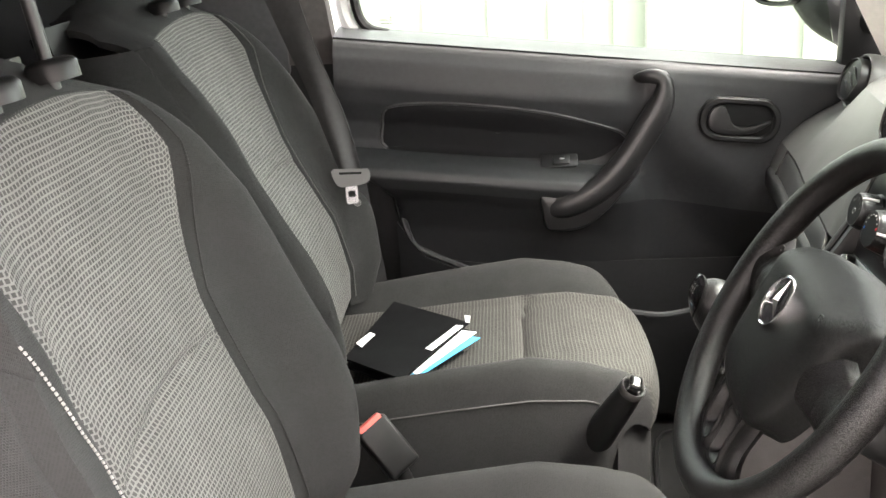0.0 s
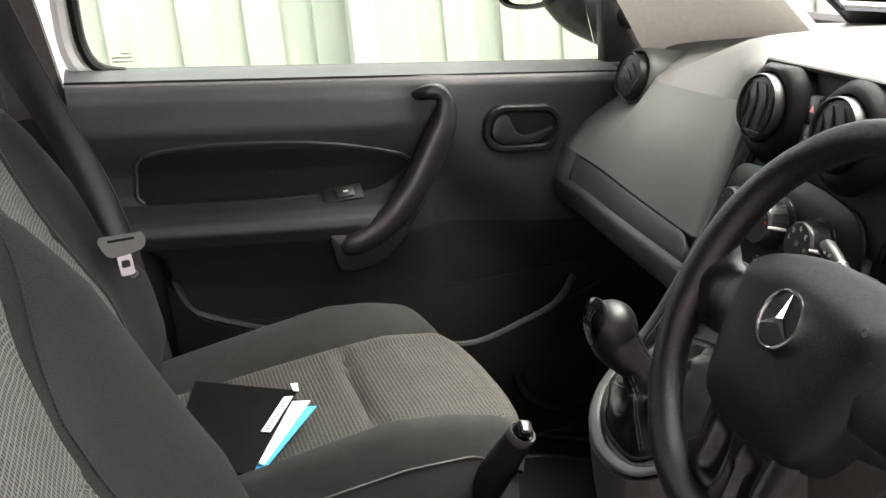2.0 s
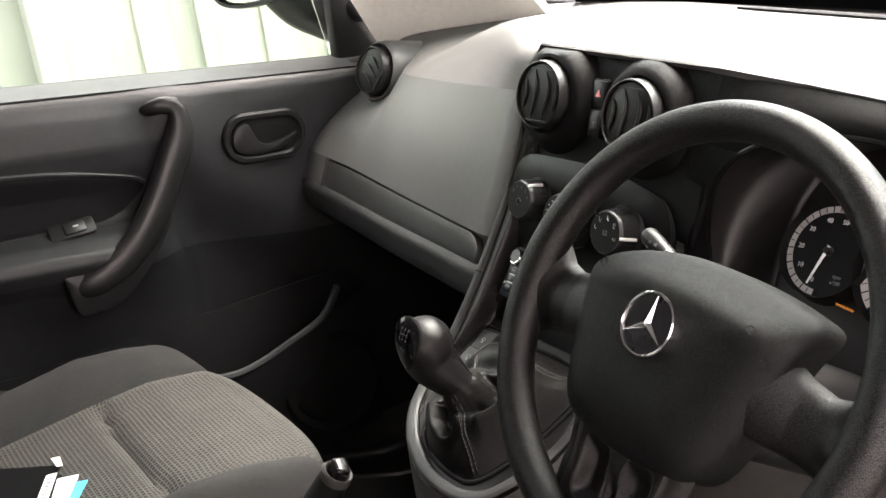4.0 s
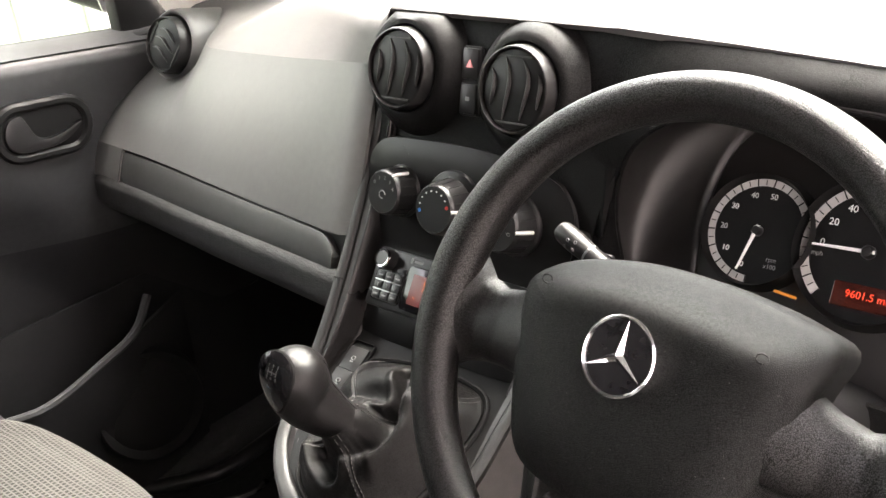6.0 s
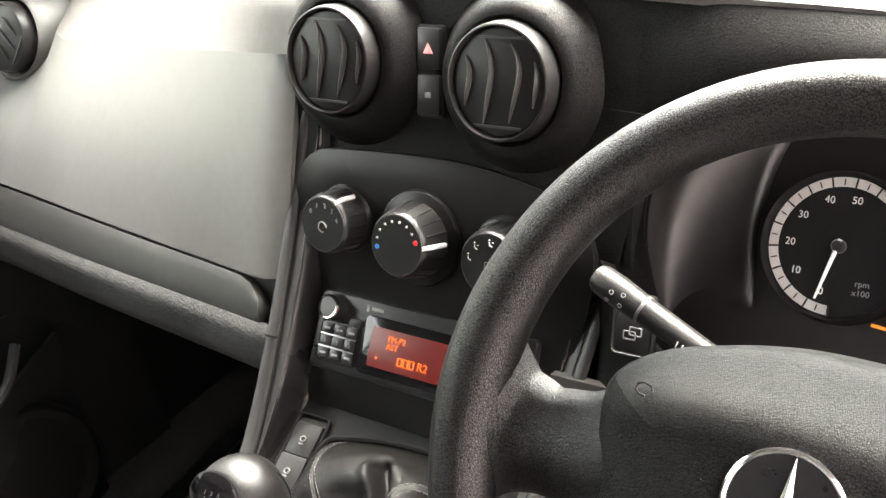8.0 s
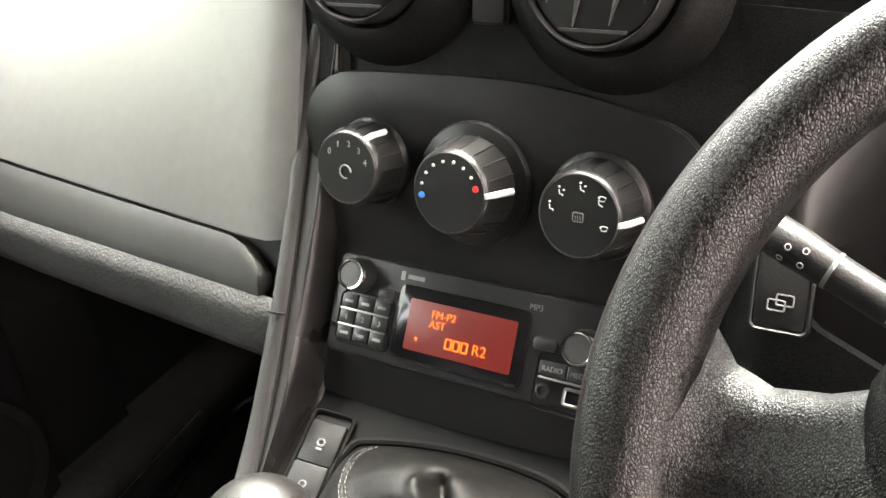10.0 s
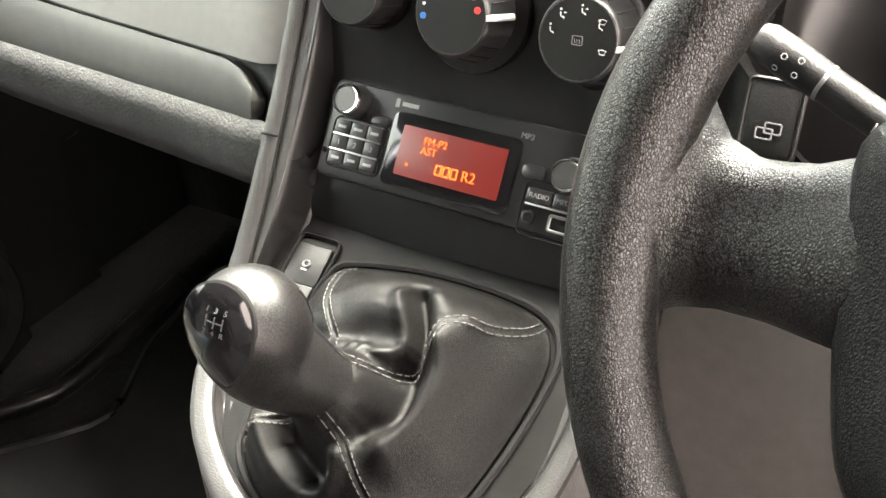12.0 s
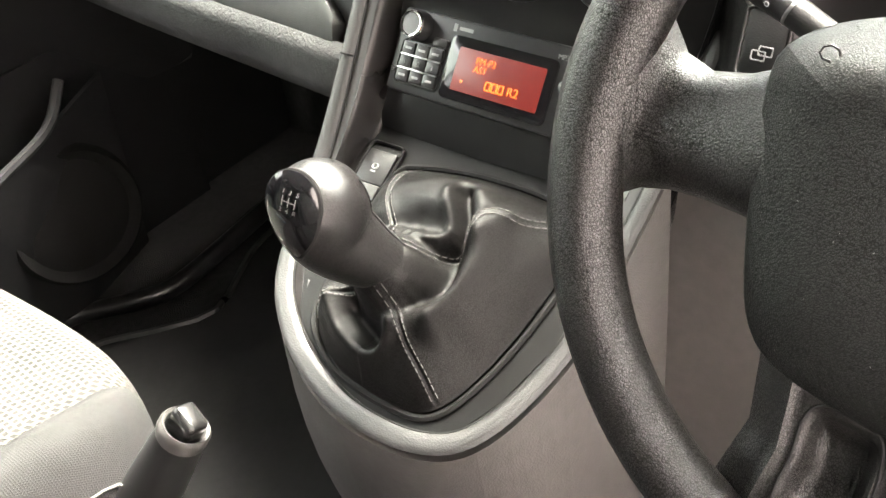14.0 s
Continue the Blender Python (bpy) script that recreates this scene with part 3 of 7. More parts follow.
def passenger_door():
    belt = lambda x: 0.872 - 0.1125 * x
    d = thing("door_1", (0.4, 0.86, 0.35), "closed passenger door with dark grey plastic trim and a grab handle", "car door", "structure")

    prof_s = (-0.005, 0.002, 0.010, 0.03, 0.075, 0.11, 0.15, 0.19, 0.212, 0.225, 0.24, 0.252, 0.262, 0.30, 0.36, 0.44, 0.52, 0.62)
    base_y = (0.842, 0.830, 0.824, 0.814, 0.805, 0.816, 0.838, 0.843, 0.840, 0.806, 0.786, 0.783, 0.788, 0.810, 0.830, 0.838, 0.83, 0.82)
    flat_y = (0.842, 0.827, 0.820, 0.818, 0.820, 0.824, 0.830, 0.834, 0.836, 0.837, 0.838, 0.838, 0.838, 0.838, 0.839, 0.840, 0.838, 0.834)

    def trim(u, v):
        x = -0.135 + 1.10 * u
        s = interp(v, [i / (len(prof_s) - 1) for i in range(len(prof_s))], prof_s)
        t = ease(0.48, 0.38, x)
        y = interp(s, prof_s, base_y) * t + interp(s, prof_s, flat_y) * (1 - t)
        zz = belt(x) - s
        xb = interp(zz, (0.40, 0.416, 0.45, 0.498, 0.54, 0.60, 0.66, 0.72), (0.489, 0.489, 0.494, 0.497, 0.485, 0.462, 0.470, 0.50))
        y -= 0.005 * ease(xb - 0.006, xb + 0.006, x) * ease(0.72, 0.60, zz)
        # crease that runs down from the grab handle towards the dashboard: the face below it turns away
        below = (0.715 - 0.944 * (x - 0.525) - zz) / 1.375
        y += (0.044 * ease(0.0, 0.15, below) - 0.012 * ease(-0.10, 0.0, below)) * ease(0.44, 0.52, x)
        lo = interp(x, (-0.135, -0.03, 0.0, 0.03, 0.13, 0.3, 0.5, 0.65, 0.75, 1.0), (0.70, 0.60, 0.475, 0.45, 0.41, 0.37, 0.34, 0.34, 0.34, 0.34))
        z = max(belt(x) - s, lo - 0.02)
        return V((x, y, z))
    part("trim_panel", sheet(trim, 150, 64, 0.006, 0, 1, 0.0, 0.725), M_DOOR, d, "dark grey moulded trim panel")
    # same moulding carried on downwards, its shade put into the colour
    part("lower_trim", sheet(trim, 150, 26, 0.006, 0, 1, 0.725, 1.0), M_DOORSHADE, d, "lower part of the trim panel with shade in its colour")
    # window sill top
    part("sill_trim", sheet(lambda u, v: (-0.135 + 1.10 * u, 0.832 + 0.106 * v, belt(-0.135 + 1.10 * u) + 0.0035 + 0.010 * math.sin(v * 1.5)), 24, 8, 0.006, flip=True), M_DOOR, d)
    part("window_seal", tube([(-0.06, 0.928, belt(-0.06) + 0.016), (0.4, 0.928, belt(0.4) + 0.016), (0.87, 0.928, belt(0.87) + 0.016)], 0.0035, 8), M_RUBBER, d)

    # dark cloth insert with piping
    ins = [(-0.043, 0.672), (-0.049, 0.72), (-0.045, 0.748), (-0.028, 0.760), (0.03, 0.764), (0.12, 0.759), (0.25, 0.741), (0.355, 0.715), (0.43, 0.684), (0.41, 0.655), (0.36, 0.632), (0.25, 0.640), (0.08, 0.655)]
    loop = curve([(x, 0, z) for x, z in ins], 80, True)

    def wall_y(x, z):
        s = belt(x) - z
        t = ease(0.48, 0.38, x)
        return interp(s, prof_s, base_y) * t + interp(s, prof_s, flat_y) * (1 - t)
    cx = sum(p.x for p in loop) / 80
    cz = sum(p.z for p in loop) / 80

    def inset(u, v):
        p = loop[int(round(u * 80)) % 80]
        x, z = cx + (p.x - cx) * v, cz + (p.z - cz) * v
        return V((x, wall_y(x, z) - 0.0045 * (1 - v ** 8) - 0.003, z))
    part("insert", sheet(inset, 80, 8, 0.003, 0, 1, 0.02, 1.0, flip=True), M_INSERT, d, "black textured insert")
    far = max(range(80), key=lambda i: loop[i].x)
    part("piping", tube([(p.x, wall_y(p.x, p.z) - 0.0045, p.z) for p in loop[:far + 1]], 0.0042, 8, up=(0, 1, 0)), M_PIPING, d, "satin edge piping")

    # lower edge with the bin's rim
    part("bin_rim", tube(curve([(-0.045, 0.822, 0.66), (-0.030, 0.825, 0.60), (-0.023, 0.828, 0.539), (-0.004, 0.824, 0.48), (0.017, 0.822, 0.458), (0.128, 0.81, 0.411), (0.30, 0.765, 0.362), (0.45, 0.722, 0.345), (0.51, 0.72, 0.342), (0.589, 0.72, 0.362), (0.656, 0.715, 0.389), (0.70, 0.73, 0.43)], 60), 0.007, 8), M_DOOR, d)
    part("door_bin", sheet(lambda u, v: (-0.03 + 0.80 * u, interp(u, (0, .2, .42, .6, .85, 1), (0.825, 0.80, 0.76, 0.72, 0.72, 0.76)) + 0.02 * v, interp(u, (0, .06, .2, .42, .6, .68, .78, .86, 1), (0.52, 0.45, 0.405, 0.365, 0.345, 0.342, 0.36, 0.385, 0.40)) * (1 - v) + 0.12 * v), 30, 8, 0.006, flip=False), M_DOORDARK, d)
    part("lower_panel", sheet(lambda u, v: (-0.03 + 0.96 * u, 0.835 - 0.01 * v, interp(u, (0, .05, .2, 1), (0.46, 0.44, 0.42, 0.42)) * (1 - v) + 0.10 * v), 20, 8, 0.006), M_DOORDARK, d)
    # raised lower front field
    groove = curve([(-0.050, 0, 0.700), (-0.046, 0, 0.66), (-0.036, 0, 0.60), (-0.028, 0, 0.54), (-0.008, 0, 0.482), (0.014, 0, 0.462), (0.128, 0, 0.418)], 40)
    part("rear_groove", tube([(p.x, wall_y(p.x, p.z) - 0.0005, p.z) for p in groove], 0.003, 6), M_PIT, d)

    # speaker low in the door
    SP = frame_at((0.650, 0.714, 0.262), (-0.15, -0.97, 0.15), (0, 0, 1))
    sp = part("speaker", lathe([(0, 0.002), (0.060, 0.001), (0.074, -0.004), (0.080, 0.003), (0.086, 0.006), (0.091, 0.002), (0.094, -0.012)], SP, 48), M_PIT, d, "black round speaker grille")
    # grab handle
    pts = [(0.452, 0.835, 0.788), (0.455, 0.808, 0.796), (0.476, 0.798, 0.801), (0.500, 0.796, 0.792), (0.498, 0.794, 0.752), (0.470, 0.792, 0.700), (0.430, 0.788, 0.640), (0.385, 0.786, 0.592), (0.335, 0.786, 0.560), (0.290, 0.790, 0.546), (0.268, 0.802, 0.544)]
    rad = [0.010, 0.013, 0.017, 0.026, 0.028, 0.027, 0.027, 0.027, 0.026, 0.024, 0.016]
    cp = curve(pts, 44)
    rr = [interp(i / 43, [j / 10 for j in range(11)], rad) for i in range(44)]
    part("grab_handle", tube(cp, rr, 16, up=(0, 1, 0), flat=0.62), M_HANDLE, d, "curved grey grab handle")
    foot = [(0.261, 0.574), (0.263, 0.545), (0.270, 0.508), (0.292, 0.499), (0.345, 0.505), (0.385, 0.532), (0.425, 0.575), (0.457, 0.622), (0.440, 0.652), (0.385, 0.600), (0.335, 0.578), (0.295, 0.572)]
    part("grab_foot", plate([(q.x, q.y) for q in curve([(a, b, 0) for a, b in foot], 60, True)], 0.070, Matrix(((1, 0, 0, 0), (0, 0, -1, 0.852), (0, 1, 0, 0), (0, 0, 0, 1))), 0.010), M_HANDLE, d, "broad lower end of the grab handle")
    part("grab_base", sheet(lambda u, v: V(cp[8 + int(u * 35)]) + V((0.026 * (v - 0.5) * 0.6, 0.03 * 1.0 + 0.02 * v * 0, 0.0)), 35, 4, 0.02), M_DOORDARK, d)

    # release handle
    H = frame_at((0.648, 0.817, 0.708), (0, -1, 0), (0.11, 0, 1))
    out = rounded(0.158, 0.088, 0.042, 8)
    inn = rounded(0.128, 0.060, 0.029, 8)
    bz = part("handle_bezel", ring_plate(out, inn, 0.019, H, 0.004), M_BLACK, d, "black oval handle bezel")
    part("recess", plate(rounded(0.132, 0.064, 0.030, 8), 0.002, H @ pose(0, 0, 0.0120), 0.0005), M_PIT, bz)
    lever = [(-0.061, 0.004), (-0.058, -0.016), (-0.040, -0.027), (-0.01, -0.0285), (0.03, -0.022), (0.058, -0.002), (0.055, 0.003), (0.03, -0.007), (0.004, -0.013), (-0.014, -0.007), (-0.024, 0.010), (-0.034, 0.026), (-0.052, 0.022)]
    lv = [(p.x, p.y) for p in curve([(a, b, 0) for a, b in lever], 44, True)]
    part("release_lever", plate(lv[::1], 0.007, H @ pose(0, 0, 0.0135), 0.003), M_HANDLE, bz, "grey release lever")

    # window switch
    Hs = frame_at((0.300, 0.826, 0.634), (0, -0.75, 0.66), (0, 0.66, 0.75))
    sw = part("window_switch", plate(rounded(0.074, 0.030, 0.005), 0.005, Hs, 0.0015), M_BLACK, d, "black window switch plate")
    part("rocker", plate(rounded(0.034, 0.020, 0.003), 0.004, Hs @ pose(0.004, 0, 0.005), 0.0015), M_SMOOTH, sw)
    part("mark", plate(rounded(0.009, 0.003, 0.001), 0.0006, Hs @ pose(0.006, 0.001, 0.009), 0.0002), M_WHITE, sw)

    # sail corner with tweeter, glass, frame
    sail = [(0.860, 0.76), (0.99, 0.745), (0.985, 0.82), (0.965, 0.92), (0.93, 1.02), (0.872, 1.10), (0.862, 0.95)]
    part("sail_panel", plate(sail, 0.03, Matrix(((1, 0, 0, 0), (0, 0, -1, 0.925), (0, 1, 0, 0), (0, 0, 0, 1))), 0.008), M_BLACK, d, "black mirror corner panel")
    tw = part("tweeter", lathe([(0, 0.010), (0.012, 0.010), (0.019, 0.007), (0.022, 0.003), (0.026, 0.0), (0.027, -0.004)], frame_at((0.918, 0.893, 0.876), (0, -1, 0), (0, 0, 1)), 28), M_BLACK, d)
    win = sheet(lambda u, v: (-0.11 + 0.975 * u - 0.12 * v * u, 0.93 - 0.06 * v, belt(-0.11 + 0.975 * u) + 0.005 + 0.50 * v), 8, 6, 0.004)
    gp = part("pane", win, M_SIDEGLASS, d)
    gp.visible_shadow = False
    part("marking", block((0.034, 0.0005, 0.0022), pose(-0.037, 0.925, 0.915, 0, 5, 0), 0), M_GREYMARK, d, "small grey glass marking", smooth=False)
    part("marking", block((0.034, 0.0005, 0.0022), pose(-0.036, 0.925, 0.908, 0, 5, 0), 0), M_GREYMARK, d, "small grey glass marking", smooth=False)
    part("marking", block((0.018, 0.0005, 0.0022), pose(-0.030, 0.925, 0.921, 0, 5, 0), 0), M_GREYMARK, d, "small grey glass marking", smooth=False)
    fr = curve([(-0.035, 0.925, belt(-0.035) + 0.012), (-0.075, 0.926, 0.900), (-0.095, 0.925, 0.93), (-0.100, 0.92, 0.99), (-0.09, 0.90, 1.15), (-0.07, 0.87, 1.36)], 30)
    part("window_frame", tube(fr, 0.010, 8, up=(0, 1, 0), flat=1.4), M_RUBBER, d, "black rubber window channel")
    fr2 = [p + V((-0.026, 0.005, -0.006)) for p in fr]
    part("outer_frame", tube(fr2, 0.016, 8, up=(0, 1, 0), flat=1.2), M_BODY, d, "white painted door frame")
    part("front_seal", tube(curve([(0.992, 0.90, 0.76), (0.985, 0.895, 0.86), (0.955, 0.885, 0.96), (0.90, 0.87, 1.06), (0.70, 0.82, 1.38)], 24), 0.009, 8), M_RUBBER, d)

    # door mirror outside
    mir = thing("door_mirror", (0.88, 1.0, 0.86), "black plastic door mirror outside the passenger window", "mirror")
    Mm = frame_at((0.775, 1.07, 0.985), (-0.93, -0.36, 0.04), (0, 0, 1))
    shape = [(p.x, p.y) for p in curve([(-0.085, -0.05, 0), (-0.055, -0.085, 0), (0.02, -0.088, 0), (0.075, -0.070, 0), (0.085, 0.0, 0), (0.08, 0.09, 0), (0.0, 0.105, 0), (-0.08, 0.09, 0), (-0.092, 0.02, 0)], 48, True)]
    bm = bmesh.new()
    rings = []
    for z, sc in ((0.012, 0.93), (0.012, 1.0), (0.0, 1.03), (-0.04, 1.0), (-0.09, 0.8), (-0.12, 0.45)):
        rings.append([bm.verts.new(Mm @ V((x * sc, y * sc, z))) for x, y in shape])
    for a, b in zip(rings, rings[1:]):
        for i in range(48):
            bm.faces.new((a[i], a[(i + 1) % 48], b[(i + 1) % 48], b[i]))
    bm.faces.new(rings[-1])
    part("housing", bm, M_BLACK, mir)
    part("mirror_glass", plate([(x * 0.93, y * 0.93) for x, y in shape], 0.003, Mm @ pose(0, 0, 0.004), 0.0005), M_MIRROR, mir, "mirror glass")
    part("stalk", tube(curve([(0.905, 0.955, 0.84), (0.88, 0.98, 0.872), (0.845, 1.01, 0.905), (0.82, 1.04, 0.93)], 12), [0.03 + 0.012 * math.sin(i / 11 * 3) for i in range(12)], 14, flat=1.25), M_BLACK, mir)


def dashboard():
    d = thing("dashboard", (0.9, 0, 0.6), "charcoal grain plastic dashboard with a raised centre", "dashboard")
    ys = (-0.82, -0.15, 0.128, 0.134, 0.17, 0.35, 0.47, 0.575, 0.66, 0.84)
    A = dict(x=(0.72, 0.72, 0.722, 0.705, 0.710, 0.752, 0.780, 0.806, 0.850, 0.90), z=(0.862, 0.895, 0.899, 0.845, 0.842, 0.823, 0.812, 0.803, 0.805, 0.80))
    B = dict(x=(0.64, 0.64, 0.632, 0.633, 0.636, 0.665, 0.685, 0.704, 0.717, 0.735), z=(0.675, 0.675, 0.676, 0.676, 0.675, 0.670, 0.667, 0.664, 0.662, 0.660))
    C = dict(x=(0.612, 0.612, 0.617, 0.618, 0.622, 0.648, 0.666, 0.683, 0.696, 0.714), z=(0.64, 0.64, 0.640, 0.640, 0.638, 0.630, 0.624, 0.620, 0.617, 0.613))
    T = dict(x=(0.73, 0.725, 0.727, 0.728, 0.735, 0.862, 0.90, 0.86, 0.87, 0.92), z=(0.864, 0.898, 0.902, 0.902, 0.900, 0.893, 0.872, 0.822, 0.825, 0.82))
    W = dict(x=(1.20, 1.22, 1.22, 1.22, 1.22, 1.22, 1.21, 1.20, 1.18, 1.15), z=(0.838, 0.848, 0.852, 0.852, 0.853, 0.855, 0.854, 0.851, 0.846, 0.84))

    def at(L, y):
        return V((interp(y, ys, L["x"]), y, interp(y, ys, L["z"])))

    def panel(u, v):
        y = max(0.1345, 0.835 - 0.715 * u)
        a, b = at(A, y), at(B, y)
        q = b.lerp(a, v)
        n = V((-(a.z - b.z), 0, a.x - b.x)).normalized()
        q += n * 0.004 * math.sin(math.pi * min(1, v)) * ease(0.12, 0.30, y)
        q.x += 0.05 * max(0.0, u - 0.97) / 0.03
        q.x += 0.050 * ease(0.60, 0.71, y) * ease(0.20, 0.80, v)
        return q
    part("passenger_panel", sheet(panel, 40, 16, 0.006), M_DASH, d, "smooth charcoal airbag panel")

    def drawer(u, v):
        y = 0.728 - 0.568 * u
        b, c = at(B, y), at(C, y)
        q = c.lerp(b, v * 0.93 + 0.0)
        q += V((-0.0015, 0, 0.0005)) * math.sin(math.pi * v) ** 0.5
        if u < 0.05:
            q -= V((-0.4, 0, -0.6)) * 0.010 * ((0.05 - u) / 0.05) ** 2.2 * (1 - v)
        if u > 0.94:
            q -= V((0.5, 0, 0.85)) * 0.016 * ((u - 0.94) / 0.06) ** 2.4 * v
        return q
    part("glove_drawer", sheet(drawer, 40, 8, 0.02), M_DASHSHADE, d, "charcoal glove drawer front with shade in its colour")
    part("end_piece", sheet(lambda u, v: at(C, 0.830 - 0.097 * u).lerp(at(B, 0.830 - 0.097 * u), v), 10, 8, 0.02), M_DASH, d, "charcoal dashboard end piece")
    part("end_joint", tube([at(C, 0.7305).lerp(at(B, 0.7305), k / 6) + V((-0.001, 0, 0.0005)) for k in range(7)], 0.0016, 6), M_VENTRING, d)
    part("drawer_gap", sheet(lambda u, v: at(B, 0.835 - 0.69 * u).lerp(at(C, 0.835 - 0.69 * u), v) + V((0.010, 0, 0)), 30, 4, 0.01, flip=True), M_BLACK, d)

    def lower(u, v):
        y = 0.80 - 0.665 * u
        c = at(C, y)
        return V((c.x + interp(v, (0, .08, .30, .45, .55, 1), (0.004, -0.003, -0.004, 0.006, 0.030, 0.42)), y, c.z - interp(v, (0, .08, .30, .45, .55, 1), (0.003, 0.007, 0.032, 0.050, 0.060, 0.10))))
    part("lower_trim", sheet(lower, 30, 16, 0.006, flip=False), M_ROUGH, d, "rough grey lower trim")


    def top(u, v):
        y = 0.835 - 1.655 * u
        a, t, w = at(A, y), at(T, y), at(W, y)
        if y < -0.15:
            a.z = t.z = interp(-y, (0.15, 0.20, 0.27, 0.38, 0.82), (0.895, 0.892, 0.888, 0.880, 0.862)) + 0.001
        a.x += 0.048 * ease(0.60, 0.71, y)
        t.x += 0.048 * ease(0.60, 0.71, y)
        def raw(s):
            if s < 0.35:
                return a.lerp(t, s / 0.35)
            k = (s - 0.35) / 0.65
            q = t.lerp(w, k)
            q.z += 0.003 * math.sin(math.pi * k) * ease(0.6, 0.3, abs(y))
            return q
        # a soft crease between the slope and the plateau
        h = 0.13 * min(1.0, v / 0.13, (1 - v) / 0.13)
        return sum((raw(min(1.0, max(0.0, v + h * j / 3))) for j in range(-3, 4)), V((0, 0, 0))) / 7
    part("top_pad", sheet(top, 90, 30, 0.006), M_DASHTOP, d, "matt charcoal dashboard top")

    # demister slot along the far edge
    def slot(u, v):
        y = 0.20 - 0.80 * u
        t, w = at(T, y), at(W, y)
        k = 0.86 + 0.045 * v * min(1.0, u / 0.06, (1 - u) / 0.06) ** 0.5
        q = t.lerp(w, k)
        return q + V((0, 0, 0.0045))
    part("demister_slot", sheet(slot, 40, 3, 0.004), M_PIT, d, "black demister slot")

    # centre stack
    zs = (0.545, 0.580, 0.610, 0.642, 0.667, 0.700, 0.735, 0.785, 0.853, 0.899)
    xs = (0.575, 0.598, 0.617, 0.638, 0.652, 0.660, 0.667, 0.683, 0.700, 0.722)

    def face_x(z):
        return interp(z, zs, xs)

    def stack(u, v):
        z = 0.56 + 0.337 * v
        l, r = interp(z, (0.56, 0.64, 0.735, 0.80, 0.893), (0.128, 0.136, 0.142, 0.140, 0.128)), interp(z, (0.56, 0.64, 0.735, 0.80, 0.893), (-0.130, -0.134, -0.15, -0.17, -0.19))
        y = l + (r - l) * u
        z = 0.56 + (z - 0.56) * interp(y, (-0.20, -0.13, 0.13), (0.975, 0.985, 1.0))
        return V((face_x(z) + 0.012, y, z))
    part("centre_panel", sheet(stack, 24, 30, 0.01), M_DASHBLK, d, "black grained centre panel")
    return d, face_x


def vent(name, center, normal, r, parent, slats, up=(0, 0, 1), tilt=0, ring=None):
    F = frame_at(center, normal, up) @ pose(0, 0, 0, 0, 0, tilt)
    v = part("vent_ring", lathe([(r * 0.925, -0.006), (r * 0.93, 0.0012), (r * 0.945, 0.0025), (r * 0.97, 0.0020), (r * 0.995, -0.001), (r * 1.015, -0.008), (r * 1.030, -0.020), (r * 1.035, -0.05)], F, 56), ring or M_VENTRING, parent, "round vent bezel")
    part("vent_gap", lathe([(0, -0.010), (r * 0.93, -0.010), (r * 0.93, -0.004)], F, 40), M_BLACK, v)
    disc = [(r * 0.905 * math.cos(a / 48 * 2 * math.pi), r * 0.905 * math.sin(a / 48 * 2 * math.pi)) for a in range(48)]
    part("vent_disc", plate(disc, 0.007, F @ pose(0, 0, -0.008), 0.002), M_VENTDISC, v, "black vent disc")
    for sgn in (1, -1):
        part("chord_gap", block((r * 0.95, 0.0016, 0.002), F @ pose(0, sgn * r * 0.74, -0.0006), 0), M_VENTSLAT, v, smooth=False)
    for x0, bend, h in slats:
        pts = []
        for k in range(17):
            t = 2 * k / 16 - 1
            pts.append(F @ V((x0 + bend * (1 - t * t) + 0.25 * bend * math.sin(t * 3.0), h * r * t, 0.0010 * (1 - t * t) - 0.0006)))
        wid = [0.0004 + 0.0014 * (1 - abs(2 * k / 16 - 1) ** 2) for k in range(17)]
        part("slat", tube(pts, wid, 8, up=tuple(F.to_3x3() @ V((0, 0, 1))), flat=1.3), M_VENTSLAT, v)
    return v


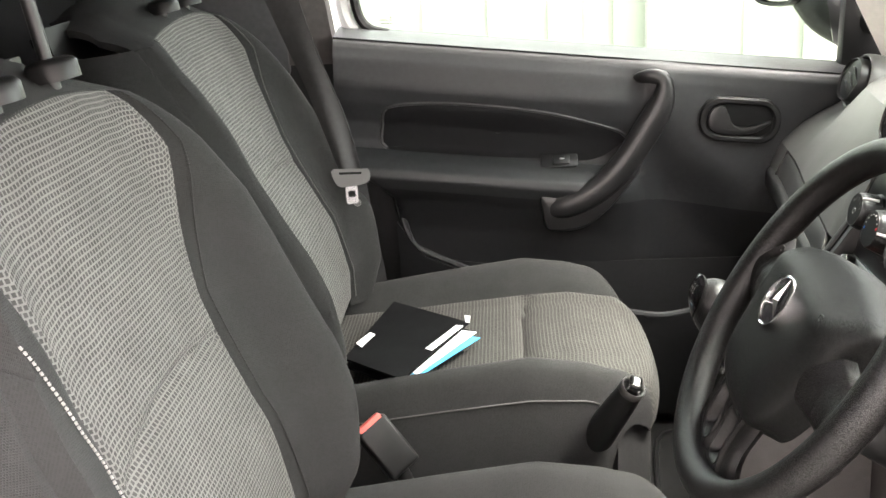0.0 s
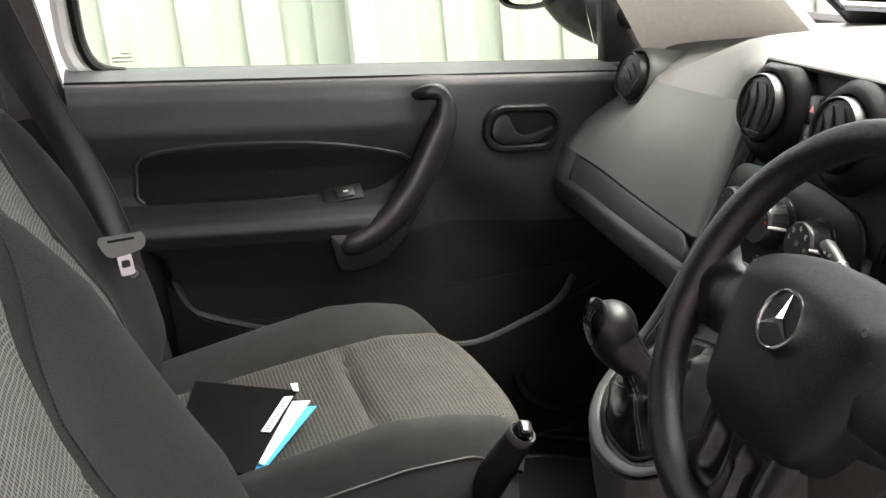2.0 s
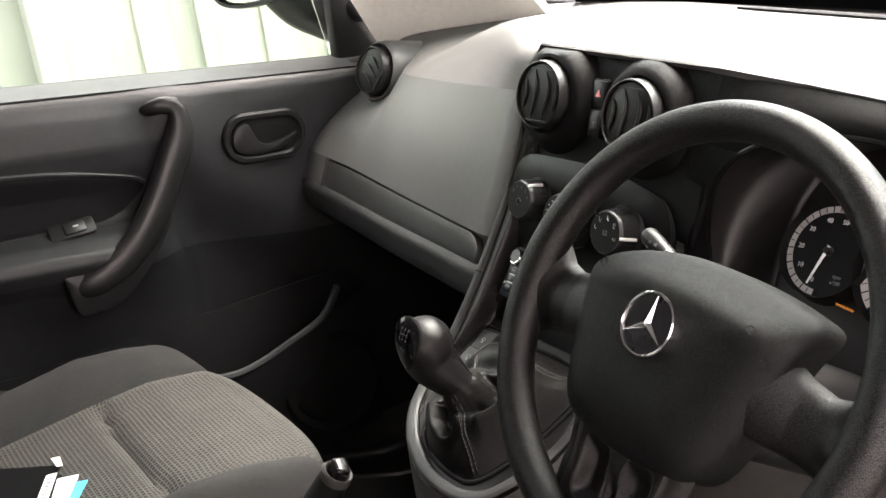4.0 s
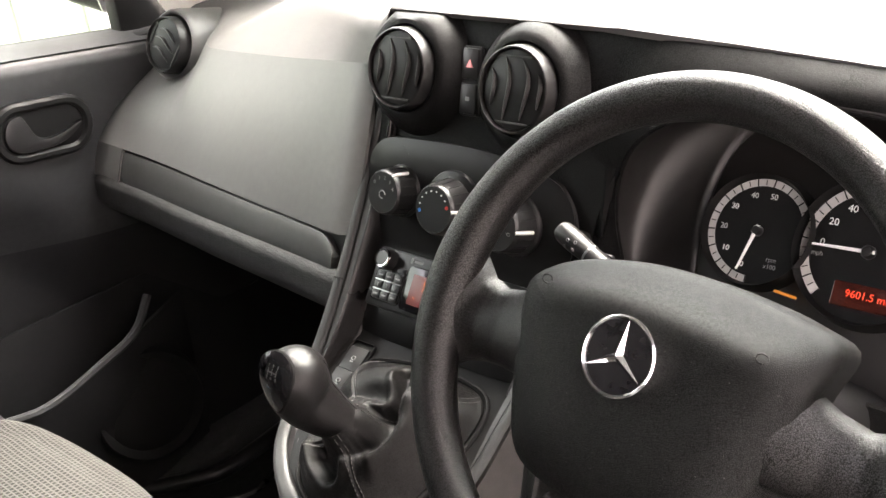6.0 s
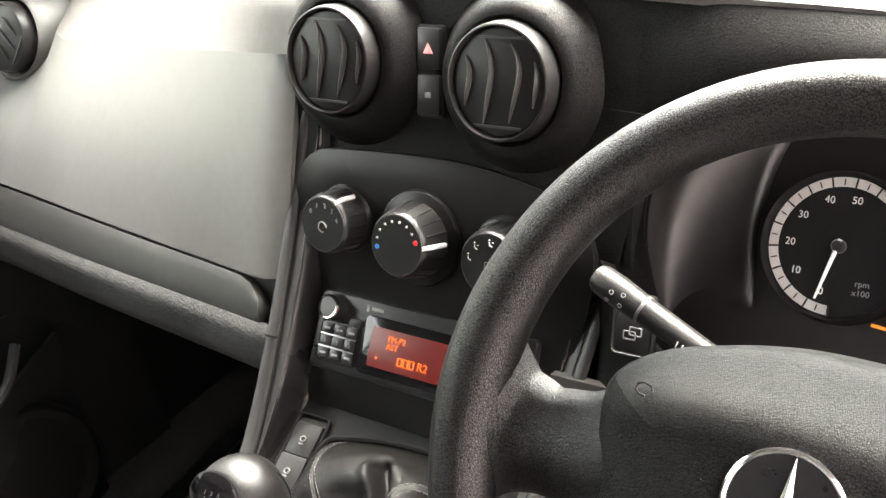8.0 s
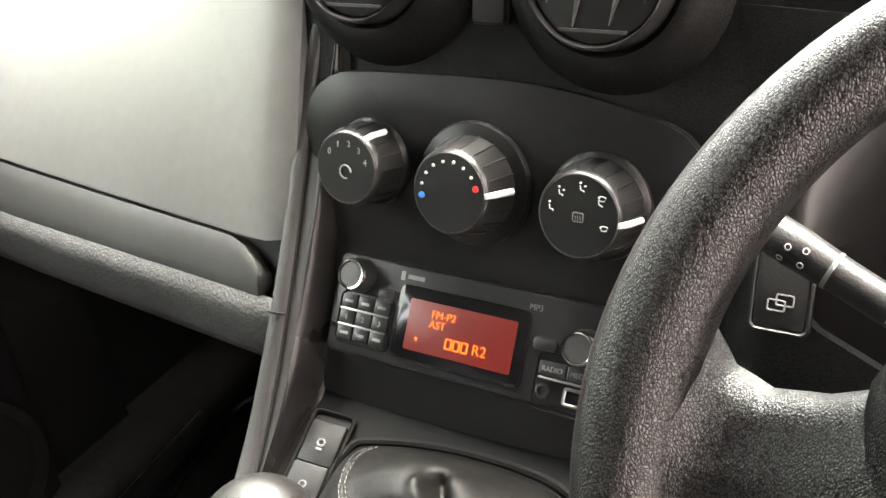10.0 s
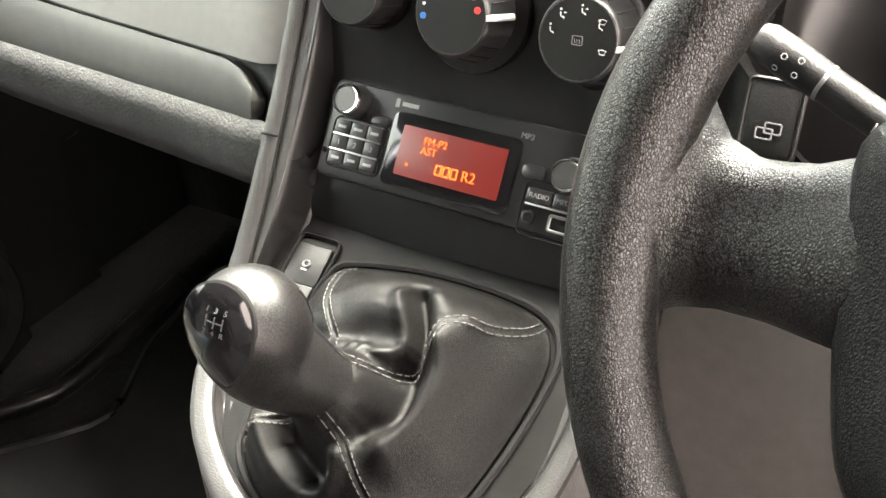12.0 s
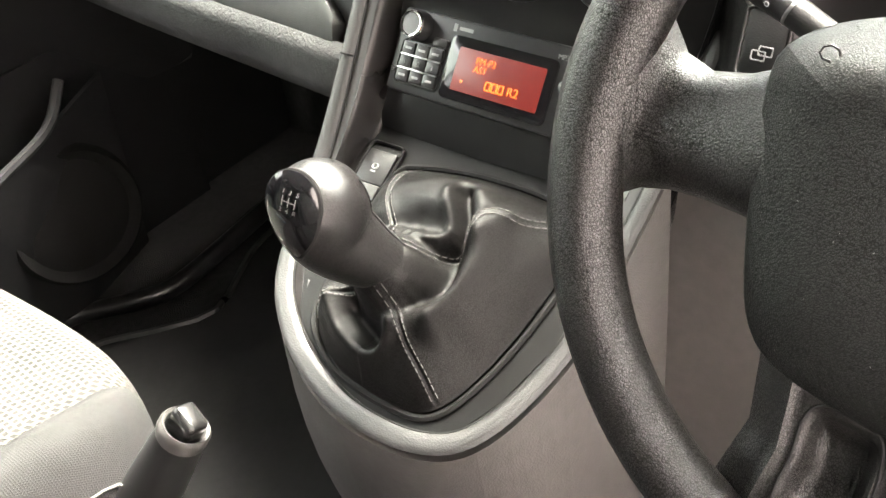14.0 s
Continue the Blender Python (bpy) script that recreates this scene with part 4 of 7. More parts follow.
def dash_details(d, face_x):
    # vent pods on the centre panel and at the door end
    for c in (V((0.680, 0.077, 0.852)), V((0.680, -0.069, 0.8445))):
        nrm = V((-0.96, 0.0, 0.28)).normalized()
        F = frame_at(c, nrm, (0, 0, 1))
        pod = lathe([(0.0408, -0.020), (0.0415, -0.0120), (0.0440, -0.0095), (0.0480, -0.0095), (0.0530, -0.0130), (0.0585, -0.0200), (0.0645, -0.0295), (0.0720, -0.0400), (0.0820, -0.0530)], F, 56)
        for q in pod.verts:
            q.co.z = min(q.co.z, 0.8965 - 0.03 * max(0.0, 0.712 - q.co.x))
            q.co.y = min(q.co.y, 0.127)
        part("vent_pod", pod, M_DASHBLK, d)
        vent("vent", c, nrm, 0.0400, d, [(-0.026, 0.0035, 0.42), (-0.011, 0.0055, 0.70), (0.009, 0.0070, 0.66), (0.027, 0.0030, 0.38)])
    c = V((0.826, 0.722, 0.793))
    nrm = V((-0.94, -0.08, 0.33)).normalized()
    F = frame_at(c, nrm, (0, 0, 1))
    part("vent_pod", lathe([(0.0465, -0.014), (0.0490, -0.012), (0.0525, -0.016), (0.0555, -0.03), (0.059, -0.06), (0.064, -0.10)], F, 40), M_DASH, d)
    vent("vent", c, nrm, 0.041, d, [(-0.018, 0.006, 0.5), (-0.002, 0.006, 0.6), (0.014, 0.006, 0.5)], tilt=60, ring=M_VENTRING)
    # hazard and lock switches
    F = frame_at((face_x(0.838) + 0.0105, 0.003, 0.838), (-0.96, 0, 0.28), (0, 0, 1))
    hz = part("switch_bank", plate(rounded(0.024, 0.066, 0.003), 0.003, F, 0.001), M_BLACK, d)
    for dy, nm in ((0.0165, "hazard_switch"), (-0.0165, "lock_switch")):
        b = part(nm, plate(rounded(0.020, 0.029, 0.002), 0.003, F @ pose(0, dy, 0.003), 0.001), M_SMOOTH, hz)
        if dy > 0:
            part("mark", plate([(-0.0042, -0.0035), (0.0042, -0.0035), (0, 0.0042)], 0.0006, F @ pose(0, dy, 0.006), 0.0001), M_HAZ, hz)
        else:
            part("mark", plate(rounded(0.005, 0.004, 0.001), 0.0006, F @ pose(0, dy, 0.006), 0.0001), M_GREYMARK, hz)
    # control fascia
    poly = [(0.088, 0.774), (0.118, 0.768), (0.132, 0.748), (0.131, 0.70), (0.122, 0.65), (0.112, 0.60), (0.100, 0.585), (-0.09, 0.585), (-0.105, 0.60), (-0.118, 0.65), (-0.132, 0.72), (-0.120, 0.750), (-0.095, 0.763), (-0.02, 0.775)]
    lp = curve([(0, y, z) for y, z in poly], 90, True)
    cy, cz = 0.0, 0.69

    def fas(u, v):
        p = lp[int(round(u * 90)) % 90]
        y, z = cy + (p.y - cy) * v, cz + (p.z - cz) * v
        return V((face_x(z) + 0.0065 + 0.004 * v ** 10, y, z))
    part("control_fascia", sheet(fas, 90, 10, 0.006, 0, 1, 0.02, 1.0), M_SMOOTHFAS, d, "satin black control fascia")
    part("fascia_edge", tube([V((face_x(p.z) + 0.009, p.y, p.z)) for p in lp], 0.0025, 6, closed=True), M_PIT, d)
    # heater knobs
    tilt = V((-0.955, 0, 0.295)).normalized()
    for nm, x, y, z, ro, rb, rf, ang, dial in (("fan_knob", 0.668, 0.080, 0.727, 0.0270, 0.0245, 0.0205, 35, "fan"), ("temperature_knob", 0.664, 0.0075, 0.723, 0.0365, 0.0290, 0.0222, 88, "temp"), ("air_knob", 0.665, -0.070, 0.720, 0.0305, 0.0270, 0.0218, 95, "air")):
        F = frame_at((x, y, z), tilt, (0, 0, 1))
        k = part(nm, lathe([(rb * 1.02, 0.002), (rb, 0.005), (rf * 1.16, 0.0215), (rf * 1.12, 0.0250), (rf * 1.10, 0.0275), (rf * 1.04, 0.0292), (0, 0.0295)], F, 48), M_SMOOTH, d, "round black heater knob")
        part("knob_skirt", lathe([(ro, 0), (ro, 0.0025), (ro * 0.975, 0.0042), (rb * 0.97, 0.0062)], F, 48), M_SMOOTHFAS, k)
        for i in range(18):
            t = 2 * math.pi * i / 18
            part("rib", tube([F @ V((q * math.cos(t), q * math.sin(t), h)) for q, h in ((rb * 1.0, 0.006), (rf * 1.155, 0.0215), (rf * 1.115, 0.0250))], 0.0006, 5), M_SMOOTH, k)
        rr = rf
        part("face_rim", lathe([(rr, 0.0285), (rr + 0.0001, 0.0302), (rr + 0.0005, 0.0302), (rr + 0.0008, 0.0285)], F, 48), M_GREYKNOB, k)
        part("dial_face", lathe([(0, 0.0300), (rr, 0.0300), (rr, 0.029)], F, 32), M_VENTDISC, k)
        P = F @ pose(0, 0, 0, 0, 0, -ang)
        part("pointer", tube([P @ V((0, rf * 1.04, 0.0300)), P @ V((0, rf * 1.16, 0.0225)), P @ V((0, rb * 1.005, 0.0100))], [0.0017, 0.0020, 0.0020], 8), M_WHITE, k, "white pointer")
        F = F @ pose(0, 0, 0.0016)
        if dial == "fan":
            for i, ch in enumerate("01234"):
                a = radians(-52 + i * 31)
                lettering("digit", ch, 0.0052, F @ pose(rr * 0.72 * math.sin(a), rr * 0.72 * math.cos(a), 0.0287), M_GREYMARK, k)
            part("symbol", tube([F @ V((0.004 * math.cos(a / 9 * 5), 0.004 * math.sin(a / 9 * 5) - 0.002, 0.0288)) for a in range(10)], 0.0006, 5), M_GREYMARK, k)
        elif dial == "temp":
            for i in range(9):
                a = radians(-100 + i * 22)
                mat = M_BLUEMARK if i == 0 else M_REDMARK if i == 8 else M_WHITE
                q = 0.0019 if i in (0, 8) else 0.0009
                part("dot", lathe([(0, 0.0292), (q, 0.0291), (q, 0.028)], F @ pose(rr * 0.80 * math.sin(a), rr * 0.80 * math.cos(a), 0), 10), mat, k)
        else:
            for i, deg in enumerate((-78, -40, 8, 56, 108)):
                a = radians(deg)
                cx, cy = rr * 0.70 * math.sin(a), rr * 0.70 * math.cos(a)
                if i < 4:
                    part("symbol", tube([F @ V((cx + 0.0014 * x, cy + 0.0014 * y, 0.0288)) for x, y in ((-1.0, 1.0), (-0.8, -0.6), (0.2, -0.8), (0.6, -1.3))], 0.00033, 5), M_WHITE, k)
                    part("symbol", lathe([(0, 0.0290), (0.0006, 0.0289), (0.0006, 0.028)], F @ pose(cx - 0.0014, cy + 0.0028, 0), 8), M_WHITE, k)
                if i in (1, 2):
                    part("symbol", tube([F @ V((cx + 0.0014 * x, cy + 0.0014 * y, 0.0288)) for x, y in ((0.5, 0.9), (1.4, 0.9), (1.1, 1.3))], 0.00028, 5), M_WHITE, k)
                if i > 2:
                    part("symbol", tube([F @ V((cx + 0.0004 + 0.0021 * x, cy + (0.0022 if i == 3 else 0) + 0.0014 * y, 0.0288)) for x, y in ((-1.0, 0.8), (0, 1.1), (1.0, 0.8), (0.6, -0.7), (-0.6, -0.7))], 0.00028, 5, closed=True), M_WHITE, k)
            part("symbol", ring_plate(rounded(0.0062, 0.0052, 0.0009), rounded(0.0054, 0.0044, 0.0007), 0.0005, F @ pose(0, -0.0005, 0.0284), 0.0001), M_GREYMARK, k)
            for dx in (-0.0014, 0, 0.0014):
                part("symbol", tube([F @ V((dx + 0.0003 * math.sin(y * 3), 0.0006 * y - 0.0005, 0.0288)) for y in (-3, -1.5, 0, 1.5)], 0.00022, 5), M_GREYMARK, k)
    return d


def radio():
    rd = thing("car_radio", (0.64, 0.0, 0.64), "black car radio with an orange lit display set into the dashboard", "car radio")
    # face frame: from the lower to the upper edge
    nrm = V((-0.82, 0, 0.573)).normalized()
    F = frame_at((0.6335, 0.004, 0.6395), nrm, (0, 0, 1)) @ pose(0, 0, 0, 0, 0, -0.8)
    w, h = 0.200, 0.062
    part("faceplate", plate(rounded(w, h, 0.004), 0.012, F @ pose(0, 0, -0.006), 0.002), M_RADIO, rd, "dark grey radio faceplate")
    top = 0.006
    dsp = part("display_surround", plate(rounded(0.090, 0.046, 0.005), 0.002, F @ pose(-0.006, -0.003, top), 0.001), M_GLOSS, rd, "gloss black display window")
    part("display", plate(rounded(0.073, 0.031, 0.001), 0.0006, F @ pose(-0.005, -0.003, top + 0.002), 0.0001), M_LCD, dsp, "orange-red lit display")
    T0 = top + 0.0028
    lettering("display_text", "FM-P2", 0.0066, F @ pose(-0.0255, 0.0054, T0), M_LCDTEXT, dsp, "LEFT", label="orange display text")
    lettering("display_text", "AST", 0.0066, F @ pose(-0.0260, -0.0006, T0), M_LCDTEXT, dsp, "LEFT", label="orange display text")
    for i in range(3):
        part("display_bar", ring_plate(rounded(0.0050, 0.0068, 0.0010), rounded(0.0028, 0.0046, 0.0004), 0.0004, F @ pose(-0.0108 + i * 0.0055, -0.0098, T0 - 0.0002), 0.0001), M_LCDTEXT, dsp)
    lettering("display_text", "R2", 0.0090, F @ pose(0.0052, -0.0098, T0), M_LCDTEXT, dsp, "LEFT", label="orange display text")
    part("display_bar", plate(rounded(0.0020, 0.0020, 0.0005), 0.0004, F @ pose(-0.0335, -0.0112, T0 - 0.0002), 0.0001), M_LCDTEXT, dsp)
    for x, y in ((-0.082, 0.019), (0.074, 0.006)):
        KF = F @ pose(x, y, top)
        k = part("volume_knob", lathe([(0.0112, 0), (0.0110, 0.004), (0.0098, 0.0105), (0.0092, 0.0118), (0, 0.0118)], KF, 28), M_SMOOTH, rd, "black rotary knob with a bright rim")
        part("knob_ring", lathe([(0.0080, 0.0116), (0.0082, 0.0130), (0.0092, 0.0132), (0.0099, 0.0118), (0.0100, 0.0104)], KF, 32), M_CHROME, k, "bright chrome rim")
        part("knob_cap", lathe([(0, 0.0124), (0.0074, 0.0123), (0.0080, 0.0116)], KF, 24), M_GREYKNOB, k)
    part("button_surround", ring_plate(rounded(0.0410, 0.0335, 0.005), rounded(0.0388, 0.0313, 0.004), 0.0010, F @ pose(-0.0736, -0.0080, top), 0.0003), M_PIT, rd)
    part("button_surround", ring_plate(rounded(0.0560, 0.0335, 0.005), rounded(0.0540, 0.0315, 0.004), 0.0010, F @ pose(0.0745, -0.0170, top), 0.0003), M_PIT, rd)
    part("button", plate(rounded(0.013, 0.0065, 0.002), 0.0022, F @ pose(-0.060, 0.011, top), 0.0007), M_SMOOTH, rd)
    for r in range(3):
        for c in range(3):
            b = part("button", plate(rounded(0.0118, 0.0092, 0.0016), 0.0024, F @ pose(-0.086 + c * 0.0124, 0.002 - r * 0.0100, top), 0.0008), M_SMOOTH, rd)
            if r == 1:
                lettering("digit", "123"[c], 0.005, F @ pose(-0.086 + c * 0.0124, -0.0082, top + 0.0026), M_GREYMARK, b)
            else:
                part("mark", block((0.006, 0.0018, 0.0003), F @ pose(-0.086 + c * 0.0124, 0.002 - r * 0.01, top + 0.0025), 0), M_GREYMARK, b, smooth=False)
    for r in range(2):
        part("silver_line", block((0.036, 0.0012, 0.0012), F @ pose(-0.0736, -0.0030 - r * 0.0100, top + 0.0026), 0.0003), M_SATIN, rd, "thin silver line")
    for i, tx in enumerate(("RADIO", "MEDIA", "TEL")):
        b = part("button", plate(rounded(0.0165, 0.0085, 0.0016), 0.0024, F @ pose(0.0575 + i * 0.0172, -0.0095, top), 0.0008), M_SMOOTH, rd)
        lettering("button_text", tx, 0.0042, F @ pose(0.0575 + i * 0.0172, -0.0095, top + 0.0026), M_GREYMARK, b)
    part("silver_line", block((0.050, 0.0012, 0.0012), F @ pose(0.0745, -0.0148, top + 0.0018), 0.0003), M_SATIN, rd, "thin silver line")
    part("button", plate(rounded(0.015, 0.0075, 0.003), 0.0022, F @ pose(0.0500, 0.0035, top), 0.0007), M_SMOOTH, rd)
    part("socket", lathe([(0.0042, 0.0), (0.0042, 0.0016), (0.0028, 0.0018), (0.0026, 0.0004), (0, 0.0004)], F @ pose(0.0530, -0.0225, top), 20), M_SMOOTH, rd)
    us = part("usb_socket", ring_plate(rounded(0.0195, 0.0105, 0.002), rounded(0.0160, 0.0070, 0.001), 0.0016, F @ pose(0.0755, -0.0225, top), 0.0004), M_SATIN, rd, "silver-framed slot")
    part("slot", block((0.0158, 0.0068, 0.001), F @ pose(0.0755, -0.0225, top + 0.0002), 0), M_GLOSS, us, smooth=False)
    part("mark", block((0.012, 0.0026, 0.0003), F @ pose(-0.042, 0.0245, top + 0.0002), 0), M_GREYMARK, rd, smooth=False)
    part("mark", block((0.003, 0.0055, 0.0003), F @ pose(-0.0515, 0.0245, top + 0.0002), 0), M_GREYMARK, rd, smooth=False)
    lettering("radio_text", "MP3", 0.0050, F @ pose(0.040, 0.0225, top + 0.0002), M_GREYMARK, rd)
    part("pin_hole", lathe([(0, 0.0003), (0.0018, 0.0003), (0.0018, 0)], F @ pose(-0.0965, -0.0150, top), 12), M_GLOSS, rd)


def deck(x, y):
    """The sloping deck round the gear lever."""
    return 0.5398 + 0.5137 * (x - 0.5184) + 0.0132 * (y + 0.010)


def console():
    c = thing("centre_console", (0.5, 0.0, 0.1), "dark plastic centre console with a grey oval gear frame", "console")
    left = [(0.700, 0.134, 0.800), (0.676, 0.142, 0.745), (0.640, 0.140, 0.690), (0.605, 0.138, 0.641), (0.562, 0.137, 0.585), (0.520, 0.134, 0.545)]
    bow = [(0.492, 0.126, 0.527), (0.464, 0.105, 0.514), (0.436, 0.064, 0.502), (0.418, 0.008, 0.493), (0.419, -0.055, 0.493), (0.442, -0.095, 0.505)]
    right = [(0.503, -0.120, 0.535), (0.560, -0.126, 0.575), (0.614, -0.132, 0.622), (0.672, -0.140, 0.690)]
    path = curve(left + bow + right, 110)

    def strip(u, v):
        i = min(109, int(round(u * 109)))
        p = path[i]
        q = path[min(109, i + 1)] - path[max(0, i - 1)]
        inw = (V((p.x + 0.04, -0.005, p.z + 0.02)) - p)
        inw -= q.normalized() * inw.dot(q.normalized())
        inw.normalize()
        n = inw.cross(q).normalized()
        if n.x > 0.2 or n.z < 0:
            n = -n
        w = interp(u, (0, .15, .35, .5, .65, 1), (0.009, 0.011, 0.014, 0.015, 0.014, 0.010))
        return p + inw * w * v + n * 0.0022 * max(0.0, math.sin(math.pi * v)) ** 0.4
    part("frame", sheet(strip, 109, 6, 0.008), M_STRIP, c, "grey grained edge frame")
    jn = min(range(110), key=lambda i: (path[i] - V((0.605, 0.138, 0.641))).length)
    part("frame_joint", tube([strip(jn / 109, v / 6) + V((-0.0006, 0, 0.0006)) for v in range(7)], 0.0009, 6), M_PIT, c)
    # inner black well: from the frame's inner edge to the gaiter's edge
    def band(u, v):
        a, o = strip(u, 1.0), strip(u, 0.0)
        return a + (a - o).normalized() * 0.0085 * v * upper(u) + V((0.0012, 0, -0.0008))

    def upper(u):
        """1 beside the dashboard, 0 round the gaiter."""
        return max(0.0, min(1.0, 1 - ease(0.22, 0.38, u) * ease(0.86, 0.70, u)))

    def inner_edge(u):
        # down to the fascia above, to the deck beside the gaiter
        p = strip(u, 1.0)
        t = 1 - upper(u)
        side = V((stack_x(p.z) + 0.006, 0.108 if p.y > 0 else -0.108, p.z - 0.004))
        q = V((p.x + 0.012 * (p.x < 0.48), p.y * 0.86, 0))
        q.z = deck(q.x, q.y) - 0.001
        return side.lerp(q, t)

    def well(u, v):
        a, b = band(u, 1.0), inner_edge(u)
        q = a.lerp(b, v)
        q += V((0.004, 0, -0.012)) * math.sin(math.pi * v) * 0.6 * (1 - upper(u))
        # a soft S between the band and the fascia
        q += V((-0.006, 0, 0.004)) * math.sin(2 * math.pi * v) * 0.5 * upper(u)
        return q
    part("frame_band", sheet(band, 109, 3, 0.006), M_BAND2, c, "dark grey flat band inside the frame")
    part("inner_frame", sheet(well, 109, 16, 0.006), M_BEVEL, c, "satin black inner frame")
    # skirt down to the floor
    def skirt(u, v):
        p = path[min(109, int(round(u * 109)))]
        q = V((p.x, p.y * 1.0, p.z - 0.006))
        lo = V((max(0.50, p.x + 0.03), p.y * 0.85, 0.08))
        r = q.lerp(lo, v)
        r += V((-0.02, 0.012 * (1 if p.y > 0 else -1), 0)) * math.sin(math.pi * min(1, v * 1.6)) * 0.5
        return r
    part("body", sheet(skirt, 109, 12, 0.006, 0.14, 0.90, flip=True), M_CONSOLE, c, "dark plastic console body")
    # shelf with two switches beside the gaiter
    def shelf(u, v):
        x = 0.425 + 0.205 * u
        l = interp(x, (0.425, 0.44, 0.47, 0.50, 0.56, 0.63), (0.02, 0.05, 0.086, 0.104, 0.118, 0.122))
        r = interp(x, (0.425, 0.44, 0.47, 0.52, 0.56, 0.63), (-0.03, -0.070, -0.090, -0.108, -0.112, -0.118))
        y = l + (r - l) * v
        up = 0.016 * max(0.0, (x - 0.602) / 0.028) ** 2
        return V((x, y, deck(x, y) - 0.001 + up))
    part("shelf", sheet(shelf, 40, 24, 0.006, flip=True), M_SHELF, c, "satin black deck round the gaiter")
    rim = gaiter_edge(110)
    mid = V((0.518, -0.008, 0))
    part("gaiter_rim", tube([V((mid.x + (p.x - mid.x) * 1.04, mid.y + (p.y - mid.y) * 1.05, deck(mid.x + (p.x - mid.x) * 1.04, p.y) + 0.0005)) for p in rim], 0.0024, 6, closed=True), M_PIT, c)
    nrm = V((-0.457, -0.012, 0.889))
    F = frame_at((0.566, 0.0905, deck(0.566, 0.0905)), nrm, (1, 0.02, 0.5))
    part("switch_frame", ring_plate(rounded(0.0325, 0.0665, 0.005), rounded(0.0285, 0.0625, 0.004), 0.0035, F, 0.001), M_SHELF, c)
    part("switch_well", plate(rounded(0.0290, 0.0630, 0.004), 0.0008, F, 0.0002), M_PIT, c)
    for dy in (0.0115, -0.0165):
        b = part("switch", plate(rounded(0.0262, 0.0272, 0.0015), 0.0032, F @ pose(0, dy, 0.0005, 3, 0, 0), 0.0008), M_BLACK, c, "black push switch")
        part("mark", tube([F @ V((0.0026 * math.cos(a / 8 * 6.0 + 2), dy + 0.0022 * math.sin(a / 8 * 6.0 + 2), 0.0042)) for a in range(9)], 0.0007, 5), M_GREYMARK, b)
        part("mark", block((0.0045, 0.0012, 0.0004), F @ pose(0.0, dy - 0.0042, 0.0041, 3, 0, 0), 0), M_GREYMARK, b, smooth=False)
    # thin dark line and smooth band beside the frame
    part("frame_gap", tube([strip(i / 109, 1.06) - V((0.0, 0, 0.0012)) for i in range(0, 110)], 0.0013, 6), M_PIT, c)
    # tunnel trim behind the console
    part("tunnel", sheet(lambda u, v: (0.55 - 0.95 * u, 0.13 - 0.26 * v, 0.10 + 0.14 * math.sin(math.pi * v) ** 0.5), 10, 12, 0.01, flip=True), M_CARPET, c)
    part("cup_tray", sheet(lambda u, v: (0.50 - 0.16 * u, 0.07 - 0.15 * v, 0.30 + 0.02 * math.cos(v * 6) - 0.03 * u), 8, 10, 0.01, flip=True), M_BLACK, c)
    return c


def gaiter_edge(n):
    return curve([(0.584, 0.054, 0.579), (0.573, 0.070, 0.573), (0.53, 0.075, 0.549), (0.488, 0.072, 0.528), (0.464, 0.062, 0.516), (0.446, 0.028, 0.506), (0.441, -0.022, 0.503), (0.450, -0.054, 0.507), (0.492, -0.075, 0.529), (0.546, -0.086, 0.557), (0.575, -0.083, 0.571), (0.590, -0.060, 0.580), (0.592, 0.0, 0.581)], n, True)


